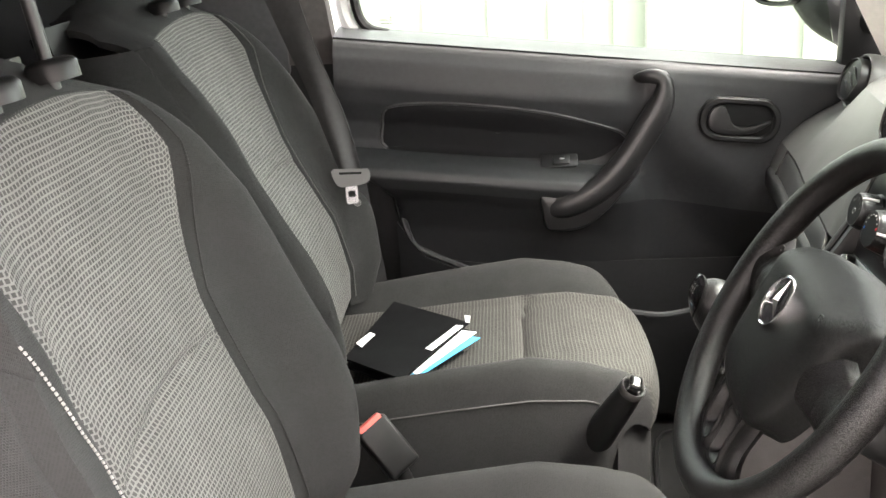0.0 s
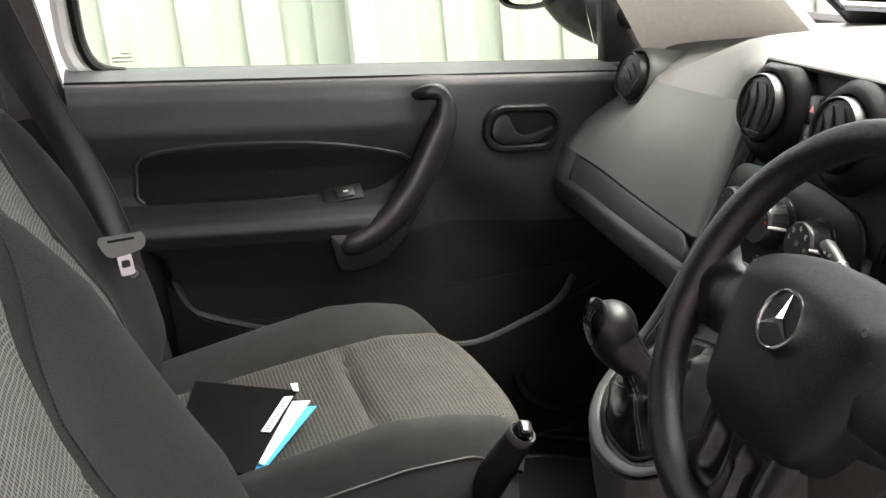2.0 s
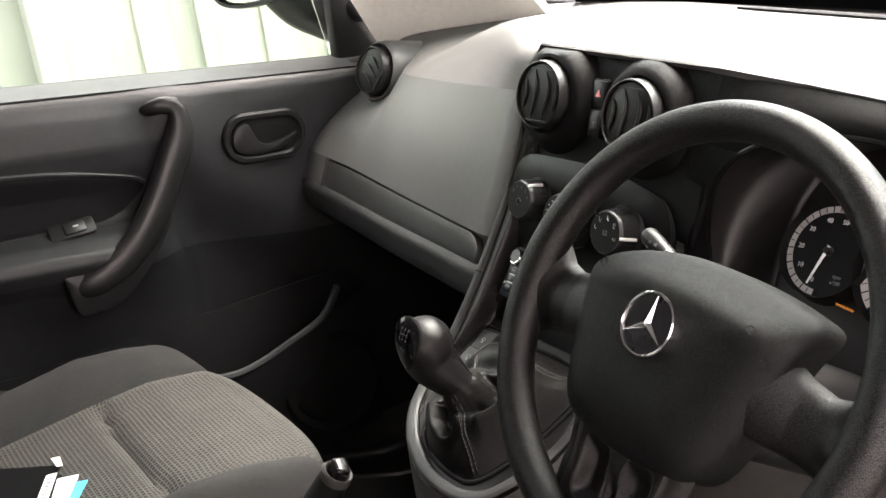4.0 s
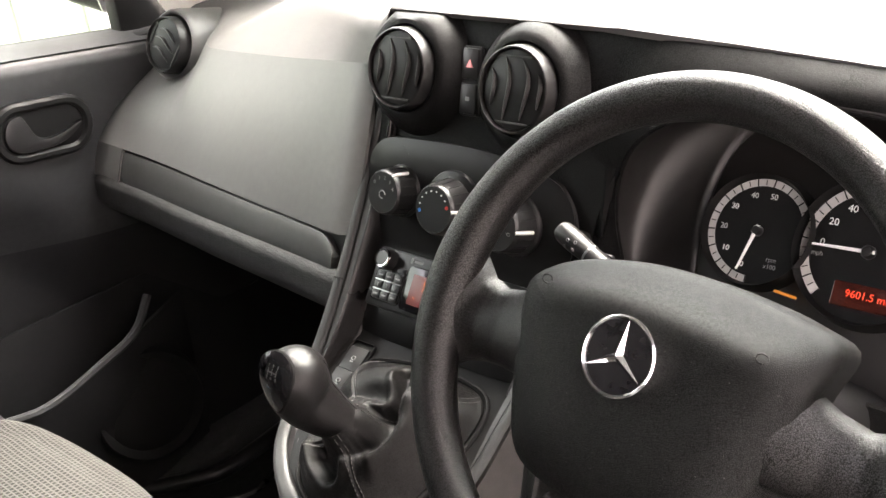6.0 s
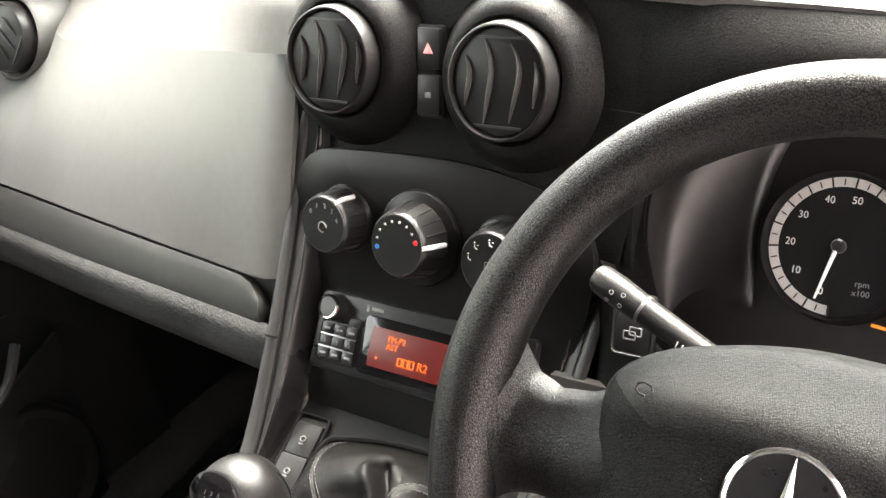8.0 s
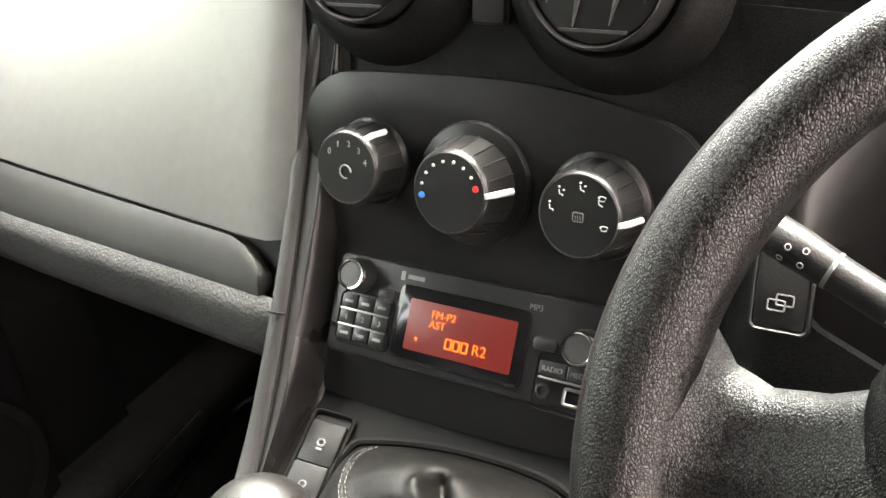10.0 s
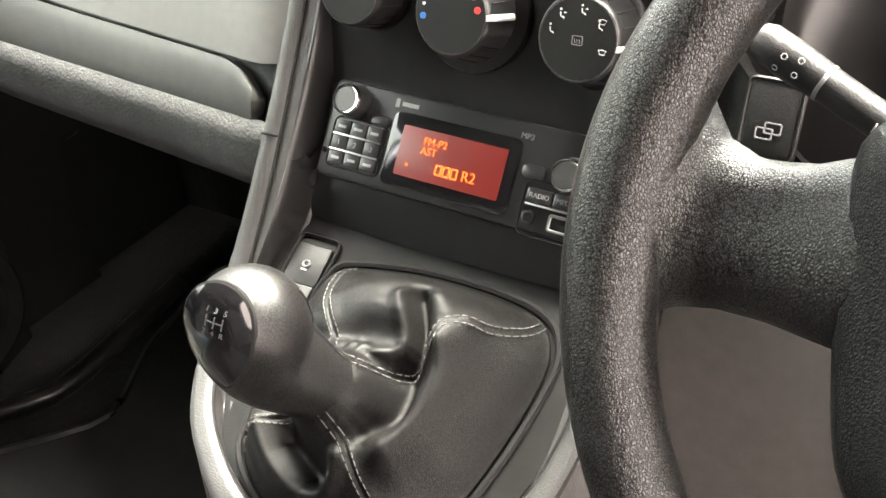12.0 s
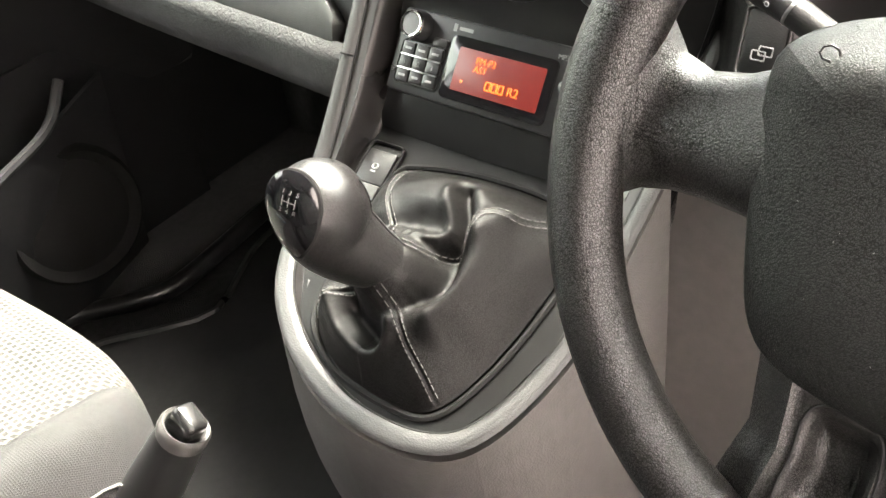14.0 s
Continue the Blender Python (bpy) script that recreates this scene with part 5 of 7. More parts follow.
def gear_lever():
    g = thing("gear_lever", (0.51, -0.005, 0.53), "gear lever with a black knob and a creased black leather gaiter", "gear lever")
    up = V((-0.457, -0.012, 0.889)).normalized()
    foot = V((0.475, 0.005, 0.588))
    axis = V((-0.028, 0.024, 0.062)).normalized()
    tall = (foot - V((0.5184, -0.010, 0.5398))).dot(up)
    mid = foot - up * tall
    lean = (axis - up * axis.dot(up)) / axis.dot(up)
    neck = 0.0185
    rim = sorted((math.atan2(q.y - mid.y, q.x - mid.x), math.hypot(q.x - mid.x, q.y - mid.y)) for q in gaiter_edge(240))
    ra = np.array([q[0] for q in rim])
    rr = np.array([q[1] for q in rim])

    # height of the leather over the deck from its edge to the lever, on four sides
    steps = (0, .1, .2, .35, .5, .7, .85, 1)
    sides = {
        "back": (0, .27, .48, .62, .66, .58, .60, 1.0),
        "right": (0, .13, .24, .38, .49, .58, .66, 1.0),
        "front": (0, .12, .20, .29, .36, .48, .64, 1.0),
        "left": (0, .18, .32, .47, .54, .60, .68, 1.0)}
    # folds: a line over the deck, how far it stands out, how broad it is
    folds = (
        ([(0.540, 0.042), (0.554, 0.036), (0.568, 0.015), (0.576, -0.008), (0.570, -0.035)], 0.004, 0.010),
        ([(0.524, 0.026), (0.530, 0.006), (0.532, -0.013), (0.536, -0.0205), (0.546, -0.019), (0.564, -0.006)], 0.0060, 0.0052),
        ([(0.521, 0.010), (0.523, -0.006), (0.526, -0.020), (0.538, -0.0285), (0.552, -0.0245), (0.567, -0.013)], -0.0120, 0.0058),
        ([(0.541, 0.026), (0.550, 0.010), (0.553, -0.004)], 0.0085, 0.0125),
        ([(0.546, -0.0385), (0.556, -0.0350), (0.568, -0.026)], 0.0075, 0.0090),
        ([(0.560, -0.049), (0.545, -0.046), (0.526, -0.050), (0.508, -0.047), (0.490, -0.037)], 0.0105, 0.0105),
        ([(0.492, -0.012), (0.501, -0.028), (0.510, -0.033), (0.524, -0.031)], -0.0135, 0.0085),
        ([(0.520, -0.066), (0.500, -0.060)], 0.003, 0.014),
        ([(0.478, 0.047), (0.463, 0.030), (0.456, 0.007), (0.463, -0.008), (0.476, -0.013)], 0.0085, 0.0062),
        ([(0.480, 0.026), (0.473, 0.008), (0.469, -0.001)], -0.0135, 0.0075),
        ([(0.486, 0.060), (0.470, 0.052)], 0.004, 0.010))
    seams = (
        [(0.585, 0.054), (0.572, 0.051), (0.553, 0.043), (0.532, 0.022), (0.520, 0.012)],
        [(0.586, -0.074), (0.574, -0.070), (0.564, -0.059), (0.561, -0.049), (0.555, -0.041), (0.541, -0.0375), (0.531, -0.030), (0.522, -0.014), (0.518, 0.000)],
        [(0.490, 0.004), (0.492, -0.003), (0.484, -0.015), (0.472, -0.027), (0.461, -0.042), (0.451, -0.053)],
        [(0.463, 0.060), (0.473, 0.056), (0.484, 0.040), (0.491, 0.020)])
    seams = [[(q.x, q.y) for q in curve([(x, y, 0) for x, y in line], 40)] for line in seams]

    def away(X, Y, line):
        best = np.full(X.shape, 1e9)
        for (x0, y0), (x1, y1) in zip(line, line[1:]):
            ex, ey = x1 - x0, y1 - y0
            t = np.clip(((X - x0) * ex + (Y - y0) * ey) / (ex * ex + ey * ey), 0, 1)
            best = np.minimum(best, (X - x0 - t * ex) ** 2 + (Y - y0 - t * ey) ** 2)
        return np.sqrt(best)

    def height(X, Y):
        dx, dy = X - mid.x, Y - mid.y
        rho = np.hypot(dx, dy)
        ang = np.arctan2(dy, dx)
        out = np.interp(ang, ra, rr, period=2 * math.pi)
        v = np.clip((out - rho) / (out - neck), 0, 1)
        cx, cy = np.cos(ang), np.sin(ang)
        W = {"back": np.maximum(0, cx) ** 1.4, "front": np.maximum(0, -cx) ** 1.4, "left": np.maximum(0, cy) ** 1.4, "right": np.maximum(0, -cy) ** 1.4}
        total = sum(W.values())
        h = 0
        for k, w in W.items():
            prof = sum(np.interp(np.clip(v + o, -1, 1), steps, sides[k]) for o in (-.05, -.025, 0, .025, .05)) / 5
            h = h + w / total * prof
        h = h * (tall - (dx * lean.x + dy * lean.y) * 1.0 * v)
        bend = 0
        for line, amp, wide in folds:
            fine = [(q.x, q.y) for q in curve([(x, y, 0) for x, y in line], 14)]
            bend = bend + amp * np.exp(-(away(X, Y, fine) / wide) ** 2)
        for line in seams:
            d = away(X, Y, line)
            bend = bend + 0.0010 * np.exp(-(d / 0.0045) ** 2) - 0.0017 * np.exp(-(d / 0.0011) ** 2)
        # small creases gathered against the lever
        bend = bend + 0.0007 * np.sin(ang * 17 + 3 * np.sin(ang * 3)) * np.exp(-((v - 0.92) / 0.12) ** 2)
        return np.maximum(h + bend * np.minimum(1, np.minimum(v * 7, (1 - v) * 7)), 0.0)

    nu, nv = 380, 96
    TH = np.linspace(-math.pi, math.pi, nu + 1)[:, None]
    VV = np.linspace(0, 1, nv + 1)[None, :]
    out = np.interp(TH, ra, rr, period=2 * math.pi)
    RHO = out + (neck - out) * VV
    GX, GY = mid.x + RHO * np.cos(TH), mid.y + RHO * np.sin(TH)
    GH = height(GX, GY)

    def leather(u, v):
        i, j = int(round(u * nu)), int(round(v * nv))
        x, y = float(GX[i, j]), float(GY[i, j])
        return V((x, y, deck(x, y))) + up * float(GH[i, j])
    gt = part("gaiter", sheet(leather, nu, nv, 0.002), M_LEATHER, g, "creased black leather gaiter", sharp=0)

    def skin(x, y, lift=0.0005):
        e = 0.0006
        hs = height(np.array([x, x + e, x]), np.array([y, y, y + e]))
        P = [V((a, b, deck(a, b))) + up * float(h) for a, b, h in zip((x, x + e, x), (y, y, y + e), hs)]
        m = (P[1] - P[0]).cross(P[2] - P[0]).normalized()
        return P[0] + (m if m.dot(up) > 0 else -m) * lift
    for line in seams:
        run = [0.0]
        for a, b in zip(line, line[1:]):
            run.append(run[-1] + math.dist(a, b))
        lx, ly = [q[0] for q in line], [q[1] for q in line]

        def on(d, side):
            x, y = interp(d, run, lx), interp(d, run, ly)
            tx, ty = interp(d + 0.001, run, lx) - interp(d - 0.001, run, lx), interp(d + 0.001, run, ly) - interp(d - 0.001, run, ly)
            k = math.hypot(tx, ty) or 1.0
            return skin(x - ty / k * side, y + tx / k * side)
        for side in (-0.0022, 0.0022):
            d = 0.002
            while d < run[-1] - 0.004:
                part("stitch", tube([on(d, side), on(d + 0.0012, side), on(d + 0.0024, side)], 0.00042, 5), M_THREAD, gt)
                d += 0.0036
    # knob: a bent thumb with a round head
    head = V((0.453, 0.023, 0.637))
    line = curve([(0.484, -0.003, 0.576), (0.476, 0.004, 0.587), (0.467, 0.011, 0.599), (0.457, 0.020, 0.617), tuple(head)], 22)
    rad = [interp(i / 21, (0, 0.16, 0.35, 0.55, 0.75, 0.9, 1.0), (0.0175, 0.0192, 0.0228, 0.0262, 0.0290, 0.0304, 0.0306)) for i in range(22)]
    tip = (head - line[-3]).normalized()
    spine = list(line)
    for q in range(1, 11):
        w = math.pi / 2 * q / 10
        spine.append(head + tip * 0.0290 * math.sin(w))
        rad.append(max(0.0005, 0.0306 * math.cos(w)))
    kb = part("knob", tube(spine, rad, 40, up=(0, 1, 0)), M_KNOB, g, "worn satin black gear knob")
    wd = V((0.62, -0.62, 0.30))
    run = []
    for i in range(1, 24):
        tg = (spine[i + 1] - spine[i - 1]).normalized()
        d = (wd - tg * wd.dot(tg)).normalized()
        run.append(spine[i] + d * (rad[i] + 0.0001))
    part("knob_seam", tube(run, 0.0008, 6), M_PIT, kb)
    # shift plate let into the head and running down to the neck
    PF = frame_at(head, V((-0.85, -0.17, 0.50)).normalized(), (0.45, -0.10, 0.80))
    back = PF.inverted()
    loc = [(back @ p, r) for p, r in zip(spine, rad)]

    def cap(x, y, d=0.0):
        """The knob's skin over (x, y) of the plate's frame."""
        z = max((c.z + math.sqrt(max(0.0, r * r - (x - c.x) ** 2 - (y - c.y) ** 2)) for c, r in loc if (x - c.x) ** 2 + (y - c.y) ** 2 < r * r), default=0.0)
        return PF @ V((x, y, z + d))

    def outline(q, k):
        a = 2 * math.pi * q / 48
        c, sn = math.cos(a), math.sin(a)
        y = 0.0235 * sn if sn > 0 else 0.0305 * sn
        x = 0.0188 * c * (1 - 0.42 * max(0.0, -sn) ** 2)
        return x * k - 0.0015 + 0.004 * max(0.0, -sn), y * k
    for nm, k, d, mat, lab in (("plate_edge", 1.05, 0.0002, M_PIT, "dark joint round the plate"), ("shift_plate", 1.0, 0.0007, M_GLOSS, "gloss black shift pattern plate")):
        bm = bmesh.new()
        rings = [[bm.verts.new(cap(*outline(w, k * q / 9), d)) for w in range(48)] for q in range(1, 10)]
        rings.append([bm.verts.new(cap(*outline(w, k * 1.005), -0.002)) for w in range(48)])
        bm.faces.new(rings[0])
        for ra_, rb_ in zip(rings, rings[1:]):
            for i in range(48):
                bm.faces.new((ra_[i], rb_[i], rb_[(i + 1) % 48], ra_[(i + 1) % 48]))
        part(nm, bm, mat, kb, lab)
    for x in (-0.0042, 0.0, 0.0042):
        part("mark", tube([cap(x, y, 0.0009) for y in (0.002, 0.004, 0.006, 0.008)], 0.00032, 5), M_SHIFTMARK, kb)
    part("mark", tube([cap(x, 0.005, 0.0009) for x in (-0.0042, -0.002, 0.002, 0.0042)], 0.00032, 5), M_SHIFTMARK, kb)
    for x, y, ch in ((-0.0046, 0.0108, "1"), (0.0, 0.0108, "3"), (0.0046, 0.0108, "5"), (-0.0046, -0.0006, "2"), (0.0, -0.0006, "4"), (0.0046, -0.0006, "R")):
        c = cap(x, y, 0.0009)
        lettering("digit", ch, 0.0038, frame_at(c, c - head, PF.to_3x3() @ V((0, 1, 0))), M_SHIFTMARK, kb)


def steering():
    C = V((0.460, -0.346, 0.757))
    a = radians(32.4)
    N = V((-math.cos(a), 0, math.sin(a)))
    F = frame_at(C, N, (math.sin(a), 0, math.cos(a))) @ pose(0, 0, 0, 0, 0, -4.7)
    s = thing("steering_wheel", C, "four-spoke black steering wheel with a chrome star badge", "steering wheel")
    R, r = 0.1752, 0.0156
    # local frame: x to the driver's right, y up, z towards the driver
    bm = bmesh.new()
    n, m = 120, 20
    rings = []
    for i in range(n):
        t = 2 * math.pi * i / n
        fat = 1.0 + 0.16 * math.exp(-((math.degrees(t) - 176) / 26) ** 2) + 0.16 * math.exp(-((math.degrees(t) - 4) / 26) ** 2) + 0.16 * math.exp(-((math.degrees(t) - 364) / 26) ** 2)
        ring = []
        for j in range(m):
            q = 2 * math.pi * j / m
            rr = R + r * fat * math.cos(q) * (1.0 if math.cos(q) > 0 else 1.08)
            ring.append(bm.verts.new(F @ V((rr * math.cos(t), rr * math.sin(t), r * 1.06 * math.sin(q)))))
        rings.append(ring)
    for i in range(n):
        for j in range(m):
            bm.faces.new((rings[i][j], rings[(i + 1) % n][j], rings[(i + 1) % n][(j + 1) % m], rings[i][(j + 1) % m]))
    part("rim", bm, M_GRIP, s, "grained black rim")

    # side spokes
    for sd in (-1, 1):
        def spoke(u, v, sd=sd):
            x = 0.088 + 0.092 * u
            lo = interp(u, (0, .3, .5, .65, .85, 1), (-0.040, -0.040, -0.042, -0.046, -0.060, -0.092))
            hi = interp(u, (0, .3, .5, .65, .85, 1), (0.030, 0.017, 0.013, 0.017, 0.040, 0.074))
            y = lo + (hi - lo) * v
            edge = math.sin(math.pi * v) ** 0.35 if 0 < v < 1 else 0.0
            z = interp(u, (0, .35, .58, .68, .75, .80, 1), (0.012, 0.002, -0.001, 0.0006, 0.0034, 0.0062, 0.0080)) - 0.016 + 0.020 * edge ** (1 + 2.2 * max(0.0, u - 0.4))
            xx = x
            rad = math.hypot(xx, y)
            lim = R - 0.0125
            if rad > lim:
                xx *= lim / rad
                y *= lim / rad
            return F @ V((sd * xx, y, z))
        part("spoke", sheet(spoke, 40, 24, 0.022, flip=(sd < 0)), M_GRIP, s, "broad side spoke")
    # lower web with two hollows
    def low(u, v):
        k = 2 * v - 1
        x = k * interp(u, (0, .5, 1), (0.068, 0.062, 0.070))
        yi, yo = -0.082, -math.sqrt(max(0.0, (R - 0.010) ** 2 - x * x))
        y = yi + (yo - yi) * u
        edge = (1 - abs(k) ** 8)
        z = interp(u, (0, .7, 1), (0.010, 0.003, -0.004)) - 0.010 + 0.010 * edge
        for cx in (-0.36, 0.36):
            hol = math.exp(-(((u - 0.52) / 0.28) ** 6 + ((k - cx) / 0.20) ** 6))
            z -= 0.013 * hol
        z += 0.0022 * math.exp(-((abs(k) - 0.72) / 0.03) ** 2)
        z -= 0.010 * math.exp(-(k / 0.10) ** 4) * ease(0.3, 0.6, u)
        return F @ V((x, y, z))
    part("lower_spoke", sheet(low, 30, 72, 0.012, flip=False), M_GRIP, s, "lower web with two hollows")
    for cx in (-0.36, 0.36):
        loop = []
        for i in range(48):
            q = 2 * math.pi * i / 48
            loop.append(low(0.52 + 0.36 * math.copysign(abs(math.cos(q)) ** 0.55, math.cos(q)), (cx + 0.27 * math.copysign(abs(math.sin(q)) ** 0.55, math.sin(q)) + 1) / 2))
        part("seam", tube(loop, 0.0008, 6, closed=True), M_PIT, s)
    # airbag pad
    pad = [(-0.101, 0.032), (-0.080, 0.049), (-0.04, 0.061), (0.0, 0.065), (0.04, 0.064), (0.080, 0.059), (0.106, 0.050), (0.104, 0.020), (0.096, -0.017), (0.087, -0.049), (0.076, -0.076), (0.060, -0.090), (0.03, -0.096), (0.0, -0.098), (-0.03, -0.096), (-0.060, -0.090), (-0.076, -0.076), (-0.087, -0.049), (-0.096, -0.017), (-0.102, 0.012)]
    lp = curve([(x, y, 0) for x, y in pad], 96, True)

    def cushion(u, v):
        p = lp[int(round(u * 96)) % 96]
        c = V((0, -0.018, 0))
        q = c + (p - c) * min(1.0, v * 1.15) * (1 if v < 0.87 else 1)
        k = min(1.0, v * 1.15)
        z = 0.026 - 0.016 * k ** 5
        # a soft fold across the upper part
        z += 0.0040 * math.exp(-((q.y - 0.034 + 0.9 * q.x * q.x) / 0.014) ** 2) * (1 - k ** 6)
        rise = (q.y - 0.036 + 0.5 * q.x * q.x) / 0.006
        z -= 0.006 * 0.72 * math.log1p(math.exp(min(20.0, rise)))
        if v > 0.87:
            z -= (v - 0.87) / 0.13 * 0.034
        return F @ V((q.x, q.y, z))
    part("airbag_pad", sheet(cushion, 96, 26, 0.004, 0, 1, 0.01, 1.0), M_PAD, s, "soft black airbag pad")
    rnd = random.Random(11)
    dust = bmesh.new()
    for i in range(46):
        p = cushion(rnd.random(), rnd.uniform(0.25, 0.84)) + N * 0.0002
        a = rnd.uniform(0, 6.28)
        e = (F.to_3x3() @ V((math.cos(a), math.sin(a), 0))) * rnd.uniform(0.0002, 0.0008)
        f = N.cross(e).normalized() * rnd.uniform(0.00014, 0.00028)
        top = dust.verts.new(p + N * 0.00025)
        ring = [dust.verts.new(p + q) for q in (e, f, -e, -f)]
        for k in range(4):
            dust.faces.new((top, ring[k], ring[(k + 1) % 4]))
        dust.faces.new(ring[::-1])
    tagged(part("dust", dust, M_THREAD, None), "tiny pale dust specks on the steering wheel pad", "dust", kind="stuff")
    for sd in (-1, 1):
        part("pad_mark", tube([F @ V((sd * 0.077 + 0.004 * math.cos(q / 6 * 5), 0.032 + 0.003 * math.sin(q / 6 * 5), 0.0262)) for q in range(7)], 0.0006, 5), M_GRIP, s)
    part("hub", lathe([(0, -0.05), (0.05, -0.05), (0.055, -0.012), (0.055, 0.002), (0, 0.004)], F, 32), M_BLACK, s)
    # badge
    E = F @ pose(-0.0075, 0.0030, 0.0285) @ Matrix.Scale(0.90, 4)
    bd = part("badge", lathe([(0, 0.0), (0.0265, 0.0), (0.0270, -0.002), (0.0270, -0.006)], E, 40), M_BADGE, s, "black badge ground")
    part("badge_ring", lathe([(0.0256, 0.0), (0.0260, 0.0020), (0.0273, 0.0030), (0.0286, 0.0020), (0.0290, -0.002), (0.0290, -0.006)], E, 48), M_CHROME, s, "chrome badge ring")
    bm = bmesh.new()
    apex = bm.verts.new(E @ V((0, 0, 0.0052)))
    tips, vals = [], []
    for i in range(3):
        t = radians(90 + 120 * i)
        tips.append(bm.verts.new(E @ V((0.0258 * math.cos(t), 0.0258 * math.sin(t), 0.0016))))
        t2 = t + radians(60)
        vals.append(bm.verts.new(E @ V((0.0038 * math.cos(t2), 0.0038 * math.sin(t2), 0.0010))))
    for i in range(3):
        bm.faces.new((apex, tips[i], vals[i]))
        bm.faces.new((apex, vals[i], tips[(i + 1) % 3]))
    part("badge_star", bm, M_CHROME, s, "chrome star shape", smooth=False)

    # column behind the wheel with its stalk
    col = thing("steering_column", C - N * 0.10, "black plastic steering column cowl with a control stalk", "steering column")
    G = frame_at(C, N, (math.sin(a), 0, math.cos(a)))
    prof = [(p.x, p.y) for p in curve([(-0.070, 0.000, 0), (-0.05, 0.016, 0), (0, 0.020, 0), (0.05, 0.016, 0), (0.070, 0.000, 0), (0.066, -0.04, 0), (0.04, -0.07, 0), (-0.04, -0.07, 0), (-0.066, -0.04, 0)], 48, True)]
    bm = bmesh.new()
    rings = []
    for z, sc in ((-0.045, 0.86), (-0.052, 0.95), (-0.062, 1.0), (-0.16, 1.02), (-0.30, 1.0)):
        rings.append([bm.verts.new(G @ V((x * sc, y * sc, z))) for x, y in prof])
    for p, q in zip(rings, rings[1:]):
        for i in range(48):
            bm.faces.new((p[i], p[(i + 1) % 48], q[(i + 1) % 48], q[i]))
    bm.faces.new(rings[0][::-1])
    part("cowl", bm, M_BLACK, col)
    tip = V((0.596, -0.178, 0.763))
    root = V((0.572, -0.300, 0.712))
    ax = (tip - root).normalized()
    L = (tip - root).length
    SF = frame_at(root, ax, N)
    st = part("stalk", lathe([(0, 0), (0.0076, 0), (0.0078, L * 0.45), (0.0082, L - 0.034)], SF, 24), M_BLACK, col, "black control stalk")
    part("stalk_band", lathe([(0.0084, L - 0.034), (0.0087, L - 0.0330), (0.0085, L - 0.032)], SF, 24), M_SATIN, st)
    part("stalk_end", lathe([(0.0084, L - 0.032), (0.0093, L - 0.015), (0.0090, L - 0.002), (0.0072, L + 0.002), (0, L + 0.003)], SF, 24), M_BLACK, st)
    def on_stalk(along, around, off, rad):
        """A frame on the stalk's skin, its x along the stalk and its z outwards."""
        q = radians(around)
        p = V((rad * math.cos(q), rad * math.sin(q), along))
        z = V((math.cos(q), math.sin(q), 0))
        x = V((0, 0, -1))
        y = z.cross(x)
        mm = Matrix((x, y, z)).transposed().to_4x4()
        mm.translation = p + z * off
        return SF @ mm
    for al, txt in ((L - 0.066, "LIM"),):
        lettering("stalk_text", txt, 0.0070, on_stalk(al, 62, 0.0003, 0.0081), M_WHITE, st)
    for dx, dy in ((-0.004, 60), (0.004, 85), (-0.003, 100), (0.005, 45)):
        part("mark", tube([on_stalk(L - 0.018 + dx, dy, 0.0003, 0.0092) @ V((0.0013 * math.cos(q / 7 * 6), 0.0013 * math.sin(q / 7 * 6), 0)) for q in range(8)], 0.0003, 5), M_GREYMARK, st)


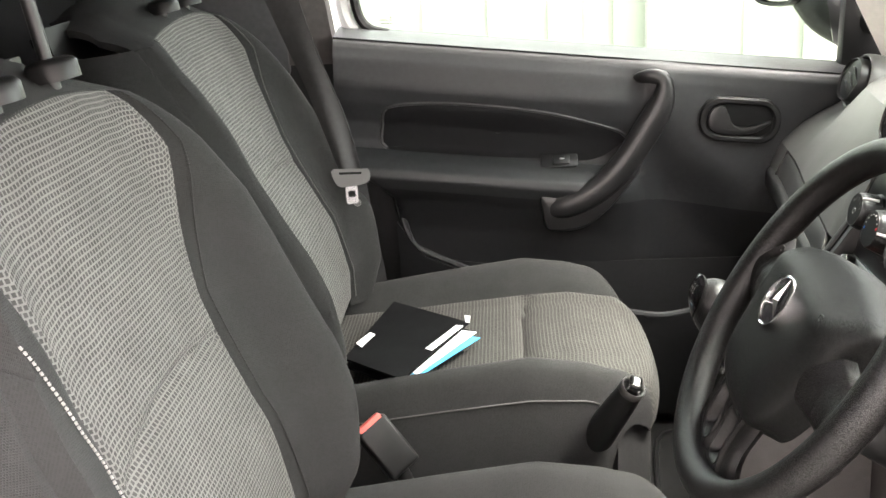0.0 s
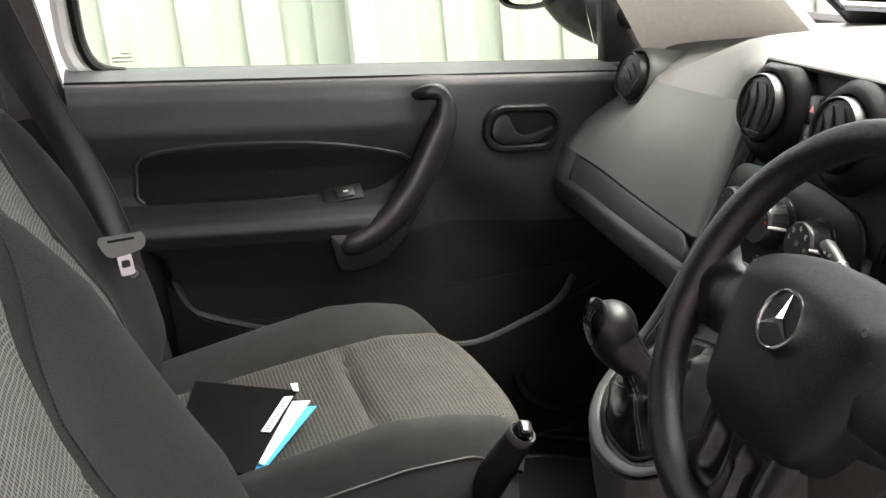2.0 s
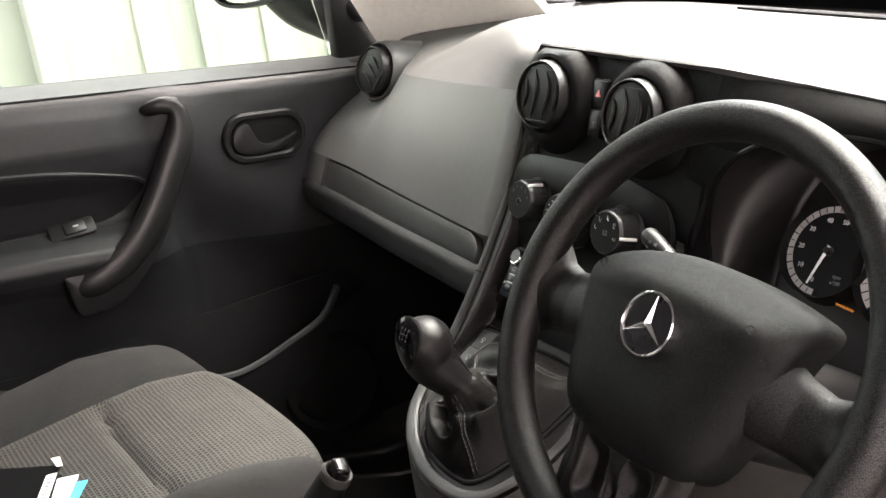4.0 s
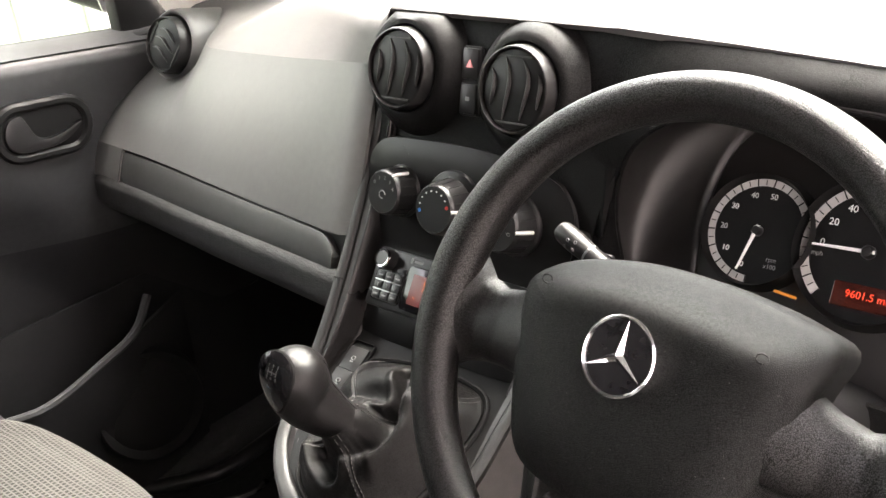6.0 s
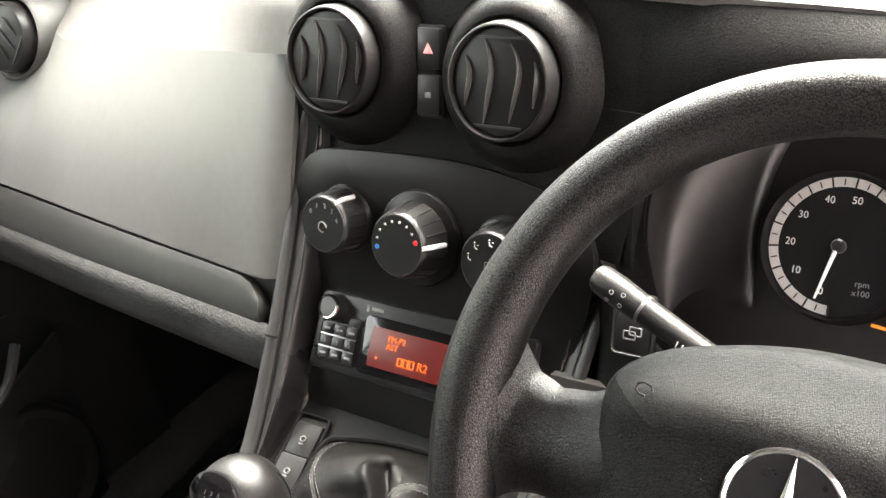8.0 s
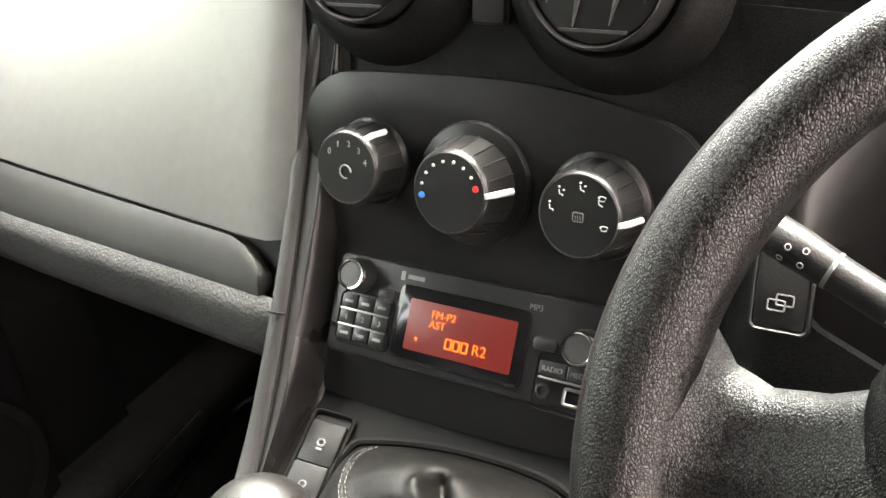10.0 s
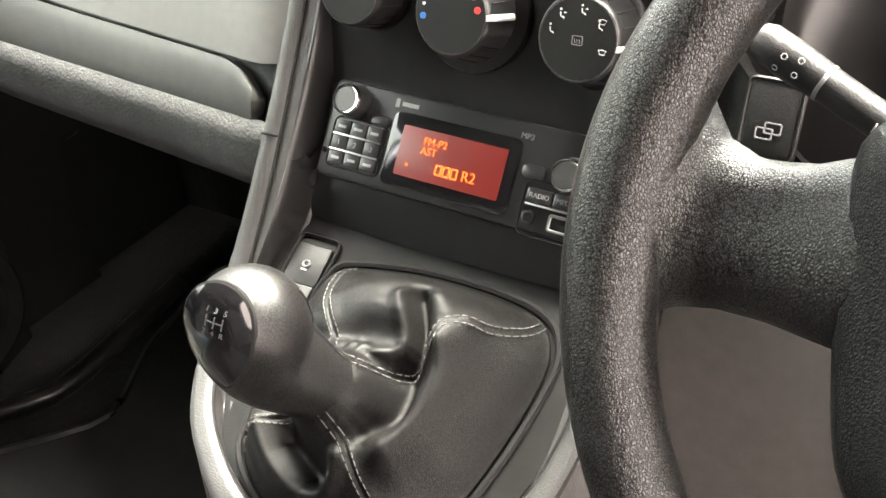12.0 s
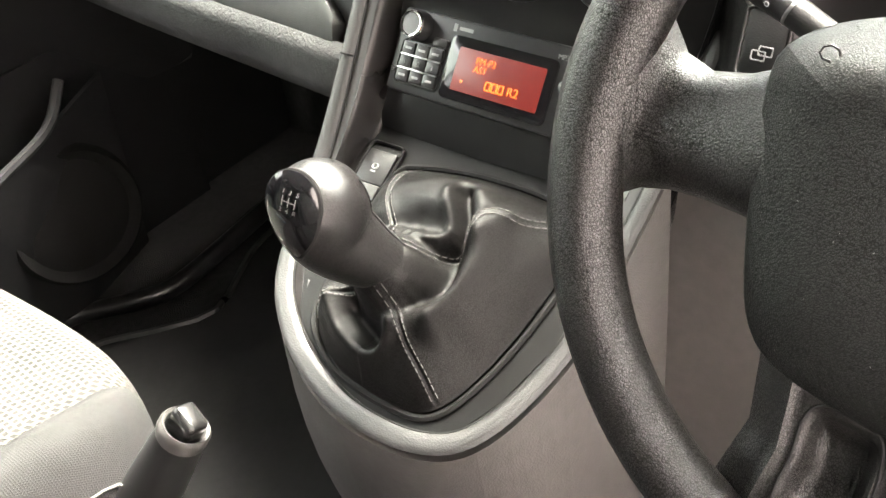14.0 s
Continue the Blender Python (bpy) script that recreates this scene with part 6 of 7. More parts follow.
def driver_dash(d):
    """Panels round the instruments, the hood and the dials."""
    fx = lambda z: interp(z, (0.45, 0.555, 0.60, 0.66, 0.70, 0.80, 0.90), (0.60, 0.61, 0.618, 0.632, 0.645, 0.685, 0.72))
    part("driver_panel", sheet(lambda u, v: (fx(0.20 + 0.45 * v) + 0.004 + 0.05 * (1 - v) ** 2, -0.110 - 0.72 * u, 0.20 + 0.45 * v), 16, 16, 0.008), M_KNEE, d, "dark brown-grey knee panel")
    def dim(u, v):
        y = -0.120 - 0.36 * u
        z = 0.60 + (interp(-y, (0.12, 0.150, 0.160, 0.185, 0.24, 0.48), (0.724, 0.722, 0.715, 0.685, 0.662, 0.655)) - 0.60) * v
        side = ease(0.162, 0.126, -y)
        return V((fx(z) + (stack_x(z) + 0.0175 - 0.0075 * ease(0.120, 0.160, -y) - fx(z)) * side, y, z))
    part("driver_panel", sheet(dim, 30, 12, 0.008), M_DASHBLK, d)
    # dimmer switch
    F = frame_at((fx(0.70) - 0.002, -0.174, 0.700), (-0.92, 0.0, 0.39), (0, 0, 1))
    sf = part("switch_frame", ring_plate(rounded(0.030, 0.042, 0.004), rounded(0.026, 0.038, 0.003), 0.0035, F, 0.001), M_BLACK, d)
    part("switch", plate(rounded(0.0255, 0.0375, 0.003), 0.003, F, 0.001), M_BLACK, d, "black blank switch")
    for dx, dy in ((0.002, -0.004), (-0.002, -0.007)):
        part("mark", ring_plate(rounded(0.009, 0.006, 0.001), rounded(0.0075, 0.0045, 0.001), 0.0005, F @ pose(dx, dy, 0.003), 0.0001), M_GREYMARK, d)
    # hood: an arch from its lip back to the dials
    arch = curve([(0.700, -0.165, 0.66), (0.698, -0.158, 0.735), (0.697, -0.178, 0.797), (0.697, -0.230, 0.833), (0.697, -0.300, 0.850), (0.697, -0.360, 0.852), (0.697, -0.440, 0.842), (0.697, -0.510, 0.805), (0.70, -0.540, 0.77), (0.70, -0.535, 0.66)], 60)

    def hood_in(u, v):
        p = arch[int(round(u * 59))]
        # straight in from the lip, then rounding over to the dial board
        y1, z1 = -0.340 + (p.y + 0.340) * 0.66, 0.735 + (p.z - 0.735) * 0.72
        x1 = 0.746 + (z1 - 0.727) * 0.671
        k = v ** 2.6
        w = 1 - (1 - v) ** 1.7
        return V((p.x + (x1 - p.x) * w, p.y + (y1 - p.y) * k, p.z + (z1 - p.z) * k))
    part("hood_inner", sheet(hood_in, 59, 16, 0.004, flip=True), M_HOODIN, d, "black inner hood of the instruments", sharp=0)

    ay, az, axx = [-p.y for p in arch[8:52]], [p.z for p in arch[8:52]], [p.x for p in arch[8:52]]

    def hood_out(u, v):
        y = -0.128 - 0.70 * u
        zt = interp(-y, (0.1, 0.20, 0.27, 0.38, 0.82), (0.897, 0.892, 0.888, 0.880, 0.862))
        if ay[0] < -y < ay[-1]:
            lo = V((interp(-y, ay, axx), y, interp(-y, ay, az)))
        else:
            lo = V((fx(0.72) + 0.01, y, 0.72))
        hi = V((0.722, y, zt))
        q = lo.lerp(hi, v)
        q.x -= 0.008 * math.sin(math.pi * v)
        q.x += (stack_x(q.z) + 0.0175 - 0.0075 * ease(0.130, 0.185, -y) - q.x) * ease(0.22, 0.135, -y)
        return q
    part("hood", sheet(hood_out, 120, 12, 0.006, flip=False), M_HOOD, d, "black grained instrument hood")
    part("hood_seam", tube(curve([(0.699, -0.215, 0.842), (0.704, -0.255, 0.860), (0.7095, -0.30, 0.8725), (0.711, -0.36, 0.868), (0.7105, -0.45, 0.862), (0.706, -0.53, 0.845)], 40), 0.0022, 6), M_PIT, d)
    def cheek(u, v):
        p = arch[2 + int(round(u * 14))]
        return V((p.x, p.y, p.z)).lerp(V((stack_x(p.z) + 0.017, -0.128, p.z)), v)
    part("hood_cheek", sheet(cheek, 14, 6, 0.004, flip=True), M_DASHBLK, d)
    part("hood_lip", tube([p + V((0.001, 0, 0)) for p in arch], 0.0018, 8), M_DASHBLK, d)
    nrm = V((-0.83, 0.0, 0.557)).normalized()
    P0 = V((0.735, -0.340, 0.727))
    F = frame_at(P0, nrm, (0, 0, 1))
    part("dial_board", plate(rounded(0.375, 0.27, 0.05), 0.004, F @ pose(0, 0.020, -0.016), 0.001), M_HOODIN, d)

    def dial(cx, cy, R, marks, a0, a1, needle, name, ticks):
        G = F @ pose(cx, cy, 0)
        g = part(name, lathe([(0, 0), (R, 0), (R * 1.02, 0.004), (R * 1.05, 0.010), (R * 1.07, 0.004), (R * 1.09, -0.006), (R * 1.12, -0.016)], G, 56), M_DIAL, d, "black round dial")
        bm = bmesh.new()
        k = 48
        A, B = [], []
        for i in range(k + 1):
            t = radians(a0 + (a1 - a0) * i / k)
            A.append(bm.verts.new(G @ V((-R * 0.985 * math.sin(t), -R * 0.985 * math.cos(t), 0.0012))))
            B.append(bm.verts.new(G @ V((-R * 0.85 * math.sin(t), -R * 0.85 * math.cos(t), 0.0008))))
        for i in range(k):
            bm.faces.new((A[i], A[i + 1], B[i + 1], B[i]))
        part("dial_band", bm, M_BAND, g, "grey scale band")
        for i in range(ticks + 1):
            t = a0 + (a1 - a0) * i / ticks
            part("tick", block((0.0008 if i % 2 else 0.0012, R * (0.13 if i % 2 == 0 else 0.09), 0.0004), G @ pose(0, 0, 0, 0, 0, -t) @ pose(0, -R * 0.915, 0.0015), 0), M_BLACK, g, smooth=False)
        for a, tx in marks:
            t = radians(a)
            lettering("digit", tx, R * 0.148, G @ pose(-R * 0.68 * math.sin(t), -R * 0.68 * math.cos(t), 0.0012), M_WHITE, g)
        t = radians(needle)
        part("needle", tube([G @ V((R * 0.10 * math.sin(t), R * 0.10 * math.cos(t), 0.005)), G @ V((-R * 0.80 * math.sin(t), -R * 0.80 * math.cos(t), 0.004))], [0.0017, 0.0009], 6), M_NEEDLE, g, "white needle")
        part("needle_hub", lathe([(0, 0.0075), (R * 0.07, 0.007), (R * 0.10, 0.004), (R * 0.10, 0)], G, 20), M_SMOOTH, g)
        return g, G
    g, G = dial(-0.064, -0.001, 0.0455, [(12, "0"), (52, "10"), (88, "20"), (124, "30"), (160, "40"), (192, "50")], 0, 248, 14, "rev_counter", 24)
    lettering("dial_text", "rpm", 0.0055, G @ pose(0.018, -0.022, 0.0012), M_GREYMARK, g)
    lettering("dial_text", "x100", 0.0055, G @ pose(0.018, -0.028, 0.0012), M_GREYMARK, g)
    g, G = dial(0.030, -0.001, 0.056, [(92, "0"), (120, "20"), (147, "40"), (176, "60"), (205, "80"), (232, "100")], 40, 320, 88, "speedometer", 32)
    lettering("dial_text", "mph", 0.0055, G @ pose(-0.040, -0.008, 0.0012), M_GREYMARK, g)
    part("trip_display", plate(rounded(0.064, 0.020, 0.002), 0.0012, G @ pose(0.012, -0.036, 0.0008), 0.0004), M_LCDDARK, g, "dark red trip display")
    lettering("trip_text", "9601.5 miles", 0.0085, G @ pose(0.012, -0.035, 0.0024), M_ODO, g)
    part("warning_lamp", block((0.020, 0.0022, 0.001), F @ pose(-0.026, -0.048, 0.003, 0, 0, -6), 0.0003), M_AMBER, d, "lit amber warning strip")


def seat(name, yc, label, yb, lean, wide=1.0, sharp=0.17, outer=0.0):
    s = thing(name, (0.15, yc, 0.10), label, "seat", group="front seats")
    W = 0.275

    def ctop(x, w):
        """Height of the cushion: x along the van, w -1..1 across."""
        base = interp(x, (-0.14, 0.0, 0.10, 0.22, 0.30, 0.38, 0.42), (0.405, 0.412, 0.422, 0.432, 0.440, 0.432, 0.405))
        aw = abs(w)
        bol = 0.060 * math.exp(-((aw - 0.84) / 0.16) ** 2) * interp(x, (-0.14, 0.0, 0.22, 0.34, 0.42), (0.5, 0.8, 1.0, 0.55, 0.1))
        edge = -0.05 * max(0.0, (aw - 0.88) / 0.12) ** 2
        crease = -0.012 * math.exp(-((x - 0.215 - 0.02 * w * w) / 0.010) ** 2) * (1 if aw < 0.64 else 0)
        groove = -0.008 * math.exp(-((aw - 0.64) / 0.03) ** 2)
        return base + bol + edge + crease + groove + 0.006 * math.cos(w * 1.6)

    def cpos(u, w):
        # u 0..1 back to front, past 0.8 it rolls down over the front
        front = 0.425 - 0.10 * abs(w) ** 3
        if u < 0.8:
            x = -0.14 + (front - 0.035 + 0.14) * u / 0.8
            return V((x, yc + W * w, ctop(x, w)))
        t = (u - 0.8) / 0.2
        x0 = front - 0.035
        z0 = ctop(x0, w)
        a = t * math.pi * 0.62
        return V((x0 + 0.045 * math.sin(a), yc + W * w, z0 - 0.05 * (1 - math.cos(a)) - 0.05 * max(0, t - 0.5)))
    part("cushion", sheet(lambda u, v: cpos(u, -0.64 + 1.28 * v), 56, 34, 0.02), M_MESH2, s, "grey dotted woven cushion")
    for sd in (-1, 1):
        def bol(u, v, sd=sd):
            if v < 0.6:
                w = 0.64 + 0.36 * v / 0.6
                return cpos(u, sd * w)
            p = cpos(u, sd * 1.0)
            t = (v - 0.6) / 0.4
            return V((p.x - 0.02 * t * (u > 0.8), p.y + sd * 0.012 * math.sin(math.pi * t), p.z - (p.z - 0.20) * t))
        part("cushion_bolster", sheet(bol, 48, 26, 0.012, flip=(sd < 0)), M_CLOTH, s, "black cloth cushion bolster")
        part("stitching", tube([cpos(u / 40, sd * 0.965) + V((0, sd * 0.001, 0.001)) for u in range(2, 36)], 0.0012, 5), M_SEAM, s)
    part("base", block((0.50, 0.46, 0.24), pose(0.12, yc, 0.21), 0.02), M_BLACK, s)
    part("front_skirt", sheet(lambda u, v: V((cpos(1.0, -0.9 + 1.8 * u).x - 0.01, yc + W * (-0.9 + 1.8 * u), cpos(1.0, -0.9 + 1.8 * u).z + 0.01 - 0.16 * v)), 16, 6, 0.01, flip=True), M_CLOTH, s)

    # backrest
    def edge_share(h):
        return interp(h, (0, .1, .35, .55, .70, .80, .90, 1), (0.72, 0.68, 0.57, 0.56, 0.68, 0.77, 0.79, 0.74))

    def rim_at(h, sd):
        return min(0.93, edge_share(h) + (outer if sd < 0 else 0.0))

    def bpos(h, w, front=True):
        """h 0..1 up the backrest, w -1..1 across."""
        rim = rim_at(h, w)
        ww = interp(h, (0, .25, .6, .85, .95, 1.1), (0.240, 0.255, 0.255, 0.228, 0.195, 0.16)) * wide
        lx = interp(h, (0, .12, .3, .54, .75, .9, 1), (-0.070, -0.062, -0.080, -0.122, -0.160, -0.190, -0.225)) - lean * (0.4 + min(h, 1))
        z = 0.43 + 0.60 * min(h, 0.93)
        if h > 0.93:
            a = (h - 0.93) / 0.17 * math.pi * 0.55
            z += 0.042 * math.sin(a)
            lx -= 0.052 * (1 - math.cos(a)) + 0.010 * a
        aw = abs(w)
        bol = 0.062 * math.exp(-((aw - 0.90) / sharp) ** 2) * interp(h, (0, .15, .4, .7, .9, 1), (0.5, 0.85, 1.0, 0.75, 0.25, 0.0)) * (0.45 if outer and w < 0 else 1.4 if outer else 1.0)
        lum = 0.012 * math.exp(-((h - 0.28) / 0.16) ** 2)
        crease = -0.008 * math.exp(-((h - 0.50 + 0.10 * w * w) / 0.012) ** 2) * (1 if aw < rim else 0)
        groove = -0.007 * math.exp(-((aw - rim) / 0.03) ** 2)
        topz = -0.040 * max(0, min(1, (h - 0.80) / 0.2)) * w * w
        return V((lx + bol + lum + crease + groove - 0.02 * (aw > 0.97), yb + ww * w, z + topz))

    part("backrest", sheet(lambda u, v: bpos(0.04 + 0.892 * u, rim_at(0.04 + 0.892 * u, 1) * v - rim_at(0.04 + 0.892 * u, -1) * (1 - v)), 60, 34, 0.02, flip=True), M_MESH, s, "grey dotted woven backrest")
    for sd in (-1, 1):
        def bb(u, v, sd=sd):
            h = 0.0 + 0.932 * u
            if v < 0.5:
                e = rim_at(h, sd)
                return bpos(h, sd * (e + (1 - e) * v / 0.5))
            p = bpos(h, sd * 1.0)
            t = (v - 0.5) / 0.5
            bx = interp(h, (0, 1), (-0.23, -0.325)) - lean * (0.4 + h)
            return V((p.x + (bx - p.x) * t, p.y + sd * 0.02 * math.sin(math.pi * t), p.z - 0.01 * t))
        part("back_bolster", sheet(bb, 48, 26, 0.012, flip=(sd > 0)), M_CLOTH, s, "black cloth backrest bolster")
        stitches = bmesh.new()
        for u in range(130):
            h0, h1 = 0.03 + 0.90 * u / 130, 0.03 + 0.90 * (u + 0.6) / 130
            one = tube([bpos(hh, sd * min(0.975, rim_at(hh, sd) + (0.14 if outer and sd < 0 else 0.035))) + V((0.0015, 0, 0)) for hh in (h0, h1)], 0.0012, 5)
            tmp = bpy.data.meshes.new("tmp")
            one.to_mesh(tmp)
            one.free()
            stitches.from_mesh(tmp)
            bpy.data.meshes.remove(tmp)
        part("stitching", stitches, M_SEAMLIGHT if outer and sd < 0 else M_CLOTH if outer else M_SEAM, s)

    def cap(u, v):
        w = -1 + 2 * u
        h = 0.93 + 0.17 * min(1.0, v / 0.6)
        p = bpos(h, w)
        if v > 0.6:
            t = (v - 0.6) / 0.4
            p = V((p.x - 0.05 * t, p.y, p.z - 0.012 * t * t))
        return p
    part("back_top", sheet(cap, 30, 20, 0.012, flip=False), M_CLOTH, s, "black cloth top of the backrest")
    part("back_panel", sheet(lambda u, v: (interp(v, (0, 1), (-0.23, -0.32)) - lean * (0.4 + v), yb - 0.24 + 0.48 * u, 0.40 + 0.60 * v), 6, 10, 0.01), M_BLACK, s)
    # headrest on two posts
    for sd in (-1, 1):
        x, y, z = -0.210 - lean * 1.4, yb + sd * 0.060, 1.010
        part("headrest_post", tube([(x, y, z - 0.02), (x - 0.018, y, z + 0.10)], 0.0065, 12), M_POSTMETAL, s)
        part("post_guide", lathe([(0.0, 0.008), (0.015, 0.008), (0.021, 0.006), (0.024, 0.002), (0.024, -0.012)], pose(x, y, z, 0, -9, 0), 20), M_BLACK, s)
    bm = block((0.085, 0.25, 0.17), pose(-0.245 - lean * 1.4, yb, 1.20, 0, -8, 0), 0.035, 4)
    part("headrest", bm, M_CLOTH, s, "black cloth headrest")
    return s


def handbrake():
    h = thing("handbrake", (0.25, 0.09, 0.20), "black handbrake lever with a glossy push button", "handbrake")
    top = V((0.362, 0.103, 0.480))
    low = V((0.300, 0.172, 0.342))
    ax = (top - low).normalized()
    L = (top - low).length
    F = frame_at(low, ax, (0, 1, 0))
    part("grip", lathe([(0, 0), (0.0250, 0), (0.0240, L * 0.3), (0.0208, L * 0.7), (0.0184, L - 0.012), (0.0178, L - 0.006)], F, 28), M_SMOOTH, h, "worn black lever grip")
    part("grip_end", lathe([(0.0178, L - 0.010), (0.0188, L - 0.005), (0.0187, L + 0.001), (0.0172, L + 0.0035), (0.0150, L + 0.002), (0.0146, L - 0.006)], F, 28), M_ENDRING, h, "worn satin end ring")
    part("button_well", lathe([(0, L - 0.005), (0.0148, L - 0.005), (0.0148, L - 0.004)], F, 20), M_PIT, h)
    part("button", block((0.0180, 0.0225, 0.028), F @ pose(0, 0, L + 0.002, 4, -6, 0), 0.005, 3), M_BTN, h, "glossy black push button")
    part("boot", lathe([(0.026, 0.012), (0.034, 0.0), (0.038, -0.05), (0.040, -0.11), (0.045, -0.14)], F, 24), M_BLACK, h)
    part("boot_ring", lathe([(0.030, 0.004), (0.037, 0.002), (0.037, -0.006)], F @ pose(0, 0, 0.002), 24), M_BLACK, h)
    part("bracket", block((0.30, 0.07, 0.10), pose(0.20, 0.18, 0.16), 0.02), M_BLACK, h)


def belts():
    b = thing("seat_belt", (-0.10, 0.62, 0.65), "grey seat belt webbing with its buckle tongue hanging down", "seat belt")
    path = curve([(-0.31, 0.775, 1.36), (-0.255, 0.70, 1.18), (-0.192, 0.632, 1.00), (-0.160, 0.616, 0.91), (-0.128, 0.610, 0.823), (-0.103, 0.606, 0.745), (-0.086, 0.604, 0.683)], 48)

    def web(u, v):
        p = path[min(47, int(round(u * 47)))]
        k = 2 * v - 1
        half = interp(u, (0, 0.5, 0.85, 1.0), (0.034, 0.033, 0.027, 0.019))
        turn = 0.15 + 0.4 * ease(0.35, 0.75, u) - 0.4 * ease(0.75, 1.0, u)
        fold = 0.006 * math.sin(2.6 * k + 6 * u) * ease(0.4, 0.9, u)
        return p + V((half * k * math.cos(turn), -half * k * math.sin(turn) * 0.5 + fold, 0.004 * k))
    part("webbing", sheet(web, 47, 10, 0.0015), M_BELT, b, "grey woven webbing with a slight twist")
    part("webbing_edge", tube([web(u / 47, 1.0) for u in range(48)], 0.0011, 5), M_BELTDARK, b)
    path2 = curve([(-0.086, 0.620, 0.676), (-0.078, 0.645, 0.58), (-0.066, 0.675, 0.46), (-0.060, 0.690, 0.34), (-0.06, 0.70, 0.20)], 24)
    part("lap_webbing", sheet(lambda u, v: path2[min(23, int(round(u * 23)))] + V((0.022 * (2 * v - 1), 0.006 * (2 * v - 1), 0)), 23, 4, 0.0015), M_BELTDARK, b)
    F = frame_at((-0.085, 0.600, 0.671), (0.1, -0.96, 0.25), (-0.04, 0, 1))
    part("tongue_cover", plate([(p.x, p.y) for p in curve([(-0.030, 0.013, 0), (-0.024, 0.014, 0), (0.024, 0.010, 0), (0.030, 0.010, 0), (0.030, -0.004, 0), (0.018, -0.010, 0), (-0.014, -0.012, 0), (-0.024, -0.006, 0)], 40, True)], 0.012, F, 0.004), M_GREYTAB, b, "grey plastic tongue cover")
    part("slot", block((0.040, 0.004, 0.001), F @ pose(0, 0.008, 0.0118, 0, 0, -4), 0), M_PIT, b, smooth=False)
    part("tongue_plate", ring_plate(rounded(0.022, 0.036, 0.004), rounded(0.012, 0.010, 0.002), 0.003, F @ pose(-0.001, -0.029, 0.004), 0.0005), M_TONGUE, b, "polished metal tongue")
    part("belt_stop", lathe([(0, 0.004), (0.006, 0.003), (0.0065, 0)], F @ pose(0.007, -0.046, 0.002), 16), M_GREYTAB, b)
    k = thing("belt_buckle", (0.0, 0.11, 0.40), "black belt buckle with a red release button beside the seat", "belt buckle")
    F = frame_at((0.012, 0.105, 0.395), (0.35, -0.75, 0.35), (-0.55, -0.1, 1.0))
    part("stem", tube([(0.06, 0.12, 0.24), (0.035, 0.11, 0.34), (0.018, 0.106, 0.385)], 0.012, 10), M_BLACK, k)
    part("body", block((0.052, 0.085, 0.026), F, 0.006, 3), M_BLACK, k)
    part("release_button", block((0.040, 0.016, 0.016), F @ pose(0, 0.040, 0.004), 0.003, 2), M_BUCKLE, k, "red release button")


def papers():
    f = thing("document_folder", (0.06, 0.44, 0.43), "black document folder lying open on the passenger seat", "folder")
    def on(x, y, dz=0.0):
        return V((x, y, 0.436 + 0.045 * max(0, x) + dz))
    A, B_, Cc, D = (-0.014, 0.534), (0.124, 0.410), (0.030, 0.200), (-0.070, 0.285)
    def quad(a, b, c, d, z, lift=(0, 0, 0, 0)):
        def q(u, v):
            x = (a[0] * (1 - u) + b[0] * u) * (1 - v) + (d[0] * (1 - u) + c[0] * u) * v
            y = (a[1] * (1 - u) + b[1] * u) * (1 - v) + (d[1] * (1 - u) + c[1] * u) * v
            l = (lift[0] * (1 - u) + lift[1] * u) * (1 - v) + (lift[3] * (1 - u) + lift[2] * u) * v
            return on(x, y, z + l)
        return q
    part("cover", sheet(quad(A, B_, Cc, D, 0.020), 10, 10, 0.004, flip=True), M_FOLDER, f, "black folder cover")
    part("back_cover", sheet(quad(A, B_, Cc, D, 0.006), 10, 10, 0.003, flip=True), M_FOLDER, f)
    part("label_strip", sheet(quad((0.1035, 0.394), (0.1155, 0.389), (0.069, 0.295), (0.058, 0.304), 0.0225), 4, 2, 0.001, flip=True), M_PAPER, f, "white label strip with printing")
    for i in range(11):
        x, y = 0.1020 - i * 0.0037, 0.384 - i * 0.0075
        part("mark", sheet(quad((x, y), (x + 0.006, y - 0.003), (x + 0.0048, y - 0.006), (x - 0.0012, y - 0.003), 0.0230), 1, 1, 0.0003, flip=True), M_GREYMARK, f)
    part("spine_label", sheet(quad((-0.0305, 0.374), (-0.0405, 0.383), (-0.058, 0.340), (-0.047, 0.322), 0.0225), 4, 2, 0.001), M_PAPER, f, "white label strip")
    p = thing("paper_sheets", (0.10, 0.38, 0.44), "white and blue paper sheets sticking out of the folder", "papers")
    part("sheet", sheet(quad((0.03, 0.43), (0.138, 0.377), (0.050, 0.225), (0.0, 0.29), 0.0145), 6, 6, 0.0012, flip=True), M_PAPER, p, "white sheet")
    part("sheet", sheet(quad((0.03, 0.42), (0.144, 0.362), (0.044, 0.212), (0.0, 0.28), 0.0105), 6, 6, 0.0012, flip=True), M_BLUEPAPER, p, "blue sheet")
    part("corner_tab", sheet(quad((0.117, 0.417), (0.127, 0.411), (0.126, 0.398), (0.119, 0.402), 0.024, (0.006, 0.007, 0, 0)), 4, 4, 0.0012, flip=True), M_PAPER, p, "bent white corner")


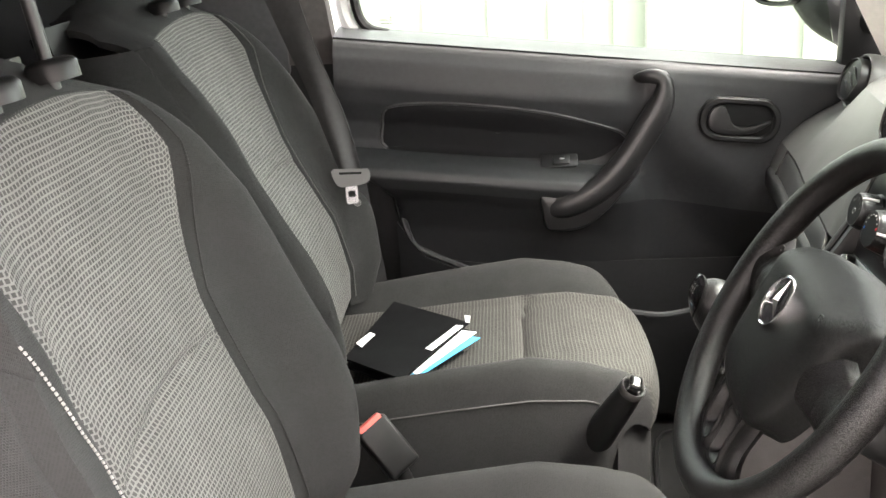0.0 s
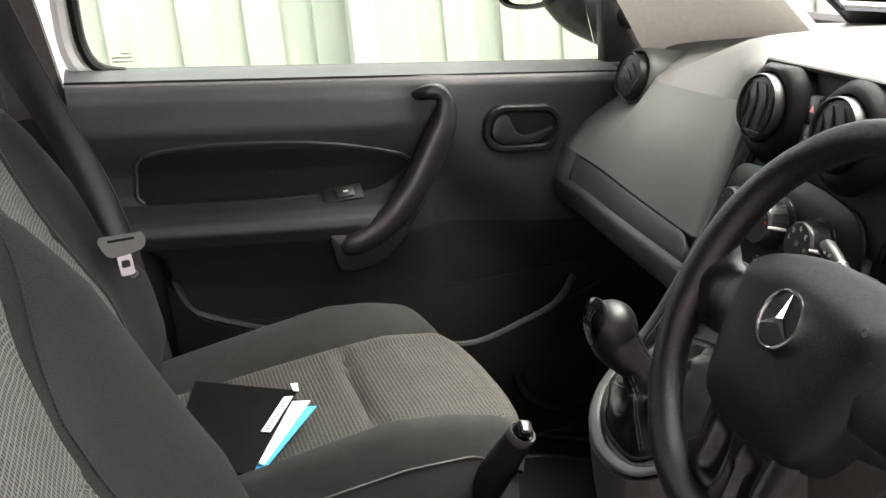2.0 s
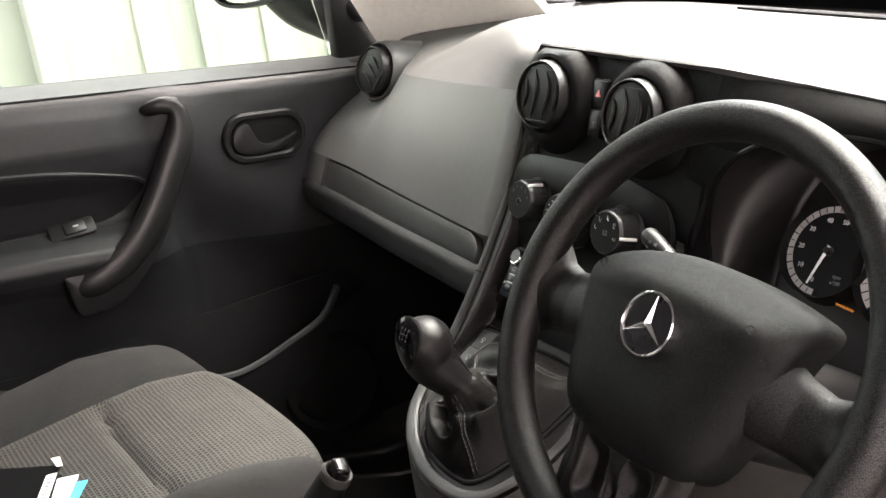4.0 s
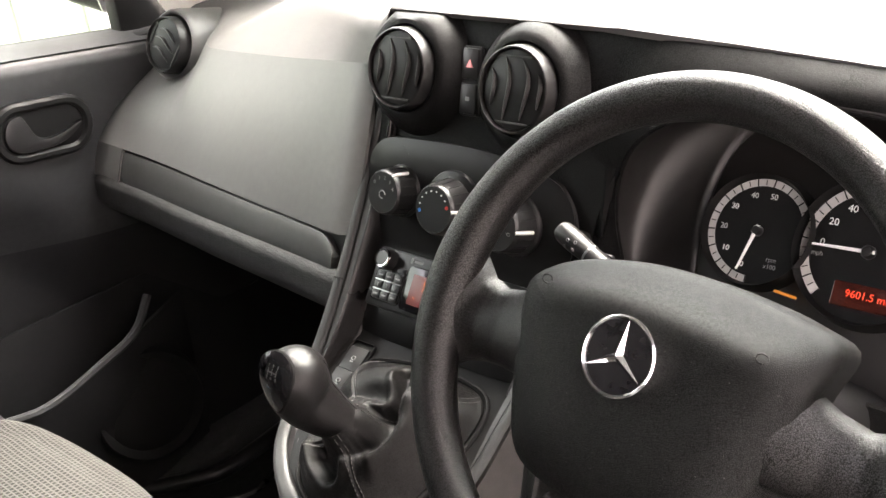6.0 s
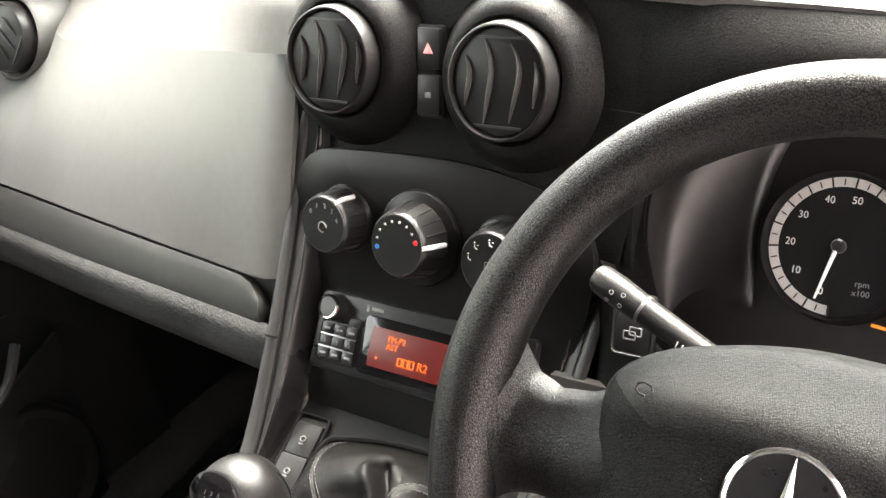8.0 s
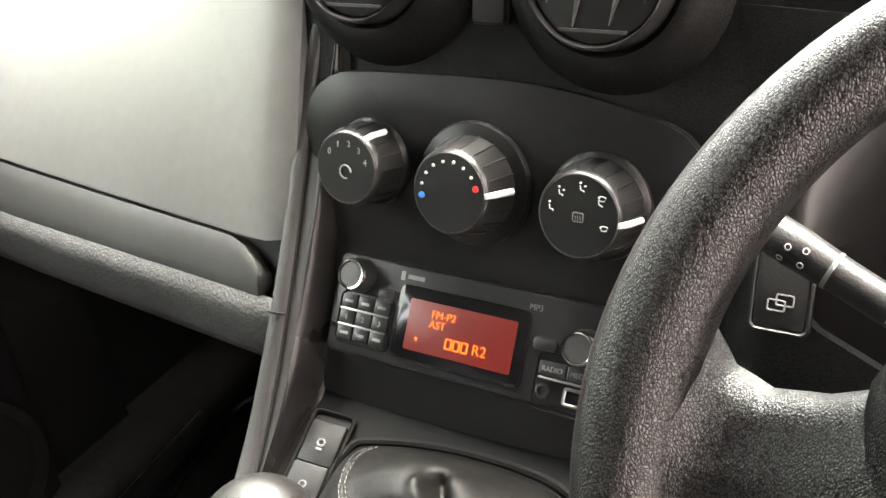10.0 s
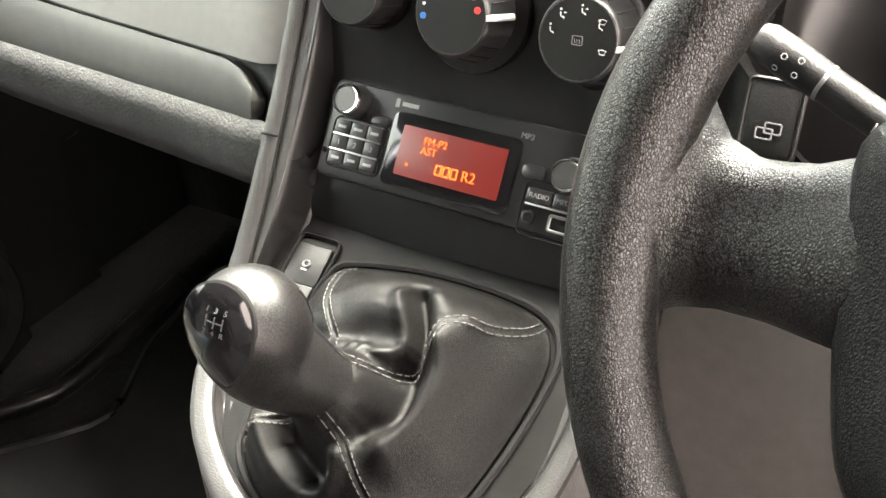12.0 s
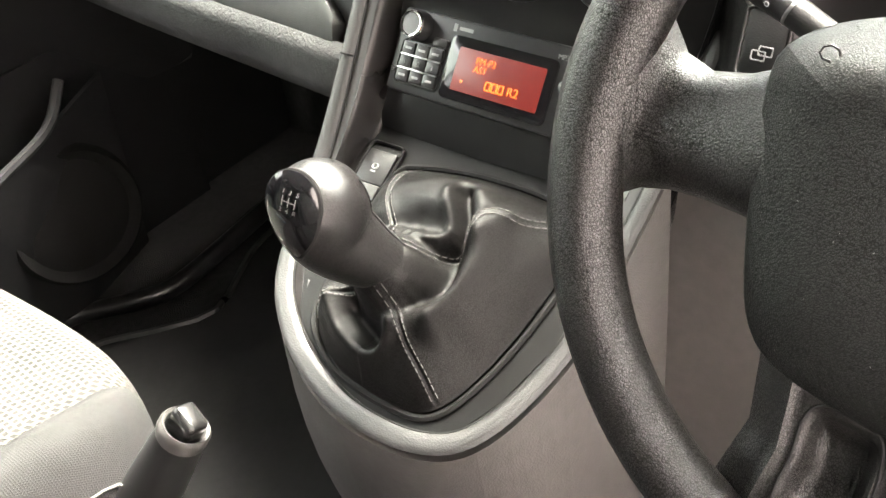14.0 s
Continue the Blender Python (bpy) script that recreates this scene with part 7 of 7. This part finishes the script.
M_KNEE = plastic("knee_panel_plastic", (0.060, 0.055, 0.052), (0.5, 0.6), 700, 0.2)
M_SHIFTMARK = material("shift_marking", (0.06, 0.06, 0.06), 0.5)[0]
M_BAND2 = plastic("console_band_plastic", (0.020, 0.020, 0.0195), (0.36, 0.44), 900, 0.2)
M_BEVEL = plastic("console_bevel_plastic", (0.010, 0.0092, 0.009), (0.24, 0.32), 500, 0.05, 0.0005, 0.18, 0.4)
M_SHELF = plastic("deck_plastic", (0.006, 0.006, 0.0059), (0.34, 0.42), 900, 0.10, 0.0005, 0.18, 0.12)
M_CONSOLE = plastic("console_plastic", (0.046, 0.043, 0.041), (0.42, 0.52), 700, 0.3)
M_KNOB = plastic("gear_knob_plastic", (0.0065, 0.0062, 0.0061), (0.32, 0.40), 1100, 0.25, 0.0003, 0.18, 0.38, "hide")
M_BADGE = plastic("badge_ground", (0.015, 0.015, 0.016), (0.2, 0.3), 500, 0.02)
M_HOODIN = plastic("hood_inner_plastic", (0.011, 0.0100, 0.0097), (0.36, 0.44), 900, 0.06)
# centre panel plastic made darker and duller, standing in for shade on the hood
M_HOOD = plastic("hood_shaded_plastic", (0.0042, 0.0042, 0.0041), (0.50, 0.60), 700, 0.30, 0.0005, 0.18, 0.10, "hide")
M_DIAL = material("dial_black", (0.004, 0.004, 0.004), 0.5, 0.0, 0.2)[0]
M_BAND = material("dial_band_grey", (0.36, 0.35, 0.34), 0.5)[0]
M_NEEDLE = material("needle_white", (0.75, 0.75, 0.74), 0.4)[0]
M_LCDDARK = material("trip_display_glass", (0.030, 0.006, 0.004), 0.2)[0]
M_SEAM = material("grey_seam_thread", (0.085, 0.083, 0.079), 0.8)[0]
M_SEAMLIGHT = material("pale_seam_thread", (0.22, 0.215, 0.205), 0.8)[0]
M_POSTMETAL = material("dark_coated_steel", (0.009, 0.009, 0.009), 0.45)[0]
M_ENDRING = plastic("end_ring_plastic", (0.05, 0.048, 0.046), (0.28, 0.38), 500, 0.05)
M_BTN = material("polished_dark_button", (0.010, 0.010, 0.010), 0.22, 0.0, 0.35)[0]
M_TONGUE = material("tongue_steel", (0.16, 0.165, 0.17), 0.25, 1.0)[0]
M_GREYTAB = material("grey_tab_plastic", (0.09, 0.09, 0.088), 0.45)[0]
M_BELTDARK = plastic("belt_webbing_dark", (0.020, 0.020, 0.020), (0.6, 0.7), 1200, 0.4, 0.0006)

# ---- the place ----
shell()
footwell()
passenger_door()
dash, stack_x = dashboard()
dash_details(dash, stack_x)
driver_dash(dash)
radio()
console()
gear_lever()
steering()
seat("passenger_seat", 0.415, "black and grey cloth passenger seat with folded papers on it", 0.400, 0.07, 1.06, 0.12)
seat("driver_seat", -0.355, "black and grey cloth driver's seat with stitched bolsters", -0.375, 0.0, 1.0, 0.17, 0.13)
handbrake()
belts()
papers()
outside()
